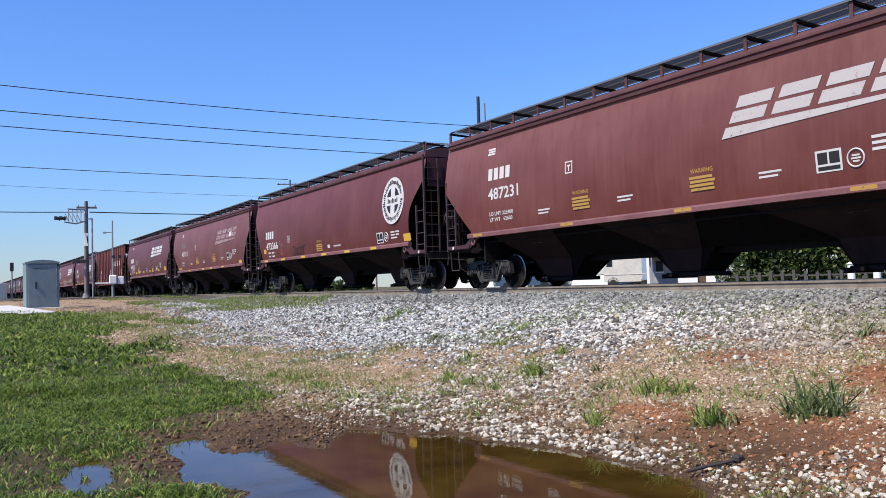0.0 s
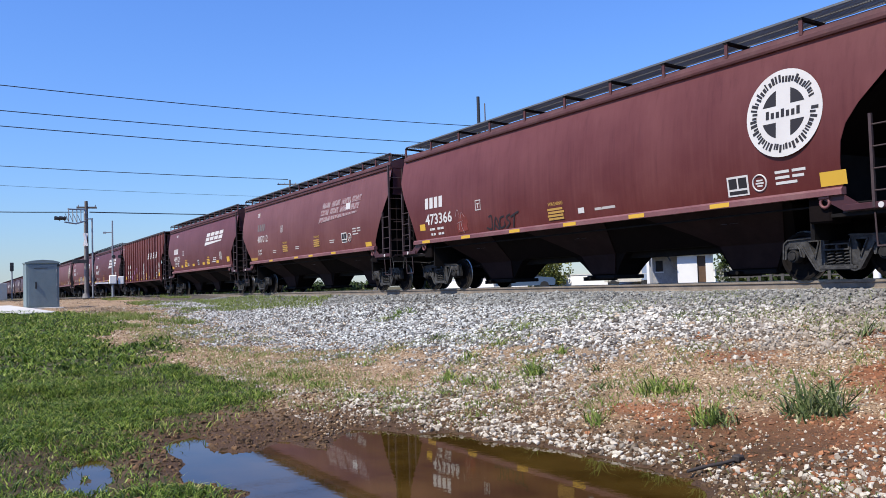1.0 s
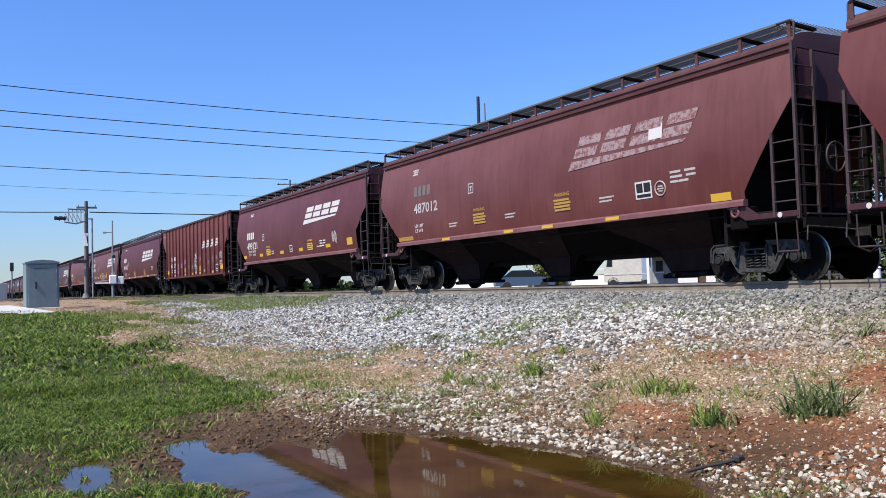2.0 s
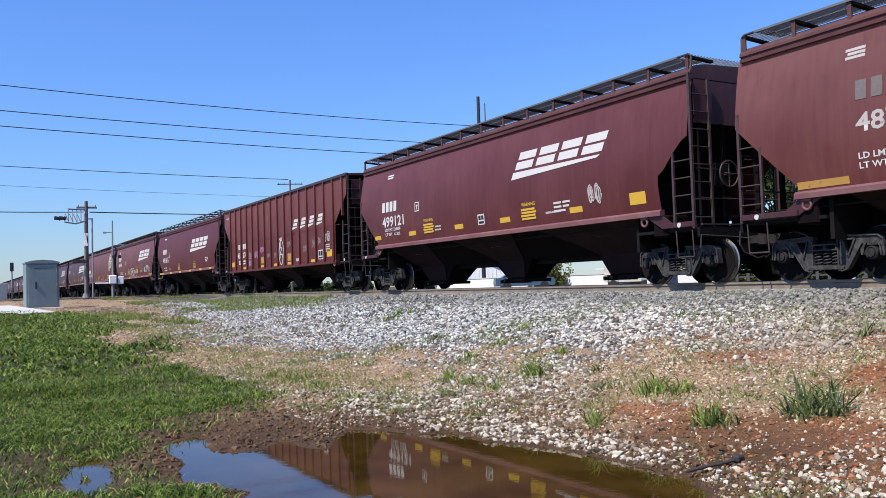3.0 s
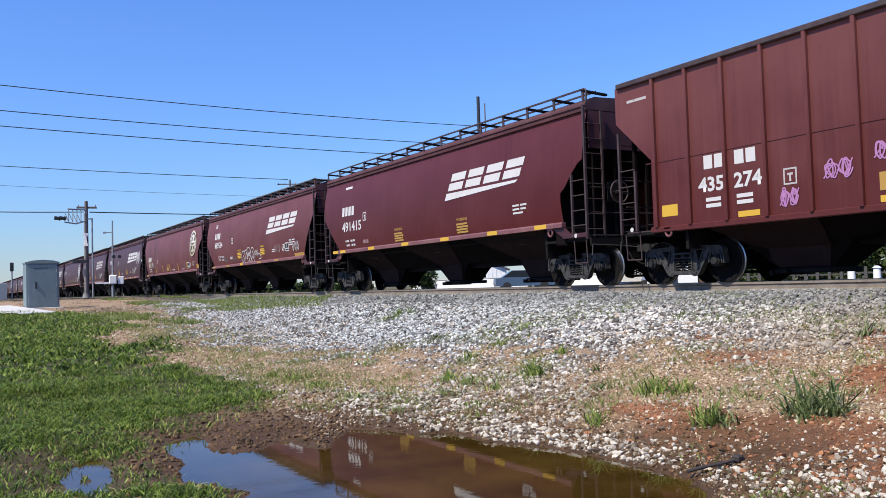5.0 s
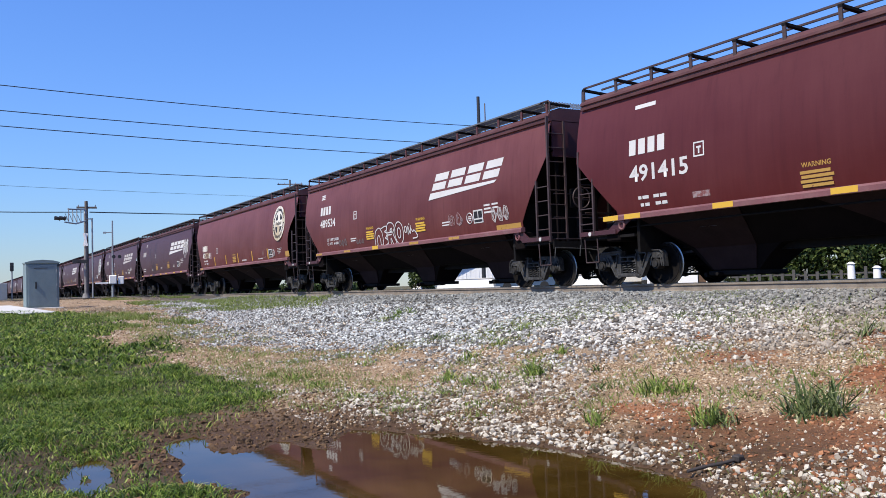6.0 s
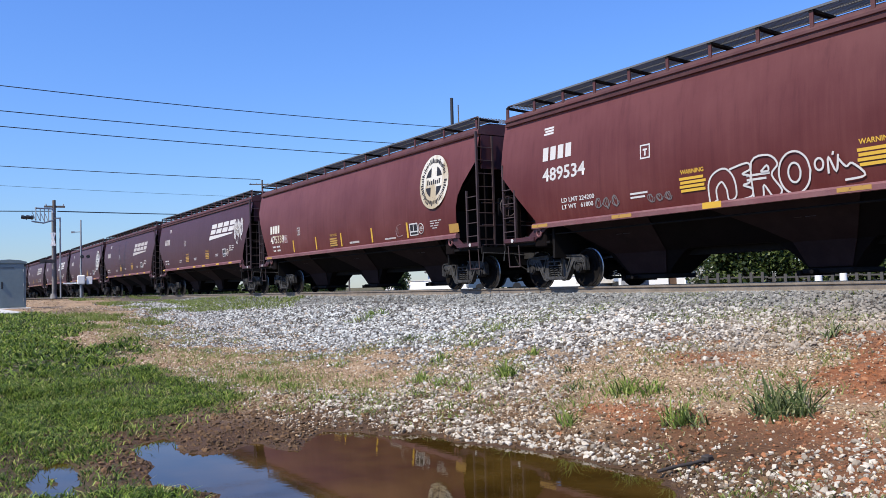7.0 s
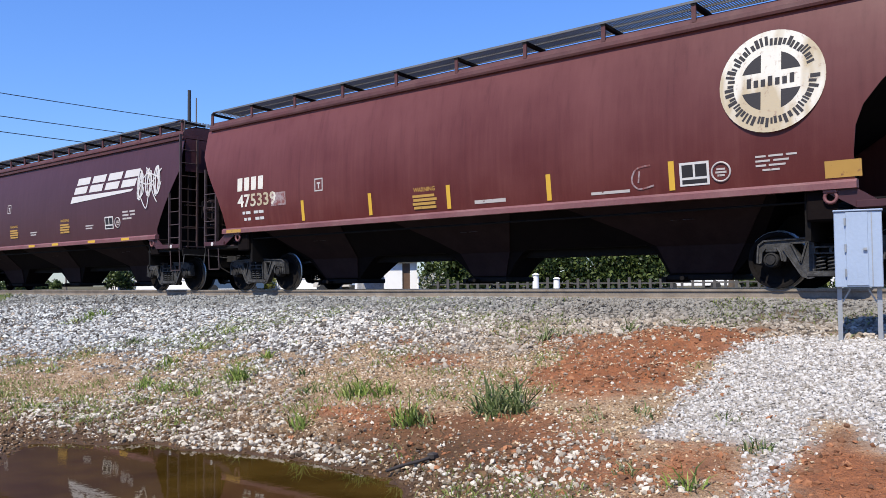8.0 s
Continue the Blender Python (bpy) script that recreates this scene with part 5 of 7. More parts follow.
def data_table(car, u, z, half, lines=()):
    """Load limit and light weight."""
    for k, text in enumerate(lines):
        paint_on(car, "weight_data", letters(text, .10, white_decal, 1.18, .02), u, z + .16 - k * .16, half)
    if not lines:
        bar_rows(car, "weight_data", WEIGHTS, white_decal, u, z, half)


def small_panel(car, u, z, half, w=.5, h=.38):
    """The white framed panel and the round dial beside it."""
    p = paint_on(car, "test_panel", once(("panel", w), lambda: bars([(0, w, 0, h)], white_decal).mesh("test_panel", white_decal)), u, z, half, "white framed test panel")
    part("panel_field", once(("field", w), lambda: bars([(.04, w * .46, .14, h - .04), (w * .53, w - .04, .14, h - .04), (.04, w - .04, .03, .10)], dark_decal).mesh("panel_field", dark_decal)), None, p, at=pose(0, -.002, 0))


def dial(car, u, z, half, mat):
    d = paint_on(car, "round_stencil", once(("dial", mat.name), lambda: Shape().ring((0, 0, 0), .15, .016, 24, "y").mesh("round_stencil", mat)), u, z, half)
    part("stencil_text", once(("diallines", mat.name), lambda: bars([(-.07, .07, .03, .06), (-.09, .09, -.02, .01), (-.06, .06, -.07, -.04)], mat).mesh("stencil_text", mat)), None, d)


def reflectors(car, places, z, half, mat, w=.48, h=.13):
    for u in places:
        paint_on(car, "reflector", once(("refl", mat.name, w, h), lambda: bars([(0, w, 0, h)], mat).mesh("reflector", mat)), u, z, half, "", -1.639 if z < 1.57 else FACE)


def initials(car, u, z, half, high, mat, number, num_z, num_h=.30, wide=1.0):
    first = paint_on(car, "owner_mark", once(("ini", high, mat.name), lambda: bars([(0, high * .60, 0, high)], mat).mesh("owner_mark", mat)), u, z, half, "white stencilled initials as bars")
    for k in range(1, 4):
        part("initial", once(("ini", high, mat.name), lambda: None), None, first, at=pose(k * high * .84, 0, 0))
    if number:
        paint_on(car, "car_number", letters(number, num_h, mat, wide * 1.17, .02), u, num_z, half, "white stencilled car number")


def code_frame(mat):
    return bars([(0, .28, 0, .03), (0, .28, .27, .30), (0, .03, .03, .27), (.25, .28, .03, .27), (.08, .20, .17, .21), (.12, .16, .06, .17)], mat).mesh("code_box", mat)


def code_box(car, u, z, half, mat):
    paint_on(car, "code_box", once(("code", mat.name), lambda: code_frame(mat)), u, z, half)


def spray(car, name, lines, width, mat, u, z, half, label):
    s = Shape()
    for k, line in enumerate(lines):
        t = stroke(line, width, -.0015 * k)
        s.add(t.verts, t.faces)
    paint_on(car, name, s.mesh(name, mat), u, z, half, label, FACE - .002)


def loops(n, w, h, seed, turns=5):
    """A looping scrawl in n bunches."""
    r = random.Random(seed)
    out = []
    for i in range(n):
        pts = []
        for k in range(turns * 6 + 1):
            a = k * math.pi / 3
            pts.append((i * w / n + w / n * (.3 + .40 * k / (turns * 6) + .34 * math.cos(a + r.uniform(-.3, .3)) * r.uniform(.6, 1)), h * (.5 + .5 * math.sin(a + r.uniform(-.3, .3)) * r.uniform(.55, 1))))
        out.append(pts)
    return out


def slab(w, h, mat):
    return once(("slab", w, h, mat.name), lambda: bars([(0, w, 0, h)], mat).mesh("slab", mat))


def standard_marks(car, half, number, logo, data=(), white=white_decal, warn=dull_yellow, logo_u=10.55, top_mark=True, ini_u=2.2, code=True, data_u=None, panel_u=12.55, dial_u=13.3, table_u=13.6, top_u=2.2, ini_z=2.98, num_z=2.45, code_at=(5.7, 2.74), ini_mat=None):
    """The lettering that the smooth-sided cars share."""
    initials(car, ini_u, ini_z, half, .33, ini_mat or white, "", num_z)
    if number:
        paint_on(car, "car_number", letters(number, .30, white, 1.17, .02), ini_u, num_z, half, "white stencilled car number")
    if top_mark:
        paint_on(car, "top_mark", once(("topm", white.name), lambda: bars([(0, .36, .12, .17), (.04, .36, .05, .10), (0, .36, -.02, .03)], white).mesh("top_mark", white)), top_u, 3.72, half, "", -1.600)
    data_table(car, data_u or ini_u, 1.84, half, data)
    if code:
        code_box(car, *code_at, half, white)
    warning_block(car, 5.85, 1.82, half, warn)
    warning_block(car, 9.6, 1.84, half, warn)
    if logo:
        wordmark(car, logo_u, 2.78, half, logo)
    paint_on(car, "stencil_line", once(("sten", white.name), lambda: bars([(0, .5, .08, .12), (0, .42, 0, .04)], white).mesh("stencil_line", white)), 4.53, 1.86, half)
    paint_on(car, "stencil_line", once(("sten", white.name), lambda: None), 11.35, 1.92, half)
    paint_on(car, "stencil_line", once(("sten", white.name), lambda: None), 7.5, 1.88, half)
    small_panel(car, panel_u, 1.86, half)
    dial(car, dial_u, 2.03, half, white)
    bar_rows(car, "stencil_table", TABLE, white, table_u, 2.1, half)


def emblem(car, u, z, half, mat):
    e = paint_on(car, "round_emblem", once(("emb", mat.name), lambda: emblem_disc(.80).mesh("round_emblem", mat)), u, z, half, "round white cross emblem")
    for q in range(4):
        part("emblem_quarter", once("embq", lambda: emblem_quarter(.80).mesh("emblem_quarter", dark_decal)), None, e, at=pose(0, -.002, 0, 0, q * 90, 0))
    for k, outline in enumerate(emblem_bars(.80)):
        part("lettering_bar", once(("embf", k), lambda: Shape().flat(outline, -.003).mesh("lettering_bar", dark_decal)), None, e, at=pose(0, -.002, 0))


CARS = []          # (thing, middle at the clip's start)
ends = [-21.78, -40.2, -57.82, -74.87, -92.57, -109.77, -127.65, -145.85, -163.65, -181.45, -199.25, -217.05, -234.85, -252.65, *[-252.65 - 17.8 * k for k in range(1, 9)]]
lengths = [17.9, 18.2, 17.84, 17.05, 17.70, 17.20, 17.88, 18.20, 17.8, 17.8, 17.8, 17.8, 17.8, 17.8, *[17.8] * 8]


def make_train():
    def smooth(n, paint, left, right, style, label):
        car, half = make_hopper(lengths[n], paint, left, right, style, label)
        CARS.append((car, ends[n] + half))
        return car, half

    car, half = smooth(0, paint_f, STRAIGHT, STEEP, "grate", "maroon covered hopper car with large slanted white mark")
    standard_marks(car, half, "487231", soft_decal, ("LD LMT 223400", "LT WT   62600"), ini_u=2.3)
    reflectors(car, (1.5, 5.5, 9.25, 13.2), 1.475, half, dull_yellow, .48, .075)

    car, half = smooth(1, paint_a, ROUNDED, CURVED, "grate", "maroon covered hopper car with round white cross emblem")
    initials(car, 1.58, 2.52, half, .34, white_decal, "473366", 2.03, .31, 1.02)
    data_table(car, 1.80, 1.68, half)
    code_box(car, 4.5, 2.22, half, soft_decal)
    emblem(car, 14.84, 3.04, half, white_decal)
    small_panel(car, 13.5, 1.65, half)
    dial(car, 14.25, 1.84, half, white_decal)
    bar_rows(car, "stencil_table", SHORT_TABLE, white_decal, 14.6, 1.76, half)
    paint_on(car, "yellow_plate", slab(.5, .25, yellow_decal), 15.5, 1.62, half, "yellow reflective plate")
    paint_on(car, "yellow_plate", slab(.34, .2, yellow_decal), 1.18, 1.87, half)
    warning_block(car, 7.76, 1.64, half, dull_yellow)
    paint_on(car, "white_plate", slab(.22, .13, white_decal), 9.0, 1.74, half)
    paint_on(car, "stencil_line", slab(.7, .06, soft_decal), 9.6, 1.76, half)
    reflectors(car, (1.4, 3.75, 6.2, 8.5, 10.8, 13.1), 1.462, half, yellow_decal, .48, .085)
    spray(car, "scrawl", [[(0, .1), (.25, .05), (.3, .4), (.15, .38)], [(.35, 0), (.5, .35), (.62, .02), (.42, .15)], [(.9, .35), (.7, .3), (.68, .05), (.9, .1), (.88, .2)], [(1.2, .38), (1.0, .3), (1.15, .15), (.95, .02)], [(1.2, .3), (1.6, .42)], [(1.4, .38), (1.3, .02)]], .05, dark_decal, 5.0, 1.6, half, "dark spray scrawl")
    paint_on(car, "primer_patch", once("patch1", lambda: Shape().flat([(.05, 0), (.62, .04), (.55, .18), (.66, .30), (.48, .52), (.20, .55), (.12, .36), (0, .20)], 0).mesh("primer_patch", red_primer)), 3.42, 1.66, half, "brighter red touched-up patch", FACE + .001)
    spray(car, "scrawl", [[(0, .5), (.1, .7), (.2, .55), (.15, .1)], [(.3, .6), (.3, .2), (.42, .0)], [(.05, .3), (.4, .36)], [(.35, .62), (.5, .45)]], .018, faded_decal, 3.40, 1.64, half, "thin pale spray scrawl")

    car, half = smooth(2, paint_e, STRAIGHT, STEEP, "grate", "maroon covered hopper car with flaked white mark")
    standard_marks(car, half, "487012", faded_decal, ("LD LMT", "LT WT"), soft_decal, dull_yellow, 10.3, ini_u=2.4, ini_mat=dull_stencil)
    paint_on(car, "flake", slab(.4, .38, white_decal), 13.0, 3.1, half, "remaining white flake of the mark", FACE - .001)
    paint_on(car, "yellow_plate", slab(.5, .16, yellow_decal), 14.62, 1.60, half)
    reflectors(car, (4.2, 7.5, 9.2, 11.6), 1.475, half, yellow_decal, .45, .075)
    paint_on(car, "yellow_plate", slab(1.0, .13, dull_yellow), 1.2, 1.62, half)

    car, half = smooth(3, paint_c, STRAIGHT, BOWED, "grate", "purple-brown covered hopper car with yellow plates and white mark")
    initials(car, 1.74, 2.68, half, .34, white_decal, "499121", 2.18, .33)
    data_table(car, 1.9, 1.86, half, ("LD LMT 224800", "LT WT   61300"))
    code_box(car, 4.1, 2.52, half, white_decal)
    paint_on(car, "top_mark", once("topm3", lambda: bars([(0, .45, .1, .15), (0, .42, .02, .07)], white_decal).mesh("top_mark", white_decal)), 2.0, 3.8, half, "", -1.597)
    warning_block(car, 4.55, 1.76, half, yellow_decal)
    warning_block(car, 9.85, 1.74, half, yellow_decal)
    reflectors(car, (1.06, 3.6, 6.5, 8.9, 11.9), 1.77, half, yellow_decal, .48, .14)
    paint_on(car, "yellow_plate", slab(.5, .27, yellow_decal), 14.0, 1.76, half)
    wordmark(car, 9.54, 2.86, half, white_decal, .70, 3.7)
    small_panel(car, 7.8, 1.80, half, .34, .3)
    paint_on(car, "stencil_line", slab(.36, .05, soft_decal), 5.34, 1.92, half)
    paint_on(car, "stencil_line", slab(.36, .05, soft_decal), 5.32, 1.82, half)
    paint_on(car, "stencil_line", slab(.6, .05, soft_decal), 10.95, 1.84, half)
    spray(car, "scrawl", loops(2, .5, .5, 4, 3), .03, soft_decal, 12.6, 1.9, half, "pale spray scrawl")
    bar_rows(car, "stencil_table", SHORT_TABLE, white_decal, 11.3, 1.85, half)

    car, half = make_ribbed(lengths[4], "maroon ribbed hopper car with pink and white graffiti")
    CARS.append((car, ends[4] + half))
    face = -1.566
    for k in range(4):
        wordmark(car, 10.42 + k * .945, 2.74, half, white_decal, .44, .66, 1, face)
    for u, text in ((2.25, "435"), (3.13, "274")):
        paint_on(car, "car_number", letters(text, .27, white_decal, 1.10, .03), u, 1.83, half, "white stencilled car number", face)
    for u in (2.40, 3.16):
        first = paint_on(car, "owner_mark", once("rini", lambda: bars([(0, .22, 0, .27)], white_decal).mesh("owner_mark", white_decal)), u, 2.27, half, "white stencilled initials as bars", face)
        part("initial", once("rini", lambda: None), None, first, at=pose(.27, 0, 0))
        for z in (1.50, 1.62):
            paint_on(car, "weight_data", once("rw", lambda: bars([(0, .38, 0, .075)], white_decal).mesh("weight_data", white_decal)), u + .02, z, half, "", face)
    paint_on(car, "code_box", once(("code", soft_decal.name), lambda: code_frame(soft_decal)), 4.24, 1.74, half, "", face)
    for u, z, w, h in ((6.05, 1.44, .52, .30), (9.76, 1.42, .55, .32)):
        paint_on(car, "notice_panel", slab(w, h, dull_yellow), u, z, half, "worn yellow notice panel", face - .001)
    for k in range(4):
        paint_on(car, "stencil_line", slab(.62, .05, soft_decal), 13.98, 1.86 - k * .085, half, "", face)
    paint_on(car, "stencil_line", slab(.6, .06, soft_decal), .28, 4.02, half, "", face)
    paint_on(car, "stencil_line", slab(.4, .12, soft_decal), 10.82, 1.36, half, "", face)
    paint_on(car, "yellow_plate", slab(.44, .24, yellow_decal), 1.22, 1.42, half, "", face)
    paint_on(car, "yellow_plate", slab(.52, .27, yellow_decal), 14.3, 1.40, half, "", face)
    for u in (3.20, 6.05, 7.93, 9.74, 12.56):
        paint_on(car, "reflector", once(("refl4"), lambda: bars([(0, .5, 0, .11)], yellow_decal).mesh("reflector", yellow_decal)), u, 1.25, half, "", face)
    p = paint_on(car, "test_panel", once(("panel", .5), lambda: bars([(0, .5, 0, .38)], white_decal).mesh("test_panel", white_decal)), 13.40, 1.33, half, "", face)
    part("panel_field", once(("field", .5), lambda: bars([(.04, .23, .14, .34), (.27, .46, .14, .34), (.04, .46, .03, .10)], dark_decal).mesh("panel_field", dark_decal)), None, p, at=pose(0, -.002, 0))
    ring = [(8.93 + .31 * math.cos(a * .42) * (1 - .01 * a), 1.87 + .55 * math.sin(a * .42)) for a in range(16)]
    tag = [[(x - 8.6, z - 1.3) for x, z in ring], [(.2, .3), (.15, .9), (.35, 1.25), (.25, .8), (.45, .75), (.2, .5), (.5, .45), (.5, .1)], [(.1, 1.2), (.3, 1.1), (.5, 1.25)]]
    s = Shape()
    for k, line in enumerate(tag):
        t = stroke(line, .05, -.0015 * k)
        s.add(t.verts, t.faces)
    paint_on(car, "scrawl", s.mesh("scrawl", white_decal), 8.62, 1.27, half, "tall white spray scrawl", face - .004)
    for u, z, w, h, mat, seed in ((4.15, 1.34, .4, .36, purple_spray, 3), (5.05, 1.72, .55, .36, purple_spray, 5), (5.98, 1.95, .5, .30, purple_spray, 6), (7.0, 1.62, .35, .28, faded_decal, 7), (7.95, 1.60, .35, .28, faded_decal, 17), (9.75, 1.98, .45, .34, faded_decal, 8), (11.7, 1.68, .42, .34, faded_decal, 9), (12.70, 1.80, .36, .44, faded_decal, 10), (13.42, 1.9, .26, .38, faded_decal, 11), (13.95, 1.98, .72, .46, white_decal, 12)):
        s = Shape()
        for k, line in enumerate(loops(2, w, h, seed, 3) + [[(0, h * .1), (w * .4, h * .75), (w * .7, h * .2), (w, h * .9)]]):
            t = stroke(line, .026 if mat is purple_spray else .016, -.0015 * k)
            s.add(t.verts, t.faces)
        paint_on(car, "scrawl", s.mesh("scrawl", mat), u, z, half, "spray scrawl", face - .003)

    car, half = smooth(5, paint_b, STRAIGHT, BOWED, "frames", "clean red-brown covered hopper car with open roof walkway")
    initials(car, 1.74, 2.84, half, .34, white_decal, "491415", 2.26, .34)
    data_table(car, 1.95, 1.70, half)
    code_box(car, 3.6, 2.55, half, white_decal)
    paint_on(car, "top_mark", slab(.62, .09, white_decal), 1.86, 3.86, half, "", -1.600)
    warning_block(car, 5.95, 1.62, half, dull_yellow)
    warning_block(car, 10.0, 1.62, half, dull_yellow)
    reflectors(car, (.85, 1.55, 4.06, 6.63, 9.2, 11.8, 14.0), 1.46, half, yellow_decal, .5, .11)
    wordmark(car, 9.5, 2.66, half, white_decal)
    bar_rows(car, "stencil_table", SHORT_TABLE, white_decal, 13.0, 1.95, half)
    paint_on(car, "stencil_line", slab(.45, .12, faded_decal), 3.5, 1.74, half)

    car, half = smooth(6, paint_a, STRAIGHT, STEEP, "grate", "maroon covered hopper car with white bubble graffiti")
    standard_marks(car, half, "489534", white_decal, ("LD LMT 224200", "LT WT   61800"), white_decal, yellow_decal, 10.6, True, 1.64, True, 2.28, 13.14, 12.94, 13.72, 1.62, 3.06, 2.57, (4.88, 2.66))
    paint_on(car, "yellow_plate", slab(1.15, .13, dull_yellow), 14.25, 1.59, half)
    reflectors(car, (1.2, 4.0, 9.3, 11.8), 1.475, half, dull_yellow, .6, .075)
    reflectors(car, (6.5,), 1.46, half, yellow_decal, .45, .12)
    def round_of(cx, cz, rx, rz):
        return [(cx + rx * math.cos(k * .63), cz + rz * math.sin(k * .63)) for k in range(11)]

    bubble = [[(0, -.05), (0, .32), (.15, .52), (.42, .58), (.60, .38), (.62, .05), (.45, -.02), (.42, .18)], [(.18, .0), (.18, .22), (.32, .34), (.42, .18)], [(.05, -.05), (.2, .02)],
              [(.52, .55), (.92, .62), (.98, .50), (.80, .43), (.96, .38), (.94, .26), (.80, .22), (.98, .14), (.95, .0), (.64, -.04)],
              [(1.0, -.04), (1.02, .62), (1.38, .70), (1.56, .52), (1.42, .34), (1.60, .04), (1.42, -.06), (1.24, .18), (1.2, -.04), (1.0, -.04)], [(1.2, .42), (1.34, .52), (1.36, .42), (1.2, .42)],
              round_of(1.88, .32, .31, .37), round_of(1.88, .32, .12, .17), round_of(2.36, .40, .08, .10), [(2.52, .22), (2.54, .50), (2.66, .24), (2.72, .52)], [(2.62, .52), (2.64, .58)], [(2.72, .44), (2.84, .30), (2.95, .34), (3.15, .12), (2.8, .08)]]
    spray(car, "bubble_scrawl", bubble, .037, white_decal, 6.62, 1.60, half, "white bubble-letter spray scrawl")
    spray(car, "scrawl", loops(3, .8, .3, 34, 2), .024, dull_stencil, 3.4, 1.72, half, "thin grey spray scrawl")
    spray(car, "scrawl", loops(3, .7, .2, 35, 2), .022, dull_stencil, 5.0, 1.72, half, "thin grey spray scrawl")
    spray(car, "scrawl", loops(3, .85, .45, 14, 3), .022, soft_decal, 14.06, 1.80, half, "thin pale spray scrawl")
    spray(car, "scrawl", loops(2, .85, .42, 15, 3), .022, faded_decal, 11.71, 1.84, half, "thin pale spray scrawl")

    car, half = smooth(7, paint_a, ROUNDED, CURVED, "grate", "maroon covered hopper car with upright yellow strips and yellowed emblem")
    initials(car, 1.42, 2.50, half, .33, aged_decal, "475339", 2.10, .30)
    data_table(car, 1.6, 1.75, half)
    code_box(car, 4.35, 2.28, half, soft_decal)
    emblem(car, 14.76, 3.18, half, aged_decal)
    small_panel(car, 13.26, 1.68, half)
    dial(car, 13.95, 1.86, half, soft_decal)
    bar_rows(car, "stencil_table", FINE_TABLE, soft_decal, 14.5, 1.80, half)
    paint_on(car, "yellow_plate", slab(.5, .25, dull_yellow), 15.5, 1.62, half)
    for u in (3.85, 6.08, 8.3, 10.68, 13.07):
        paint_on(car, "yellow_strip", slab(.10, .48, yellow_decal), u, 1.63, half, "upright yellow reflective strip")
    warning_block(car, 7.32, 1.65, half, dull_yellow)
    paint_on(car, "stencil_line", slab(.75, .07, soft_decal), 9.0, 1.68, half)
    paint_on(car, "stencil_line", slab(.75, .05, soft_decal), 11.6, 1.66, half)
    paint_on(car, "primer_patch", slab(.55, .32, faded_decal), 2.75, 2.05, half, "", FACE + .001)
    reflectors(car, (1.0,), 1.462, half, dull_yellow, .6, .085)
    spray(car, "scrawl", [[(.35, .38), (.1, .34), (0, .15), (.12, .0), (.4, .04)], [(.15, .3), (.12, .1)]], .03, faded_decal, 12.4, 1.7, half, "faint spray scrawl")

    for n in range(8, 22):
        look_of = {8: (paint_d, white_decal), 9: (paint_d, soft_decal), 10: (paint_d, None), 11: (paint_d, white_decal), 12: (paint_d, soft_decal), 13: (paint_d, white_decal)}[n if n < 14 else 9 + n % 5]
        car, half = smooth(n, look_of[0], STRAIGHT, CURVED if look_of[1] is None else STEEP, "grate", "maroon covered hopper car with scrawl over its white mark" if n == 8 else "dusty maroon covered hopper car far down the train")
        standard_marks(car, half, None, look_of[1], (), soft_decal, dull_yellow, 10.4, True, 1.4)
        if look_of[1] is None:
            emblem(car, 14.8, 3.0, half, white_decal)
        reflectors(car, (1.0, 4.2, 7.5, 9.2, 11.6, 13.6), 1.475, half, yellow_decal, .45, .075)
        if n == 8:
            spray(car, "scrawl", loops(3, 1.3, 1.0, 21, 4) + [[(.1, .2), (.5, .75), (1.2, .6)], [(.05, .6), (.7, .45), (1.3, .85)], [(.3, .05), (.6, -.25), (.7, .2)], [(.5, .95), (.9, .2), (1.15, -.1)]], .035, white_decal, 14.35, 2.6, half, "white looping spray scrawl")


# displacement of the train, metres, from the clip's start
ROLL = [(0, 0), (.5, 8.12), (1.0, 15.52), (1.5, 23.78), (1.7, 26.95), (3.0, 46.98), (3.5, 55.1), (4.0, 63.42), (4.5, 70.95), (6.0, 94.2), (6.5, 102.4), (7.0, 110.12), (7.5, 118.37), (8.0, 126.75)]


def rolled(t):
    return float(np.interp(t, [r[0] for r in ROLL], [r[1] for r in ROLL]))


def motions():
    """The train rolls past; every wheelset turns with it."""
    steps = sorted({0.0, 1 / 30, 8.0 - 1 / 30, *[r[0] for r in ROLL]})
    for car, x in CARS:
        walk(car, [(t, pose(x + rolled(t), TRACK_Y, RAIL_TOP)) for t in steps])
    turns = [(k / 30, math.degrees(rolled(k / 30) / WHEEL_R)) for k in range(241)]
    for wheel, ax in spinning:
        walk(wheel, [(t, pose(ax, 0, WHEEL_R, 0, a, 0)) for t, a in turns])


# ---- surroundings ----
galvanised = surface("galvanised steel", (0.30, 0.31, 0.32), 0.5, 0.4, coarse=2, vary=0.15)
weathered_mast = surface("weathered mast paint", (0.17, 0.16, 0.15), 0.7, coarse=3, vary=0.35, dirt=(0.34, 0.32, 0.30))
cabinet_paint = surface("grey cabinet paint", (0.148, 0.20, 0.21), 0.55, coarse=2, vary=0.12, dirt=(0.30, 0.30, 0.28), dirt_amount=0.2)
silver_paint = surface("silver cabinet paint", (0.30, 0.365, 0.47), 0.45, 0.1, coarse=2, vary=0.08)
pole_wood = surface("weathered pole wood", (0.12, 0.10, 0.085), 0.9, coarse=1, vary=0.35, bumps=0.3)
white_wall = surface("white painted siding", (0.78, 0.77, 0.75), 0.7, coarse=1, vary=0.08)
black_plastic = surface("black signal housing", (0.02, 0.02, 0.022), 0.5, vary=0.2)
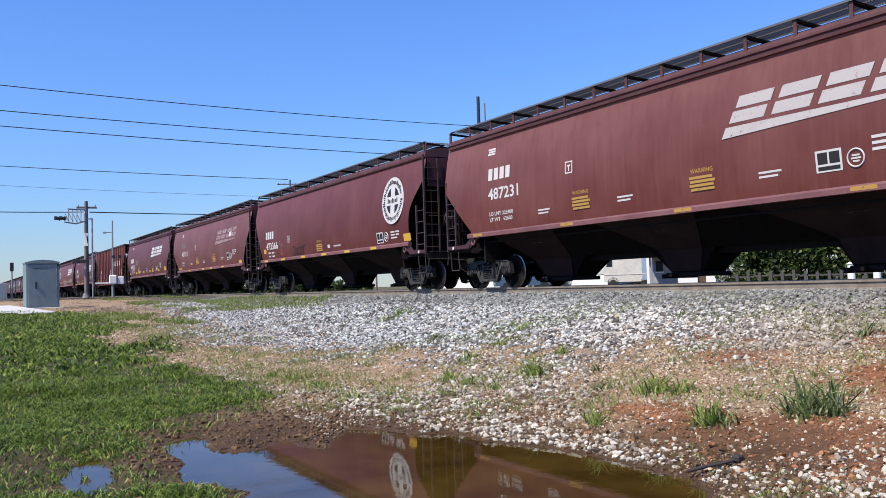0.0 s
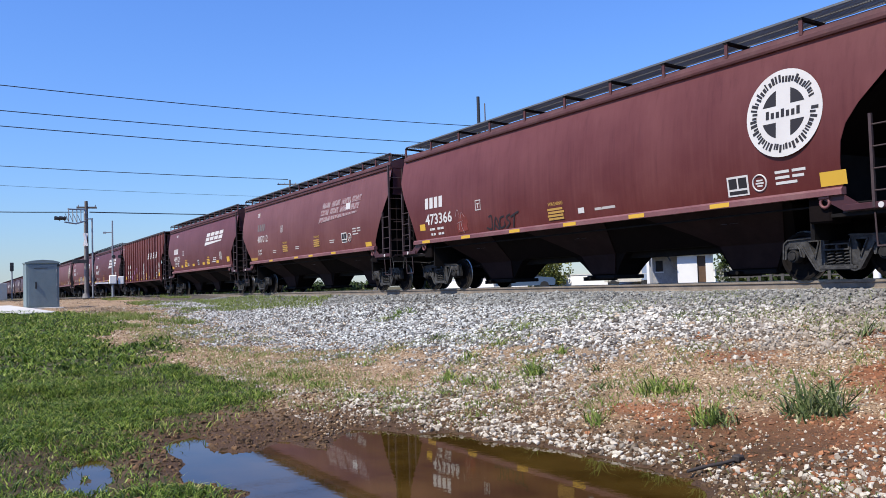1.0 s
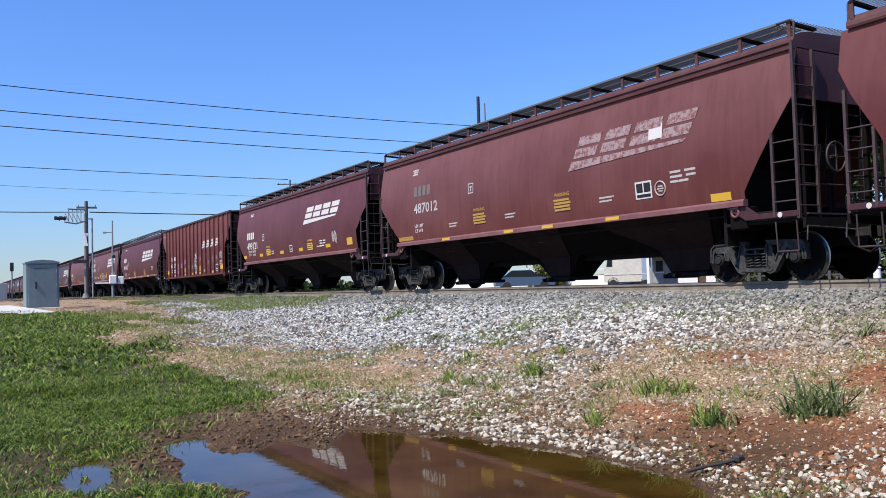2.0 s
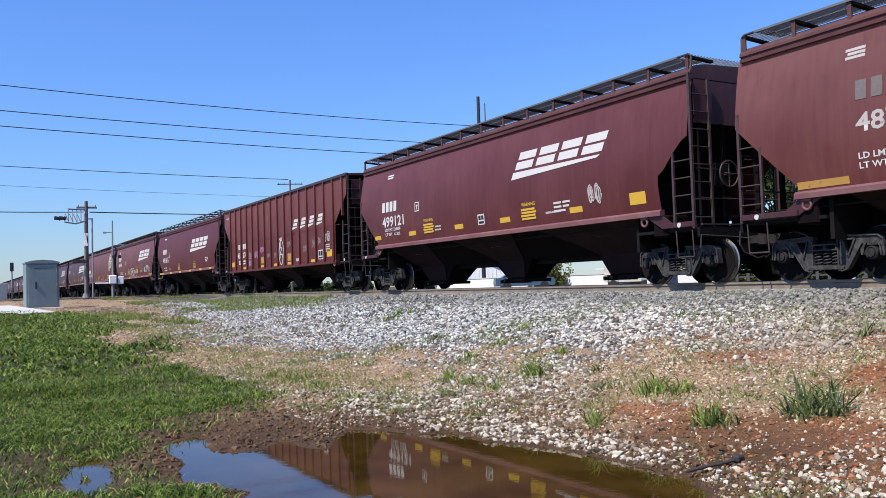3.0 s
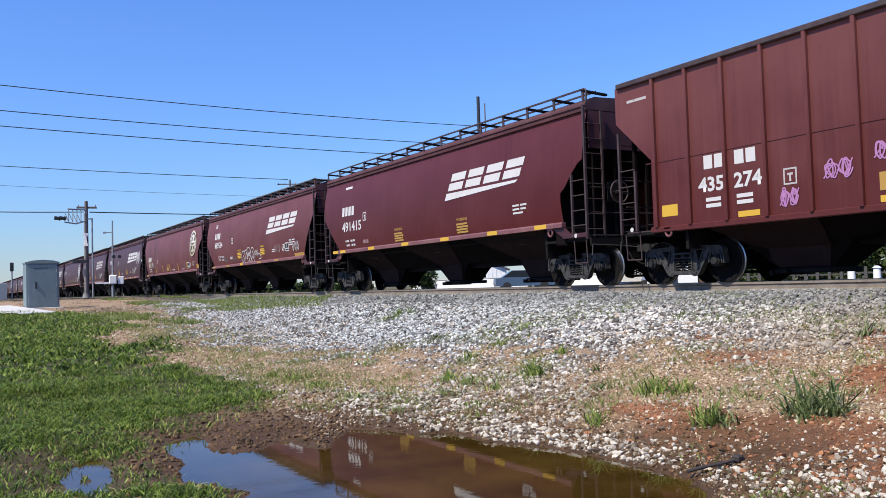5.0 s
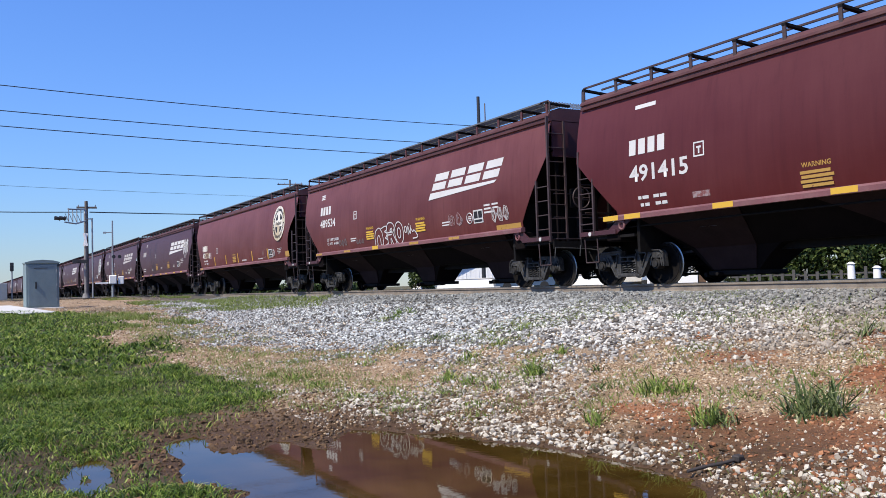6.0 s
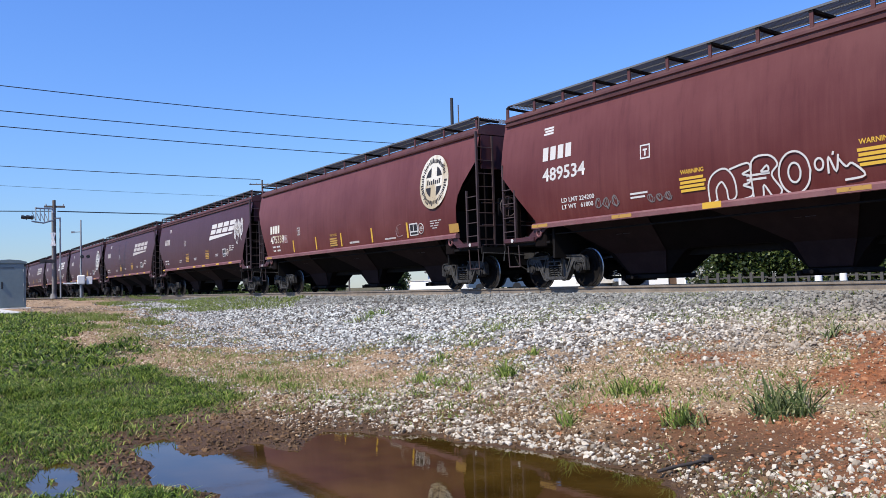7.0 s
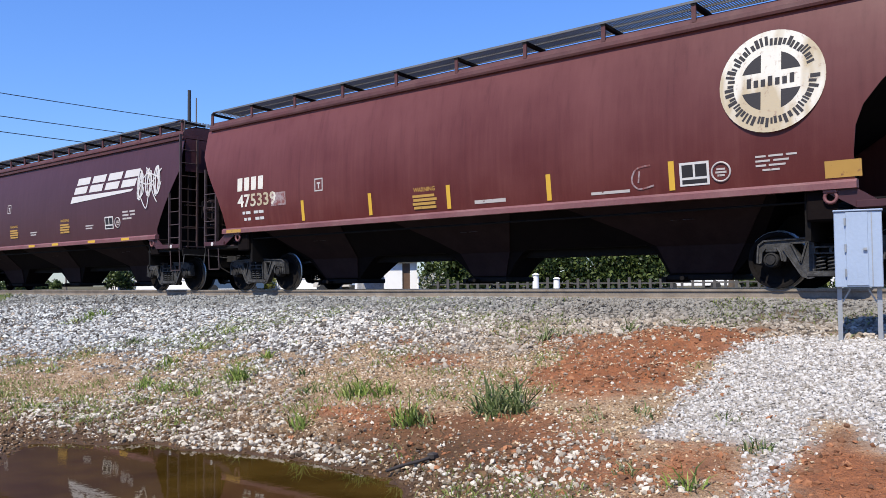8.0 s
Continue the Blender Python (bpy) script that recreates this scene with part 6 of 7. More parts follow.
concrete = surface("pale concrete", (0.55, 0.53, 0.49), 0.9, coarse=0.8, vary=0.2, dirt=(0.35, 0.30, 0.25))
asphalt = surface("road asphalt", (0.055, 0.053, 0.052), 0.9, coarse=0.5, vary=0.3)
shingle = surface("grey shingle", (0.22, 0.21, 0.21), 0.9, coarse=2, vary=0.3)
window_glass = surface("dark window glass", (0.02, 0.025, 0.03), 0.08, vary=0.1)
fence_wood = surface("weathered fence wood", (0.075, 0.070, 0.066), 0.9, coarse=1, vary=0.3)
bark = surface("tree bark", (0.10, 0.075, 0.055), 0.9, coarse=3, vary=0.4, bumps=0.5)
cream_paint = surface("cream van paint", (0.62, 0.58, 0.50), 0.5, coarse=2, fine=12, vary=0.15, dirt=(0.40, 0.34, 0.27))
grey_brick = surface("grey painted brick", (0.30, 0.30, 0.31), 0.9, coarse=4, fine=18, vary=0.3, bumps=0.3)
brown_door = surface("brown door wood", (0.10, 0.055, 0.03), 0.6, coarse=2, vary=0.3)
pale_roof = surface("pale metal roof", (0.60, 0.60, 0.60), 0.5, coarse=1.5, vary=0.15)
tyre = surface("tyre rubber", (0.02, 0.02, 0.02), 0.8, vary=0.2)
leaf_green = leaf_material("tree leaves", [(0.0, (0.010, 0.019, 0.005)), (0.5, (0.045, 0.075, 0.018)), (0.85, (0.12, 0.16, 0.04)), (1.0, (0.20, 0.23, 0.07))])
blossom = leaf_material("white blossom and leaves", [(0.0, (0.04, 0.06, 0.02)), (0.4, (0.10, 0.13, 0.05)), (0.6, (0.55, 0.54, 0.48)), (1.0, (0.72, 0.71, 0.66))])
leaf_gold = leaf_material("yellow-green shrub leaves", [(0.0, (0.08, 0.10, 0.02)), (0.6, (0.17, 0.18, 0.035)), (1.0, (0.30, 0.26, 0.05))])


def bearing(degrees, distance):
    """The place at so many degrees to the right of the camera's first view."""
    a = radians(59.67 - degrees)
    return -math.sin(a) * distance, math.cos(a) * distance


def facing(degrees):
    """The turn of a thing whose -y side looks at the camera."""
    return 59.67 - degrees


def make_equipment_cabinet():
    x, y = bearing(-25.5, 42)
    z = float(land(x, y))
    cab = empty("equipment_cabinet", "tall grey steel signal cabinet with domed roof by the road crossing", "cabinet", pose(x, y, z, 0, 0, facing(-25.5) + 8))
    part("body", Shape().box(-.68, .68, -.45, .45, .05, 2.06, .02), cabinet_paint, cab)
    part("roof", Shape().prism([(-.71, 2.03), (.71, 2.03), (.71, 2.08), (.45, 2.15), (0, 2.19), (-.45, 2.15), (-.71, 2.08)], -.50, .50), cabinet_paint, cab, "shallow arched roof")
    d = part("door", Shape().box(-.60, .60, -.475, -.45, .12, 1.98, .01), cabinet_paint, cab, "wide grey door")
    part("handle", Shape().box(-.30, -.26, -.52, -.475, .95, 1.15).box(-.31, -.25, -.49, -.475, .90, 1.20), black_plastic, d)
    part("vent", Shape().box(-.35, .20, -.482, -.475, 1.80, 1.83), black_plastic, d)
    for z in (.35, 1.0, 1.65):
        part("hinge", Shape().tube((.58, -.485, z), (.58, -.485, z + .12), .015, 6), galvanised, d)
    part("side_bracket", Shape().box(.60, .70, -.48, -.45, 1.88, 1.98), black_plastic, cab)
    part("plinth", Shape().box(-.85, .85, -.6, .6, -.3, .06, .02), concrete, cab)
    pad = empty("concrete_pad", "pale concrete slab by the grass", "concrete pad", pose(-39.8, 2.2, float(land(-39.8, 2.2)), 0, 1.7, 8), kind="structure")
    part("slab", Shape().box(-4.6, 3.6, -.9, .9, -.3, .09, .03), concrete, pad)


def make_crossing():
    """The crossing signal with its overhead arm, the gate beside it, and the road."""
    x, y = bearing(-22.97, 60)
    z = float(land(x, y))
    turn = facing(-22.97)
    mast = empty("crossing_signal", "grey crossing signal mast with overhead arm and flashing lights", "crossing signal", pose(x, y, z, 0, 0, turn))
    part("mast", Shape().tube((0, 0, 0), (0, 0, 5.6), .10, 12, .09).tube((0, 0, 0), (0, 0, .35), .28, 12, .16), weathered_mast, mast)
    part("post", Shape().tube((.42, 0, 0), (.42, 0, 5.3), .05, 8).tube((0, 0, 5.25), (.42, 0, 5.25), .04, 6), galvanised, mast)
    arm = Shape().tube((0, 0, 5.85), (-1.0, -1.6, 5.74), .05, 6).tube((.05, 0, 5.12), (-.55, -.9, 4.86), .05, 6).tube((-.55, -.9, 4.86), (-1.18, -1.9, 4.88), .05, 6)
    for k in range(4):
        u = .25 + k * .24
        arm.tube((-u, -1.6 * u, 4.95), (-u, -1.6 * u, 5.80), .03, 6)
        arm.tube((-u, -1.6 * u, 4.95), (-u - .2, -1.6 * u - .3, 5.45), .02, 6)
    part("arm", arm, galvanised, mast, "trussed walkway arm")
    part("sign", Shape().beam((-.09, -.12, 3.45), (.09, -.12, 4.30), .14, .02).beam((.09, -.15, 3.45), (-.09, -.15, 4.30), .14, .02), white_wall, mast, "white crossed boards seen from the edge")
    for xx in (-1.52, -1.22):
        light = part("light", Shape().tube((xx - .1, -1.90, 5.12), (xx + .12, -1.85, 5.12), .11, 14, .09).tube((xx + .02, -1.88, 5.12), (xx + .05, -1.87, 5.12), .15, 16), black_plastic, mast, "black flashing light with round backing")
        part("hood", Shape().tube((xx - .26, -1.92, 5.15), (xx - .1, -1.90, 5.13), .12, 12, .12, False), black_plastic, light)
    part("light", Shape().tube((-.62, -.35, 2.45), (-.62, -.1, 2.45), .15, 12).box(-.8, .1, -.1, -.06, 2.33, 2.57, .02), black_plastic, mast)
    part("bell", Shape().tube((0, 0, 5.6), (0, 0, 5.85), .1, 10, .04), galvanised, mast)
    # a timber pole with a cross arm just behind
    px, py = bearing(-22.9, 63)
    pole = empty("utility_pole", "timber utility pole with short cross arm behind the signal", "utility pole", pose(px, py, float(land(px, py)), 0, 0, turn))
    part("pole", Shape().tube((0, 0, 0), (0, 0, 6.75), .14, 10, .11), pole_wood, pole)
    part("cross_arm", Shape().box(-.62, .68, -.06, .06, 6.24, 6.37), pole_wood, pole)
    for k in (-.5, .58):
        part("insulator", Shape().tube((k, 0, 6.37), (k, 0, 6.50), .05, 8, .03), galvanised, pole)
    # the gate mechanism and its thin pole
    gx, gy = bearing(-21.4, 66)
    gz = float(land(gx, gy))
    gate = empty("crossing_gate", "white crossing gate mechanism with raised thin pole and black lights", "crossing gate", pose(gx, gy, gz, 0, 0, facing(-21.4)))
    part("case", Shape().box(-.26, .28, -.3, .3, .95, 1.6, .06), white_wall, gate)
    part("pedestal", Shape().tube((0, 0, 0), (0, 0, .9), .1, 10), galvanised, gate)
    part("pole", Shape().tube((0, 0, 1.6), (.02, 0, 5.6), .07, 8, .05), galvanised, gate)
    part("bracket", Shape().tube((0, 0, 4.75), (-.5, 0, 4.72), .03, 6).box(-.62, -.4, -.1, .1, 4.66, 4.78), galvanised, gate)
    part("counterweight", Shape().box(-1.2, -.3, -.05, .05, 1.0, 1.10).box(.35, .75, -.2, .2, .95, 1.5, .03), white_wall, gate)
    for k in (-1, 1):
        light = part("light", Shape().tube((.28 + k * .2, -.3, 2.95), (.28 + k * .2, -.1, 2.95), .10, 12).tube((.28 + k * .2, -.12, 2.95), (.28 + k * .2, -.1, 2.95), .13, 16), black_plastic, gate, "black round flashing light")
    # a block signal further down the line
    sx, sy = bearing(-27.1, 110)
    sig = empty("block_signal", "dark railway block signal far down the line", "railway signal", pose(sx, sy, float(land(sx, sy)), 0, 0, facing(-27.1)))
    part("mast", Shape().tube((0, 0, 0), (0, 0, 4.3), .08, 8), galvanised, sig)
    part("head", Shape().box(-.2, .2, -.2, .1, 3.3, 4.3, .05).tube((0, -.2, 3.6), (0, -.4, 3.6), .14, 10).tube((0, -.2, 4.0), (0, -.4, 4.0), .14, 10), black_plastic, sig)
    part("case", Shape().box(-1.5, -.5, -.4, .4, 0, 1.9, .03), galvanised, sig)
    s = Shape()
    for a, b, za, zb in ((-60, 0, 1.62, 1.62), (0, 13.0, 1.62, 1.60), (13.0, 16.1, 1.60, 1.60), (16.1, 26, 1.60, 1.2), (26, 120, 1.2, 1.15)):
        s.add([(-68, a, za), (-59, a, za), (-59, b, zb), (-68, b, zb)], [(0, 1, 2, 3)])
    tagged(new("road", s.mesh("road", asphalt)), "grey asphalt road crossing the track", "road", kind="structure")


def make_relay_box():
    """The silver box on legs beside the white stone."""
    x, y = -2.56, 10.46
    z = float(land(x, y))
    box = empty("relay_box", "silver-grey steel relay box on two galvanised legs", "relay box", pose(x, y, z, 0, 0, 14))
    b = 1.665 - z
    part("body", Shape().box(-.245, .245, -.18, .18, b, b + .86, .008), silver_paint, box)
    part("roof", Shape().box(-.255, .255, -.20, .19, b + .86, b + .88, .006), silver_paint, box)
    d = part("door", Shape().box(-.125, .10, -.192, -.18, b + .02, b + .85, .004), silver_paint, box, "silver door with side hinges")
    for k in (.12, .40, .70):
        part("hinge", Shape().tube((-.13, -.2, b + k), (-.13, -.2, b + k + .09), .011, 6), galvanised, d)
    part("handle", Shape().box(.05, .09, -.225, -.192, b + .42, b + .445), galvanised, d)
    for k in (-.205, .205):
        part("leg", Shape().beam((k, -.03, -.15), (k, -.03, b + .01), .05, .05), galvanised, box)
        part("brace", Shape().beam((k, -.03, b - .22), (k * .45, -.03, b - .02), .018, .01), galvanised, box)
    part("seam", Shape().box(.135, .145, -.186, -.18, b + .01, b + .85), galvanised, box)


def make_stick():
    x, y = -5.26, 5.78
    s = Shape()
    pts = [(-.07, -.26, .02), (-.03, -.08, .045), (.02, .08, .06), (.06, .24, .085)]
    for a, b in zip(pts, pts[1:]):
        s.tube(a, b, .014, 7, .018)
    s.box(.02, .10, .19, .28, .06, .12, .012)
    ob = new("broken_branch", s.mesh("broken_branch", surface("wet dark bark", (0.035, 0.028, 0.024), 0.7, vary=0.4)))
    ob.matrix_basis = pose(x, y, float(land(x, y)) + .01)
    tagged(ob, "short dark broken branch at the puddle's edge", "branch")


def pole_at(degrees, distance, top, label, arm=0.0, dark=pole_wood, width=.16):
    x, y = bearing(degrees, distance)
    z = float(land(x, y))
    ob = empty("utility_pole", label, "utility pole", pose(x, y, z, 0, 0, facing(degrees)))
    part("pole", Shape().tube((0, 0, 0), (0, 0, top - z), width, 10, width * .75), dark, ob)
    if arm:
        part("cross_arm", Shape().box(-arm, arm, -.07, .07, top - z - .75, top - z - .6), dark, ob)
        for k in (-.9, -.45, .45, .9):
            part("insulator", Shape().tube((k * arm, 0, top - z - .6), (k * arm, 0, top - z - .42), .06, 8, .04), galvanised, ob)
    return Vector((x, y, top))


def wire(a, b, sag, r):
    """A hanging cable."""
    s, n = Shape(), 14
    pts = [Vector(a).lerp(Vector(b), k / n) - Vector((0, 0, sag * 4 * (k / n) * (1 - k / n))) for k in range(n + 1)]
    side = (pts[-1] - pts[0]).cross(Vector((0, 0, 1))).normalized() * r
    lift = Vector((0, 0, r))
    v = [p + side * math.cos(i * 1.2566) + lift * math.sin(i * 1.2566) for p in pts for i in range(5)]
    s.add(v, [(k * 5 + i, k * 5 + (i + 1) % 5, k * 5 + 5 + (i + 1) % 5, k * 5 + 5 + i) for k in range(n) for i in range(5)], True)
    tagged(new("power_line", s.mesh("power_line", black_plastic)), "dark overhead power cable against the sky", "power line", "overhead cables")


def seen(x, y, distance):
    """The place at that distance in the direction (x right, y up) of the first view, in units of the focal length."""
    way = (cam_turn @ Vector((x, y, -1)))
    return Vector((0, 0, EYE_Z)) + way * (distance / math.hypot(way.x, way.y))


cam_turn = aim(2.44, 1.78, 59.67).to_3x3()


def make_lines():
    pole_at(2.80, 78, 19.2, "dark steel utility pole rising behind the train", 0, black_plastic, .2)
    pole_at(3.24, 95, 22.2, "thin timber utility pole behind the train", 0, pole_wood, .09)
    pole_at(-31.0, 62, 21.0, "timber utility pole beyond the grass")
    pole_at(-31.0, 130, 19.0, "timber utility pole with cross arm in the distance", 1.9)
    pole_at(-10.14, 130, 18.5, "timber utility pole with cross arm in the distance", 1.9)
    pole_at(-4.5, 150, 22.4, "timber utility pole with cross arm in the distance", 2.6)
    for (xa, ya, da), (xb, yb, db), sag, r in (
            ((-.60, .2030, 62), (.0423, .1460, 78), .30, .032), ((-.60, .1714, 62), (.0423, .1230, 78), .22, .032), ((-.60, .1526, 62), (.0423, .1075, 78), .22, .032),
            ((-.60, .1030, 130), (-.184, .0826, 130), .15, .05), ((-.60, .0795, 130), (-.0787, .0590, 150), .3, .022),
            ((-.60, .0455, 62), (-.425, .0440, 63), .05, .032), ((-.42, .0438, 63), (-.20, .0405, 95), .05, .04)):
        wire(seen(xa, ya, da), seen(xb, yb, db), sag, r)


def leaves(centres, radii, count, size, seed):
    """Small leaf quads round the given clump centres."""
    r = np.random.RandomState(seed)
    centres, radii = np.asarray(centres), np.asarray(radii)
    pick = r.randint(0, len(centres), count)
    d = r.normal(0, 1, (count, 3))
    d /= np.linalg.norm(d, axis=1)[:, None]
    p = centres[pick] + d * (radii[pick] * r.uniform(.25, 1.0, count) ** .5)[:, None]
    a, b = r.normal(0, 1, (count, 3)), r.normal(0, 1, (count, 3))
    a /= np.linalg.norm(a, axis=1)[:, None]
    b -= a * (a * b).sum(1)[:, None]
    b /= np.linalg.norm(b, axis=1)[:, None]
    s = size * r.uniform(.6, 1.3, count)[:, None]
    v = np.stack([p - a * s, p + b * s * .6, p + a * s, p - b * s * .6], 1)
    return v.reshape(-1, 3), np.arange(count * 4).reshape(-1, 4)


def tree(degrees, distance, high, wide, label, seed, material=None, count=4500, trunk=.25, low=.25):
    x, y = bearing(degrees, distance)
    z = float(land(x, y))
    r = np.random.RandomState(seed)
    t = empty("tree", label, "tree", pose(x, y, z), "trees behind the train")
    s = Shape()
    top = Vector((r.uniform(-.3, .3), r.uniform(-.3, .3), high * .55))
    s.tube((0, 0, -.2), top, trunk, 9, trunk * .55)
    centres, radii = [], []
    for k in range(16):
        a, lift = k * 2.4 + r.uniform(-.3, .3), r.uniform(low, 1.0)
        reach = wide * (.95 - .55 * abs(lift - .5)) * r.uniform(.45, 1.0)
        tip = Vector((math.cos(a) * reach, math.sin(a) * reach, high * (.12 + lift * .78)))
        s.tube(top * r.uniform(.5, 1.0), tip, trunk * .3, 6, trunk * .1)
        centres.append(tip)
        radii.append(r.uniform(.3, .48) * wide * .8)
        centres.append(tip * .7 + Vector((0, 0, high * .15)))
        radii.append(r.uniform(.25, .4) * wide * .8)
    part("trunk", s, bark, t)
    v, f = leaves(centres, radii, count, .055 * wide ** .5 * 1.8, seed + 1)
    part("crown", big_mesh("crown", v, f, material or leaf_green), None, t)


def shrub(degrees, distance, wide, high, label, seed, material=None, count=2200):
    x, y = bearing(degrees, distance)
    z = float(land(x, y))
    r = np.random.RandomState(seed)
    t = empty("shrub", label, "shrub", pose(x, y, z, 0, 0, facing(degrees)), "shrubs behind the train")
    s, centres, radii = Shape(), [], []
    for k in range(14):
        tip = Vector((r.uniform(-1, 1) * wide / 2 * .85, r.uniform(-.5, .5) * wide * .4, high * r.uniform(.15, .85)))
        s.tube((tip.x * .5, tip.y * .5, -.1), tip, .05, 6, .02)
        centres.append(tip)
        radii.append(high * r.uniform(.2, .36))
    part("stem", s, bark, t)
    v, f = leaves(centres, radii, count, .13, seed + 1)
    part("foliage", big_mesh("foliage", v, f, material or leaf_green), None, t)


def house(degrees, distance, wide, deep, wall, ridge, label, turn=0.0, boards=True, roof=shingle, openings=()):
    x, y = bearing(degrees, distance)
    z = float(land(x, y))
    h = empty("house", label, "house", pose(x, y, z, 0, 0, facing(degrees) + turn), "buildings behind the track")
    w, d = wide / 2, deep / 2
    part("wall", Shape().box(-w, w, -d, d, -.3, wall), white_wall, h)
    for y0 in (-d, d - .1):
        part("gable", Shape().prism([(-w, wall), (w, wall), (0, ridge)], y0, y0 + .1), white_wall, h)
    e = .35
    for k in (-1, 1):
        part("roof", Shape().add([(0, -d - e, ridge + .08), (k * (w + e), -d - e, wall - .12), (k * (w + e), d + e, wall - .12), (0, d + e, ridge + .08),
                                  (0, -d - e, ridge + .2), (k * (w + e), -d - e, wall), (k * (w + e), d + e, wall), (0, d + e, ridge + .2)],
                                 [(0, 1, 2, 3), (4, 5, 6, 7), (0, 1, 5, 4), (1, 2, 6, 5), (2, 3, 7, 6), (3, 0, 4, 7)]), roof, h)
    if boards:
        board = Shape().box(-.03, .03, -d - .03, -d, 0, wall).mesh("batten", white_wall)
        for k in np.arange(-w + .2, w, .42):
            part("batten", board, None, h, at=pose(k, 0, 0))
    for ox, oz, ow, oh in openings:
        win = part("window", Shape().box(ox - ow / 2, ox + ow / 2, -d - .05, -d - .01, oz, oz + oh), window_glass, h)
        part("lintel", Shape().box(ox - ow / 2 - .08, ox + ow / 2 + .08, -d - .07, -d - .02, oz + oh, oz + oh + .08), white_wall, win)
        part("sill", Shape().box(ox - ow / 2 - .08, ox + ow / 2 + .08, -d - .07, -d - .02, oz - .08, oz), white_wall, win)
    return h


def make_vehicle(degrees, distance, turn, label, body, name="parked_car"):
    x, y = bearing(degrees, distance)
    car = empty(name, label, "car", pose(x, y, float(land(x, y)), 0, 0, facing(degrees) + turn))
    part("body", Shape().prism([(-2.2, .35), (2.2, .35), (2.25, .75), (2.1, .92), (1.2, 1.0), (-1.5, 1.02), (-2.2, .95), (-2.25, .6)], -.88, .88), body, car)
    part("cabin", Shape().prism([(1.2, 1.0), (.5, 1.48), (-1.0, 1.5), (-1.7, 1.02)], -.74, .74), window_glass, car)
    part("roof", Shape().box(-1.0, .5, -.74, .74, 1.47, 1.53, .02), body, car)
    for k in (-1.4, 1.4):
        for s in (-1, 1):
            part("wheel", Shape().tube((k, s * .72, .33), (k, s * .92, .33), .33, 16).tube((k, s * .92, .33), (k, s * .93, .33), .2, 12), tyre, car)


def make_step_van():
    """A tall cream van with a rounded nose, side on to the track."""
    x, y = bearing(12.52, 62)
    t = empty("step_van", "cream step van with rounded roof parked beyond the track", "van", pose(x, y, float(land(x, y)), 0, 0, facing(12.52)))
    outline = [(-1.78, .45), (1.78, .45), (1.78, 2.25), (1.70, 2.42), (1.50, 2.47), (-1.15, 2.47), (-1.45, 2.38), (-1.62, 2.1), (-1.72, 1.55), (-1.80, 1.2)]
    part("body", Shape().prism(outline, -1.0, 1.0), cream_paint, t)
    part("windscreen", Shape().prism([(-1.60, 1.55), (-1.18, 1.55), (-1.18, 2.15), (-1.50, 2.15)], -1.015, -.99), window_glass, t)
    part("rear_door", Shape().box(.85, 1.25, -1.02, -.99, .55, 2.2).box(1.36, 1.70, -1.02, -.99, .55, 2.2), silver_paint, t)
    part("trim", Shape().box(-1.7, 1.78, -1.025, -1.0, 2.28, 2.34).box(-1.75, 1.78, -1.025, -1.0, .95, 1.0).box(1.27, 1.33, -1.03, -1.0, .5, 2.4), concrete, t)
    part("mirror", Shape().box(-2.35, -1.78, -1.05, -1.0, 1.38, 1.46), white_wall, t)
    part("awning_arm", Shape().box(1.78, 2.55, -1.05, -1.0, 1.62, 1.70), white_wall, t)
    for k in (-1.15, 1.15):
        for s in (-1, 1):
            part("wheel", Shape().tube((k, s * .75, .40), (k, s * 1.0, .40), .40, 16).tube((k, s * 1.0, .40), (k, s * 1.01, .40), .22, 12), tyre, t)


def make_porch_house():
    """A small white building: a porch under a flat pale roof on posts, a grey recessed wall, and a white room with a brown door."""
    x, y = bearing(15.75, 56)
    h = empty("porch_house", "white building with flat pale roof, grey porch wall and brown door", "house", pose(x, y, float(land(x, y)), 0, 0, facing(15.75)), "buildings behind the track")
    part("porch_wall", Shape().box(-2.0, -.15, .2, .4, -.3, 2.1), grey_brick, h, "grey brick wall in the porch's shade")
    part("room_wall", Shape().box(-.15, 1.05, -1.1, 1.6, -.3, 2.1).box(1.55, 2.0, -1.1, 1.6, -.3, 2.1).box(1.05, 1.55, -1.1, 1.6, 1.95, 2.1), white_wall, h)
    part("door", Shape().box(1.05, 1.55, -.98, -.92, -.1, 1.95), brown_door, h, "brown panelled door")
    part("roof", Shape().prism([(-2.15, 2.08), (2.3, 2.08), (2.3, 2.22), (1.6, 2.46), (-1.5, 2.46), (-2.15, 2.22)], -1.5, 1.9), pale_roof, h, "low pale metal roof")
    part("post", Shape().box(-2.02, -1.86, -1.4, -1.24, -.3, 2.1), white_wall, h)
    part("post", Shape().box(-1.75, -1.66, -1.4, -1.31, -.3, 2.1), galvanised, h)
    part("brace", Shape().beam((-.2, -1.2, 1.1), (-.75, -1.2, 2.05), .10, .05), black_plastic, h)
    win = part("window", Shape().box(-1.5, -1.05, .16, .2, 1.05, 1.75), window_glass, h)
    part("sill", Shape().box(-1.55, -1.0, .12, .2, .98, 1.05), white_wall, win)


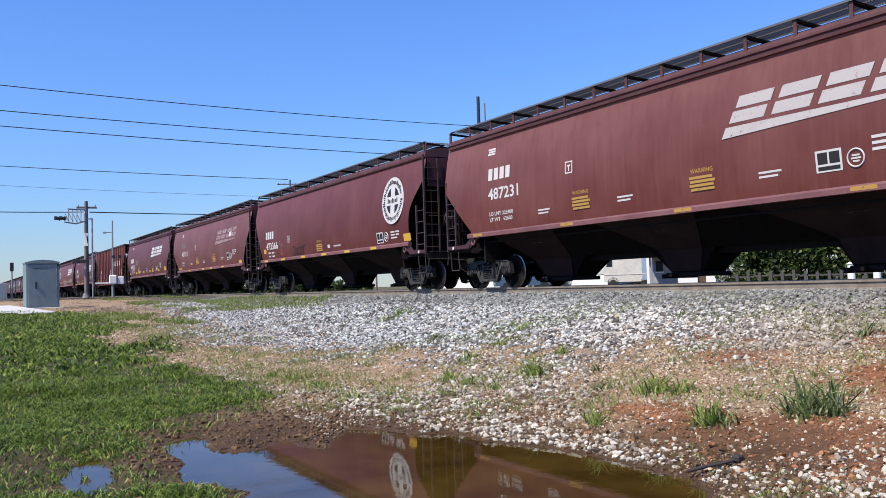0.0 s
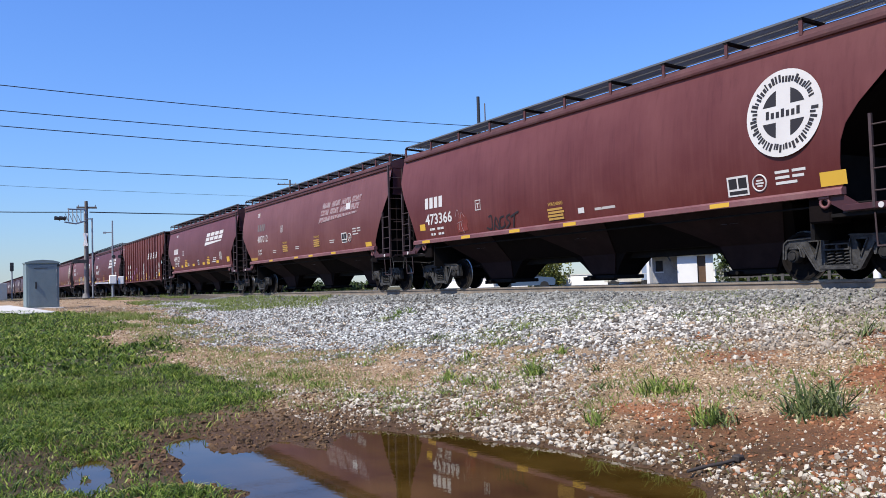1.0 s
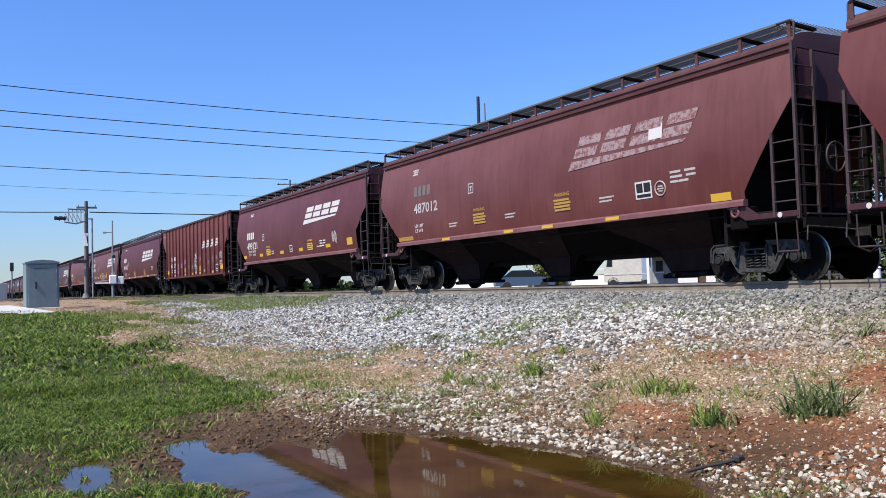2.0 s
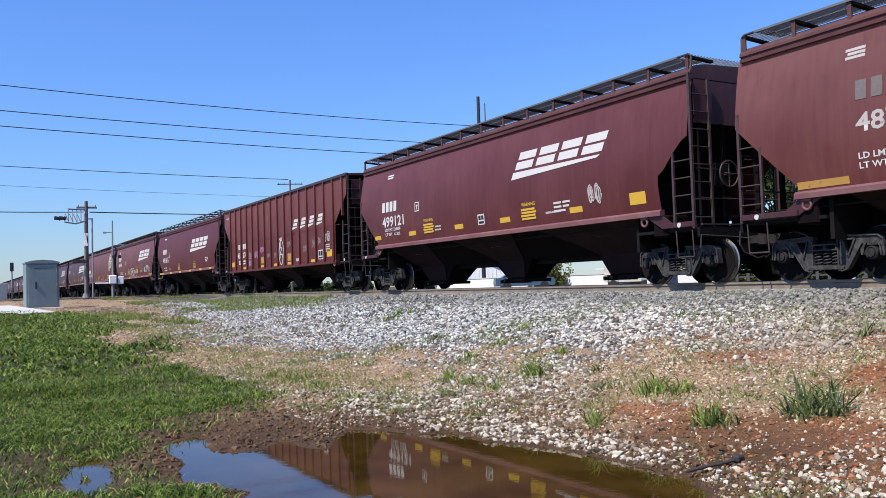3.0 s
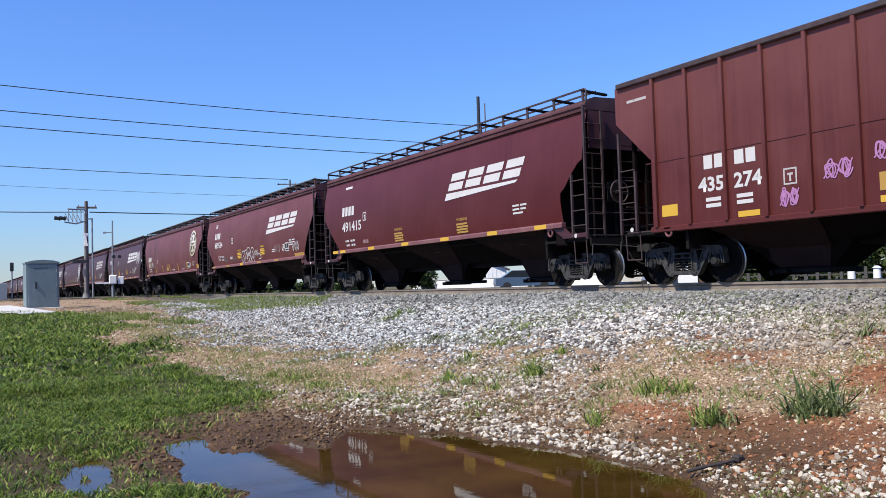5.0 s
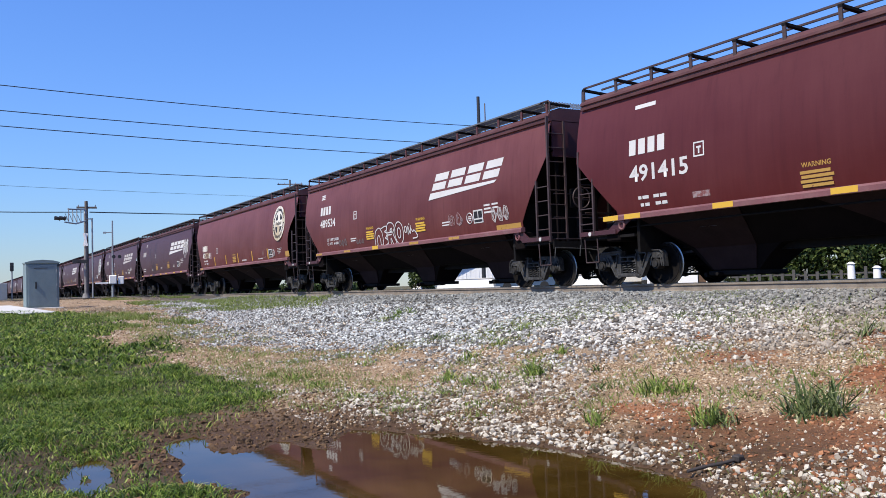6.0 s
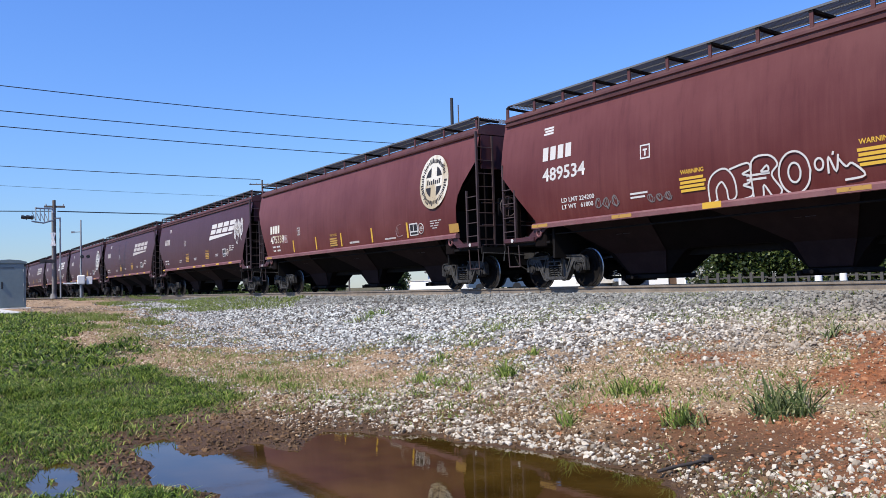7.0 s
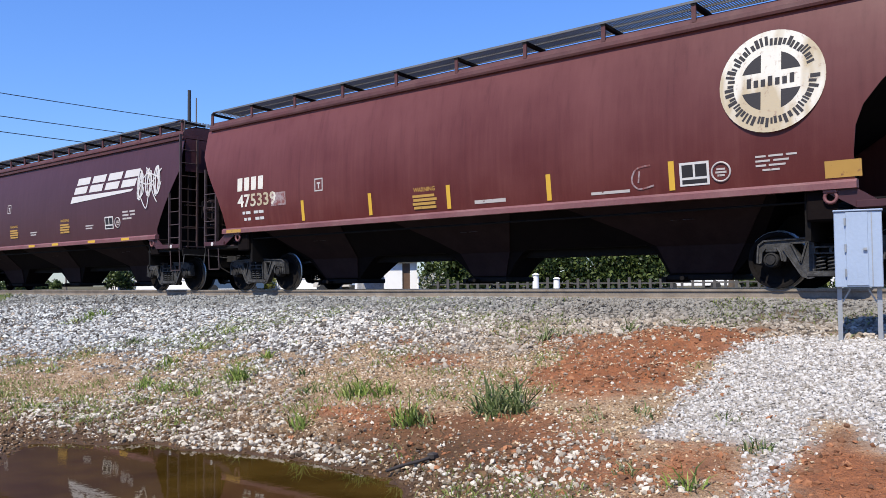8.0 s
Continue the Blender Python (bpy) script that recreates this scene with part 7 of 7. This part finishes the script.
def make_woods():
    """A low band of woods along the horizon behind the far end of the train."""
    r = np.random.RandomState(77)
    centres, radii = [], []
    for k in range(90):
        x, y = bearing(-25 + 20 * k / 89 + r.uniform(-.2, .2), r.uniform(200, 240))
        for up in (1.0, 2.4):
            centres.append((x, y, float(land(x, y)) + up * r.uniform(.4, .65)))
            radii.append(r.uniform(.9, 1.4))
    v, f = leaves(centres, radii, 16000, .38, 78)
    tagged(new("distant_woods", big_mesh("distant_woods", v, f, leaf_green)), "low dark green woods on the horizon", "woods", kind="stuff")


def make_background():
    make_woods()
    house(2.6, 84, 5.0, 4.0, 2.0, 3.1, "small white shed with upright boards beyond the track")
    make_vehicle(5.5, 64, 8, "blue-grey parked car beyond the track", surface("blue car paint", (0.07, 0.11, 0.17), 0.3, vary=0.05))
    make_step_van()
    shrub(-1.3, 76, 2.4, 2.1, "dark green shrub at the end of the low wall", 40)
    # long low white wall along the far lot
    a, b = Vector((*bearing(-2.0, 78), 0)), Vector((*bearing(18.0, 60), 0))
    mid = (a + b) / 2
    z = float(land(mid.x, mid.y))
    low = empty("low_wall", "long low white wall along the far lot", "wall", pose(mid.x, mid.y, z, 0, 0, math.degrees(math.atan2(b.y - a.y, b.x - a.x))), kind="structure")
    n = (b - a).length / 2
    part("wall", Shape().box(-n, n, -.12, .12, -.3, 1.05), white_wall, low)
    part("cap", Shape().box(-n, n, -.17, .17, 1.05, 1.12), concrete, low)
    make_porch_house()
    shrub(19.0, 54, 1.6, 1.3, "white-flowering shrub beside the brown door", 39, blossom, 2200)
    shrub(19.2, 54.5, 1.7, 2.5, "dark green shrub by the porch", 41, None, 1500)
    shrub(7.2, 66, 2.6, 2.7, "yellow-green shrub beside the white truck", 42, leaf_gold)
    for k, (deg, d, wi, hi) in enumerate(((20.7, 50, 1.9, 2.5), (22.3, 49, 3.2, 3.0), (24.4, 49, 3.2, 3.1), (27.6, 48, 2.8, 2.5), (29.8, 48, 3.4, 2.9), (32.0, 48, 3.4, 2.8), (33.6, 48, 2.0, 2.7), (39.8, 50, 2.6, 1.7), (42.6, 50, 3.4, 2.3), (46.5, 50, 3.6, 2.6))):
        shrub(deg, d, wi, hi, "dense green hedge shrub behind a low fence", 43 + k, None, 3600)
    for k, (deg, d, hi, wi) in enumerate(((22.3, 62, 11.0, 3.6), (26.6, 60, 12.0, 3.8), (31.0, 64, 9.0, 3.2), (38.5, 62, 10.0, 3.6), (47.5, 62, 11.5, 3.8))):
        tree(deg, d, hi, wi, "leafy green tree behind the train", 60 + k * 3, None, 5200)
    post = Shape().box(-.07, .07, -.05, .05, -.2, .82).mesh("fence_post", fence_wood)
    rail = Shape().box(-.54, .54, -.02, .02, -.04, .04).mesh("fence_rail", fence_wood)
    fence = empty("fence", "weathered grey post and rail fence in front of the hedge", "fence", pose(0, 0, 0))
    for deg in np.arange(19.6, 42.0, 1.35):
        x, y = bearing(deg, 45.5)
        z = float(land(x, y))
        for up in (.25, .56):
            part("fence_rail", rail, None, fence, at=pose(x, y, z + up, 0, 0, facing(deg)))
        for side in (-.45, .45):
            px, py = bearing(deg + side * .75, 45.46)
            part("fence_post", post, None, fence, at=pose(px, py, z + random.uniform(-.1, .06), 0, 0, facing(deg)))
    for deg, hi in ((25.9, 1.0), (27.3, .8)):
        x, y = bearing(deg, 44)
        post = empty("stone_post", "white painted stone gate post", "post", pose(x, y, float(land(x, y))), "white posts along the lot")
        part("shaft", Shape().tube((0, 0, -.2), (0, 0, hi), .19, 10, .16), white_wall, post)
        part("cap", Shape().tube((0, 0, hi), (0, 0, hi + .10), .21, 10, .08), white_wall, post)
    make_vehicle(36.0, 58, 12, "white parked car in the far lot", white_wall)
    house(45.0, 80, 8, 6, 2.4, 3.3, "long white bungalow far behind the track", 10, False, shingle, ((-2, .9, 1.2, 1.0), (1.8, .9, 1.2, 1.0)))


make_ground()
make_puddle()
make_track()
make_train()
make_equipment_cabinet()
make_crossing()
make_relay_box()
make_lines()
make_background()
make_stick()
make_grass()
make_gravel()
motions()
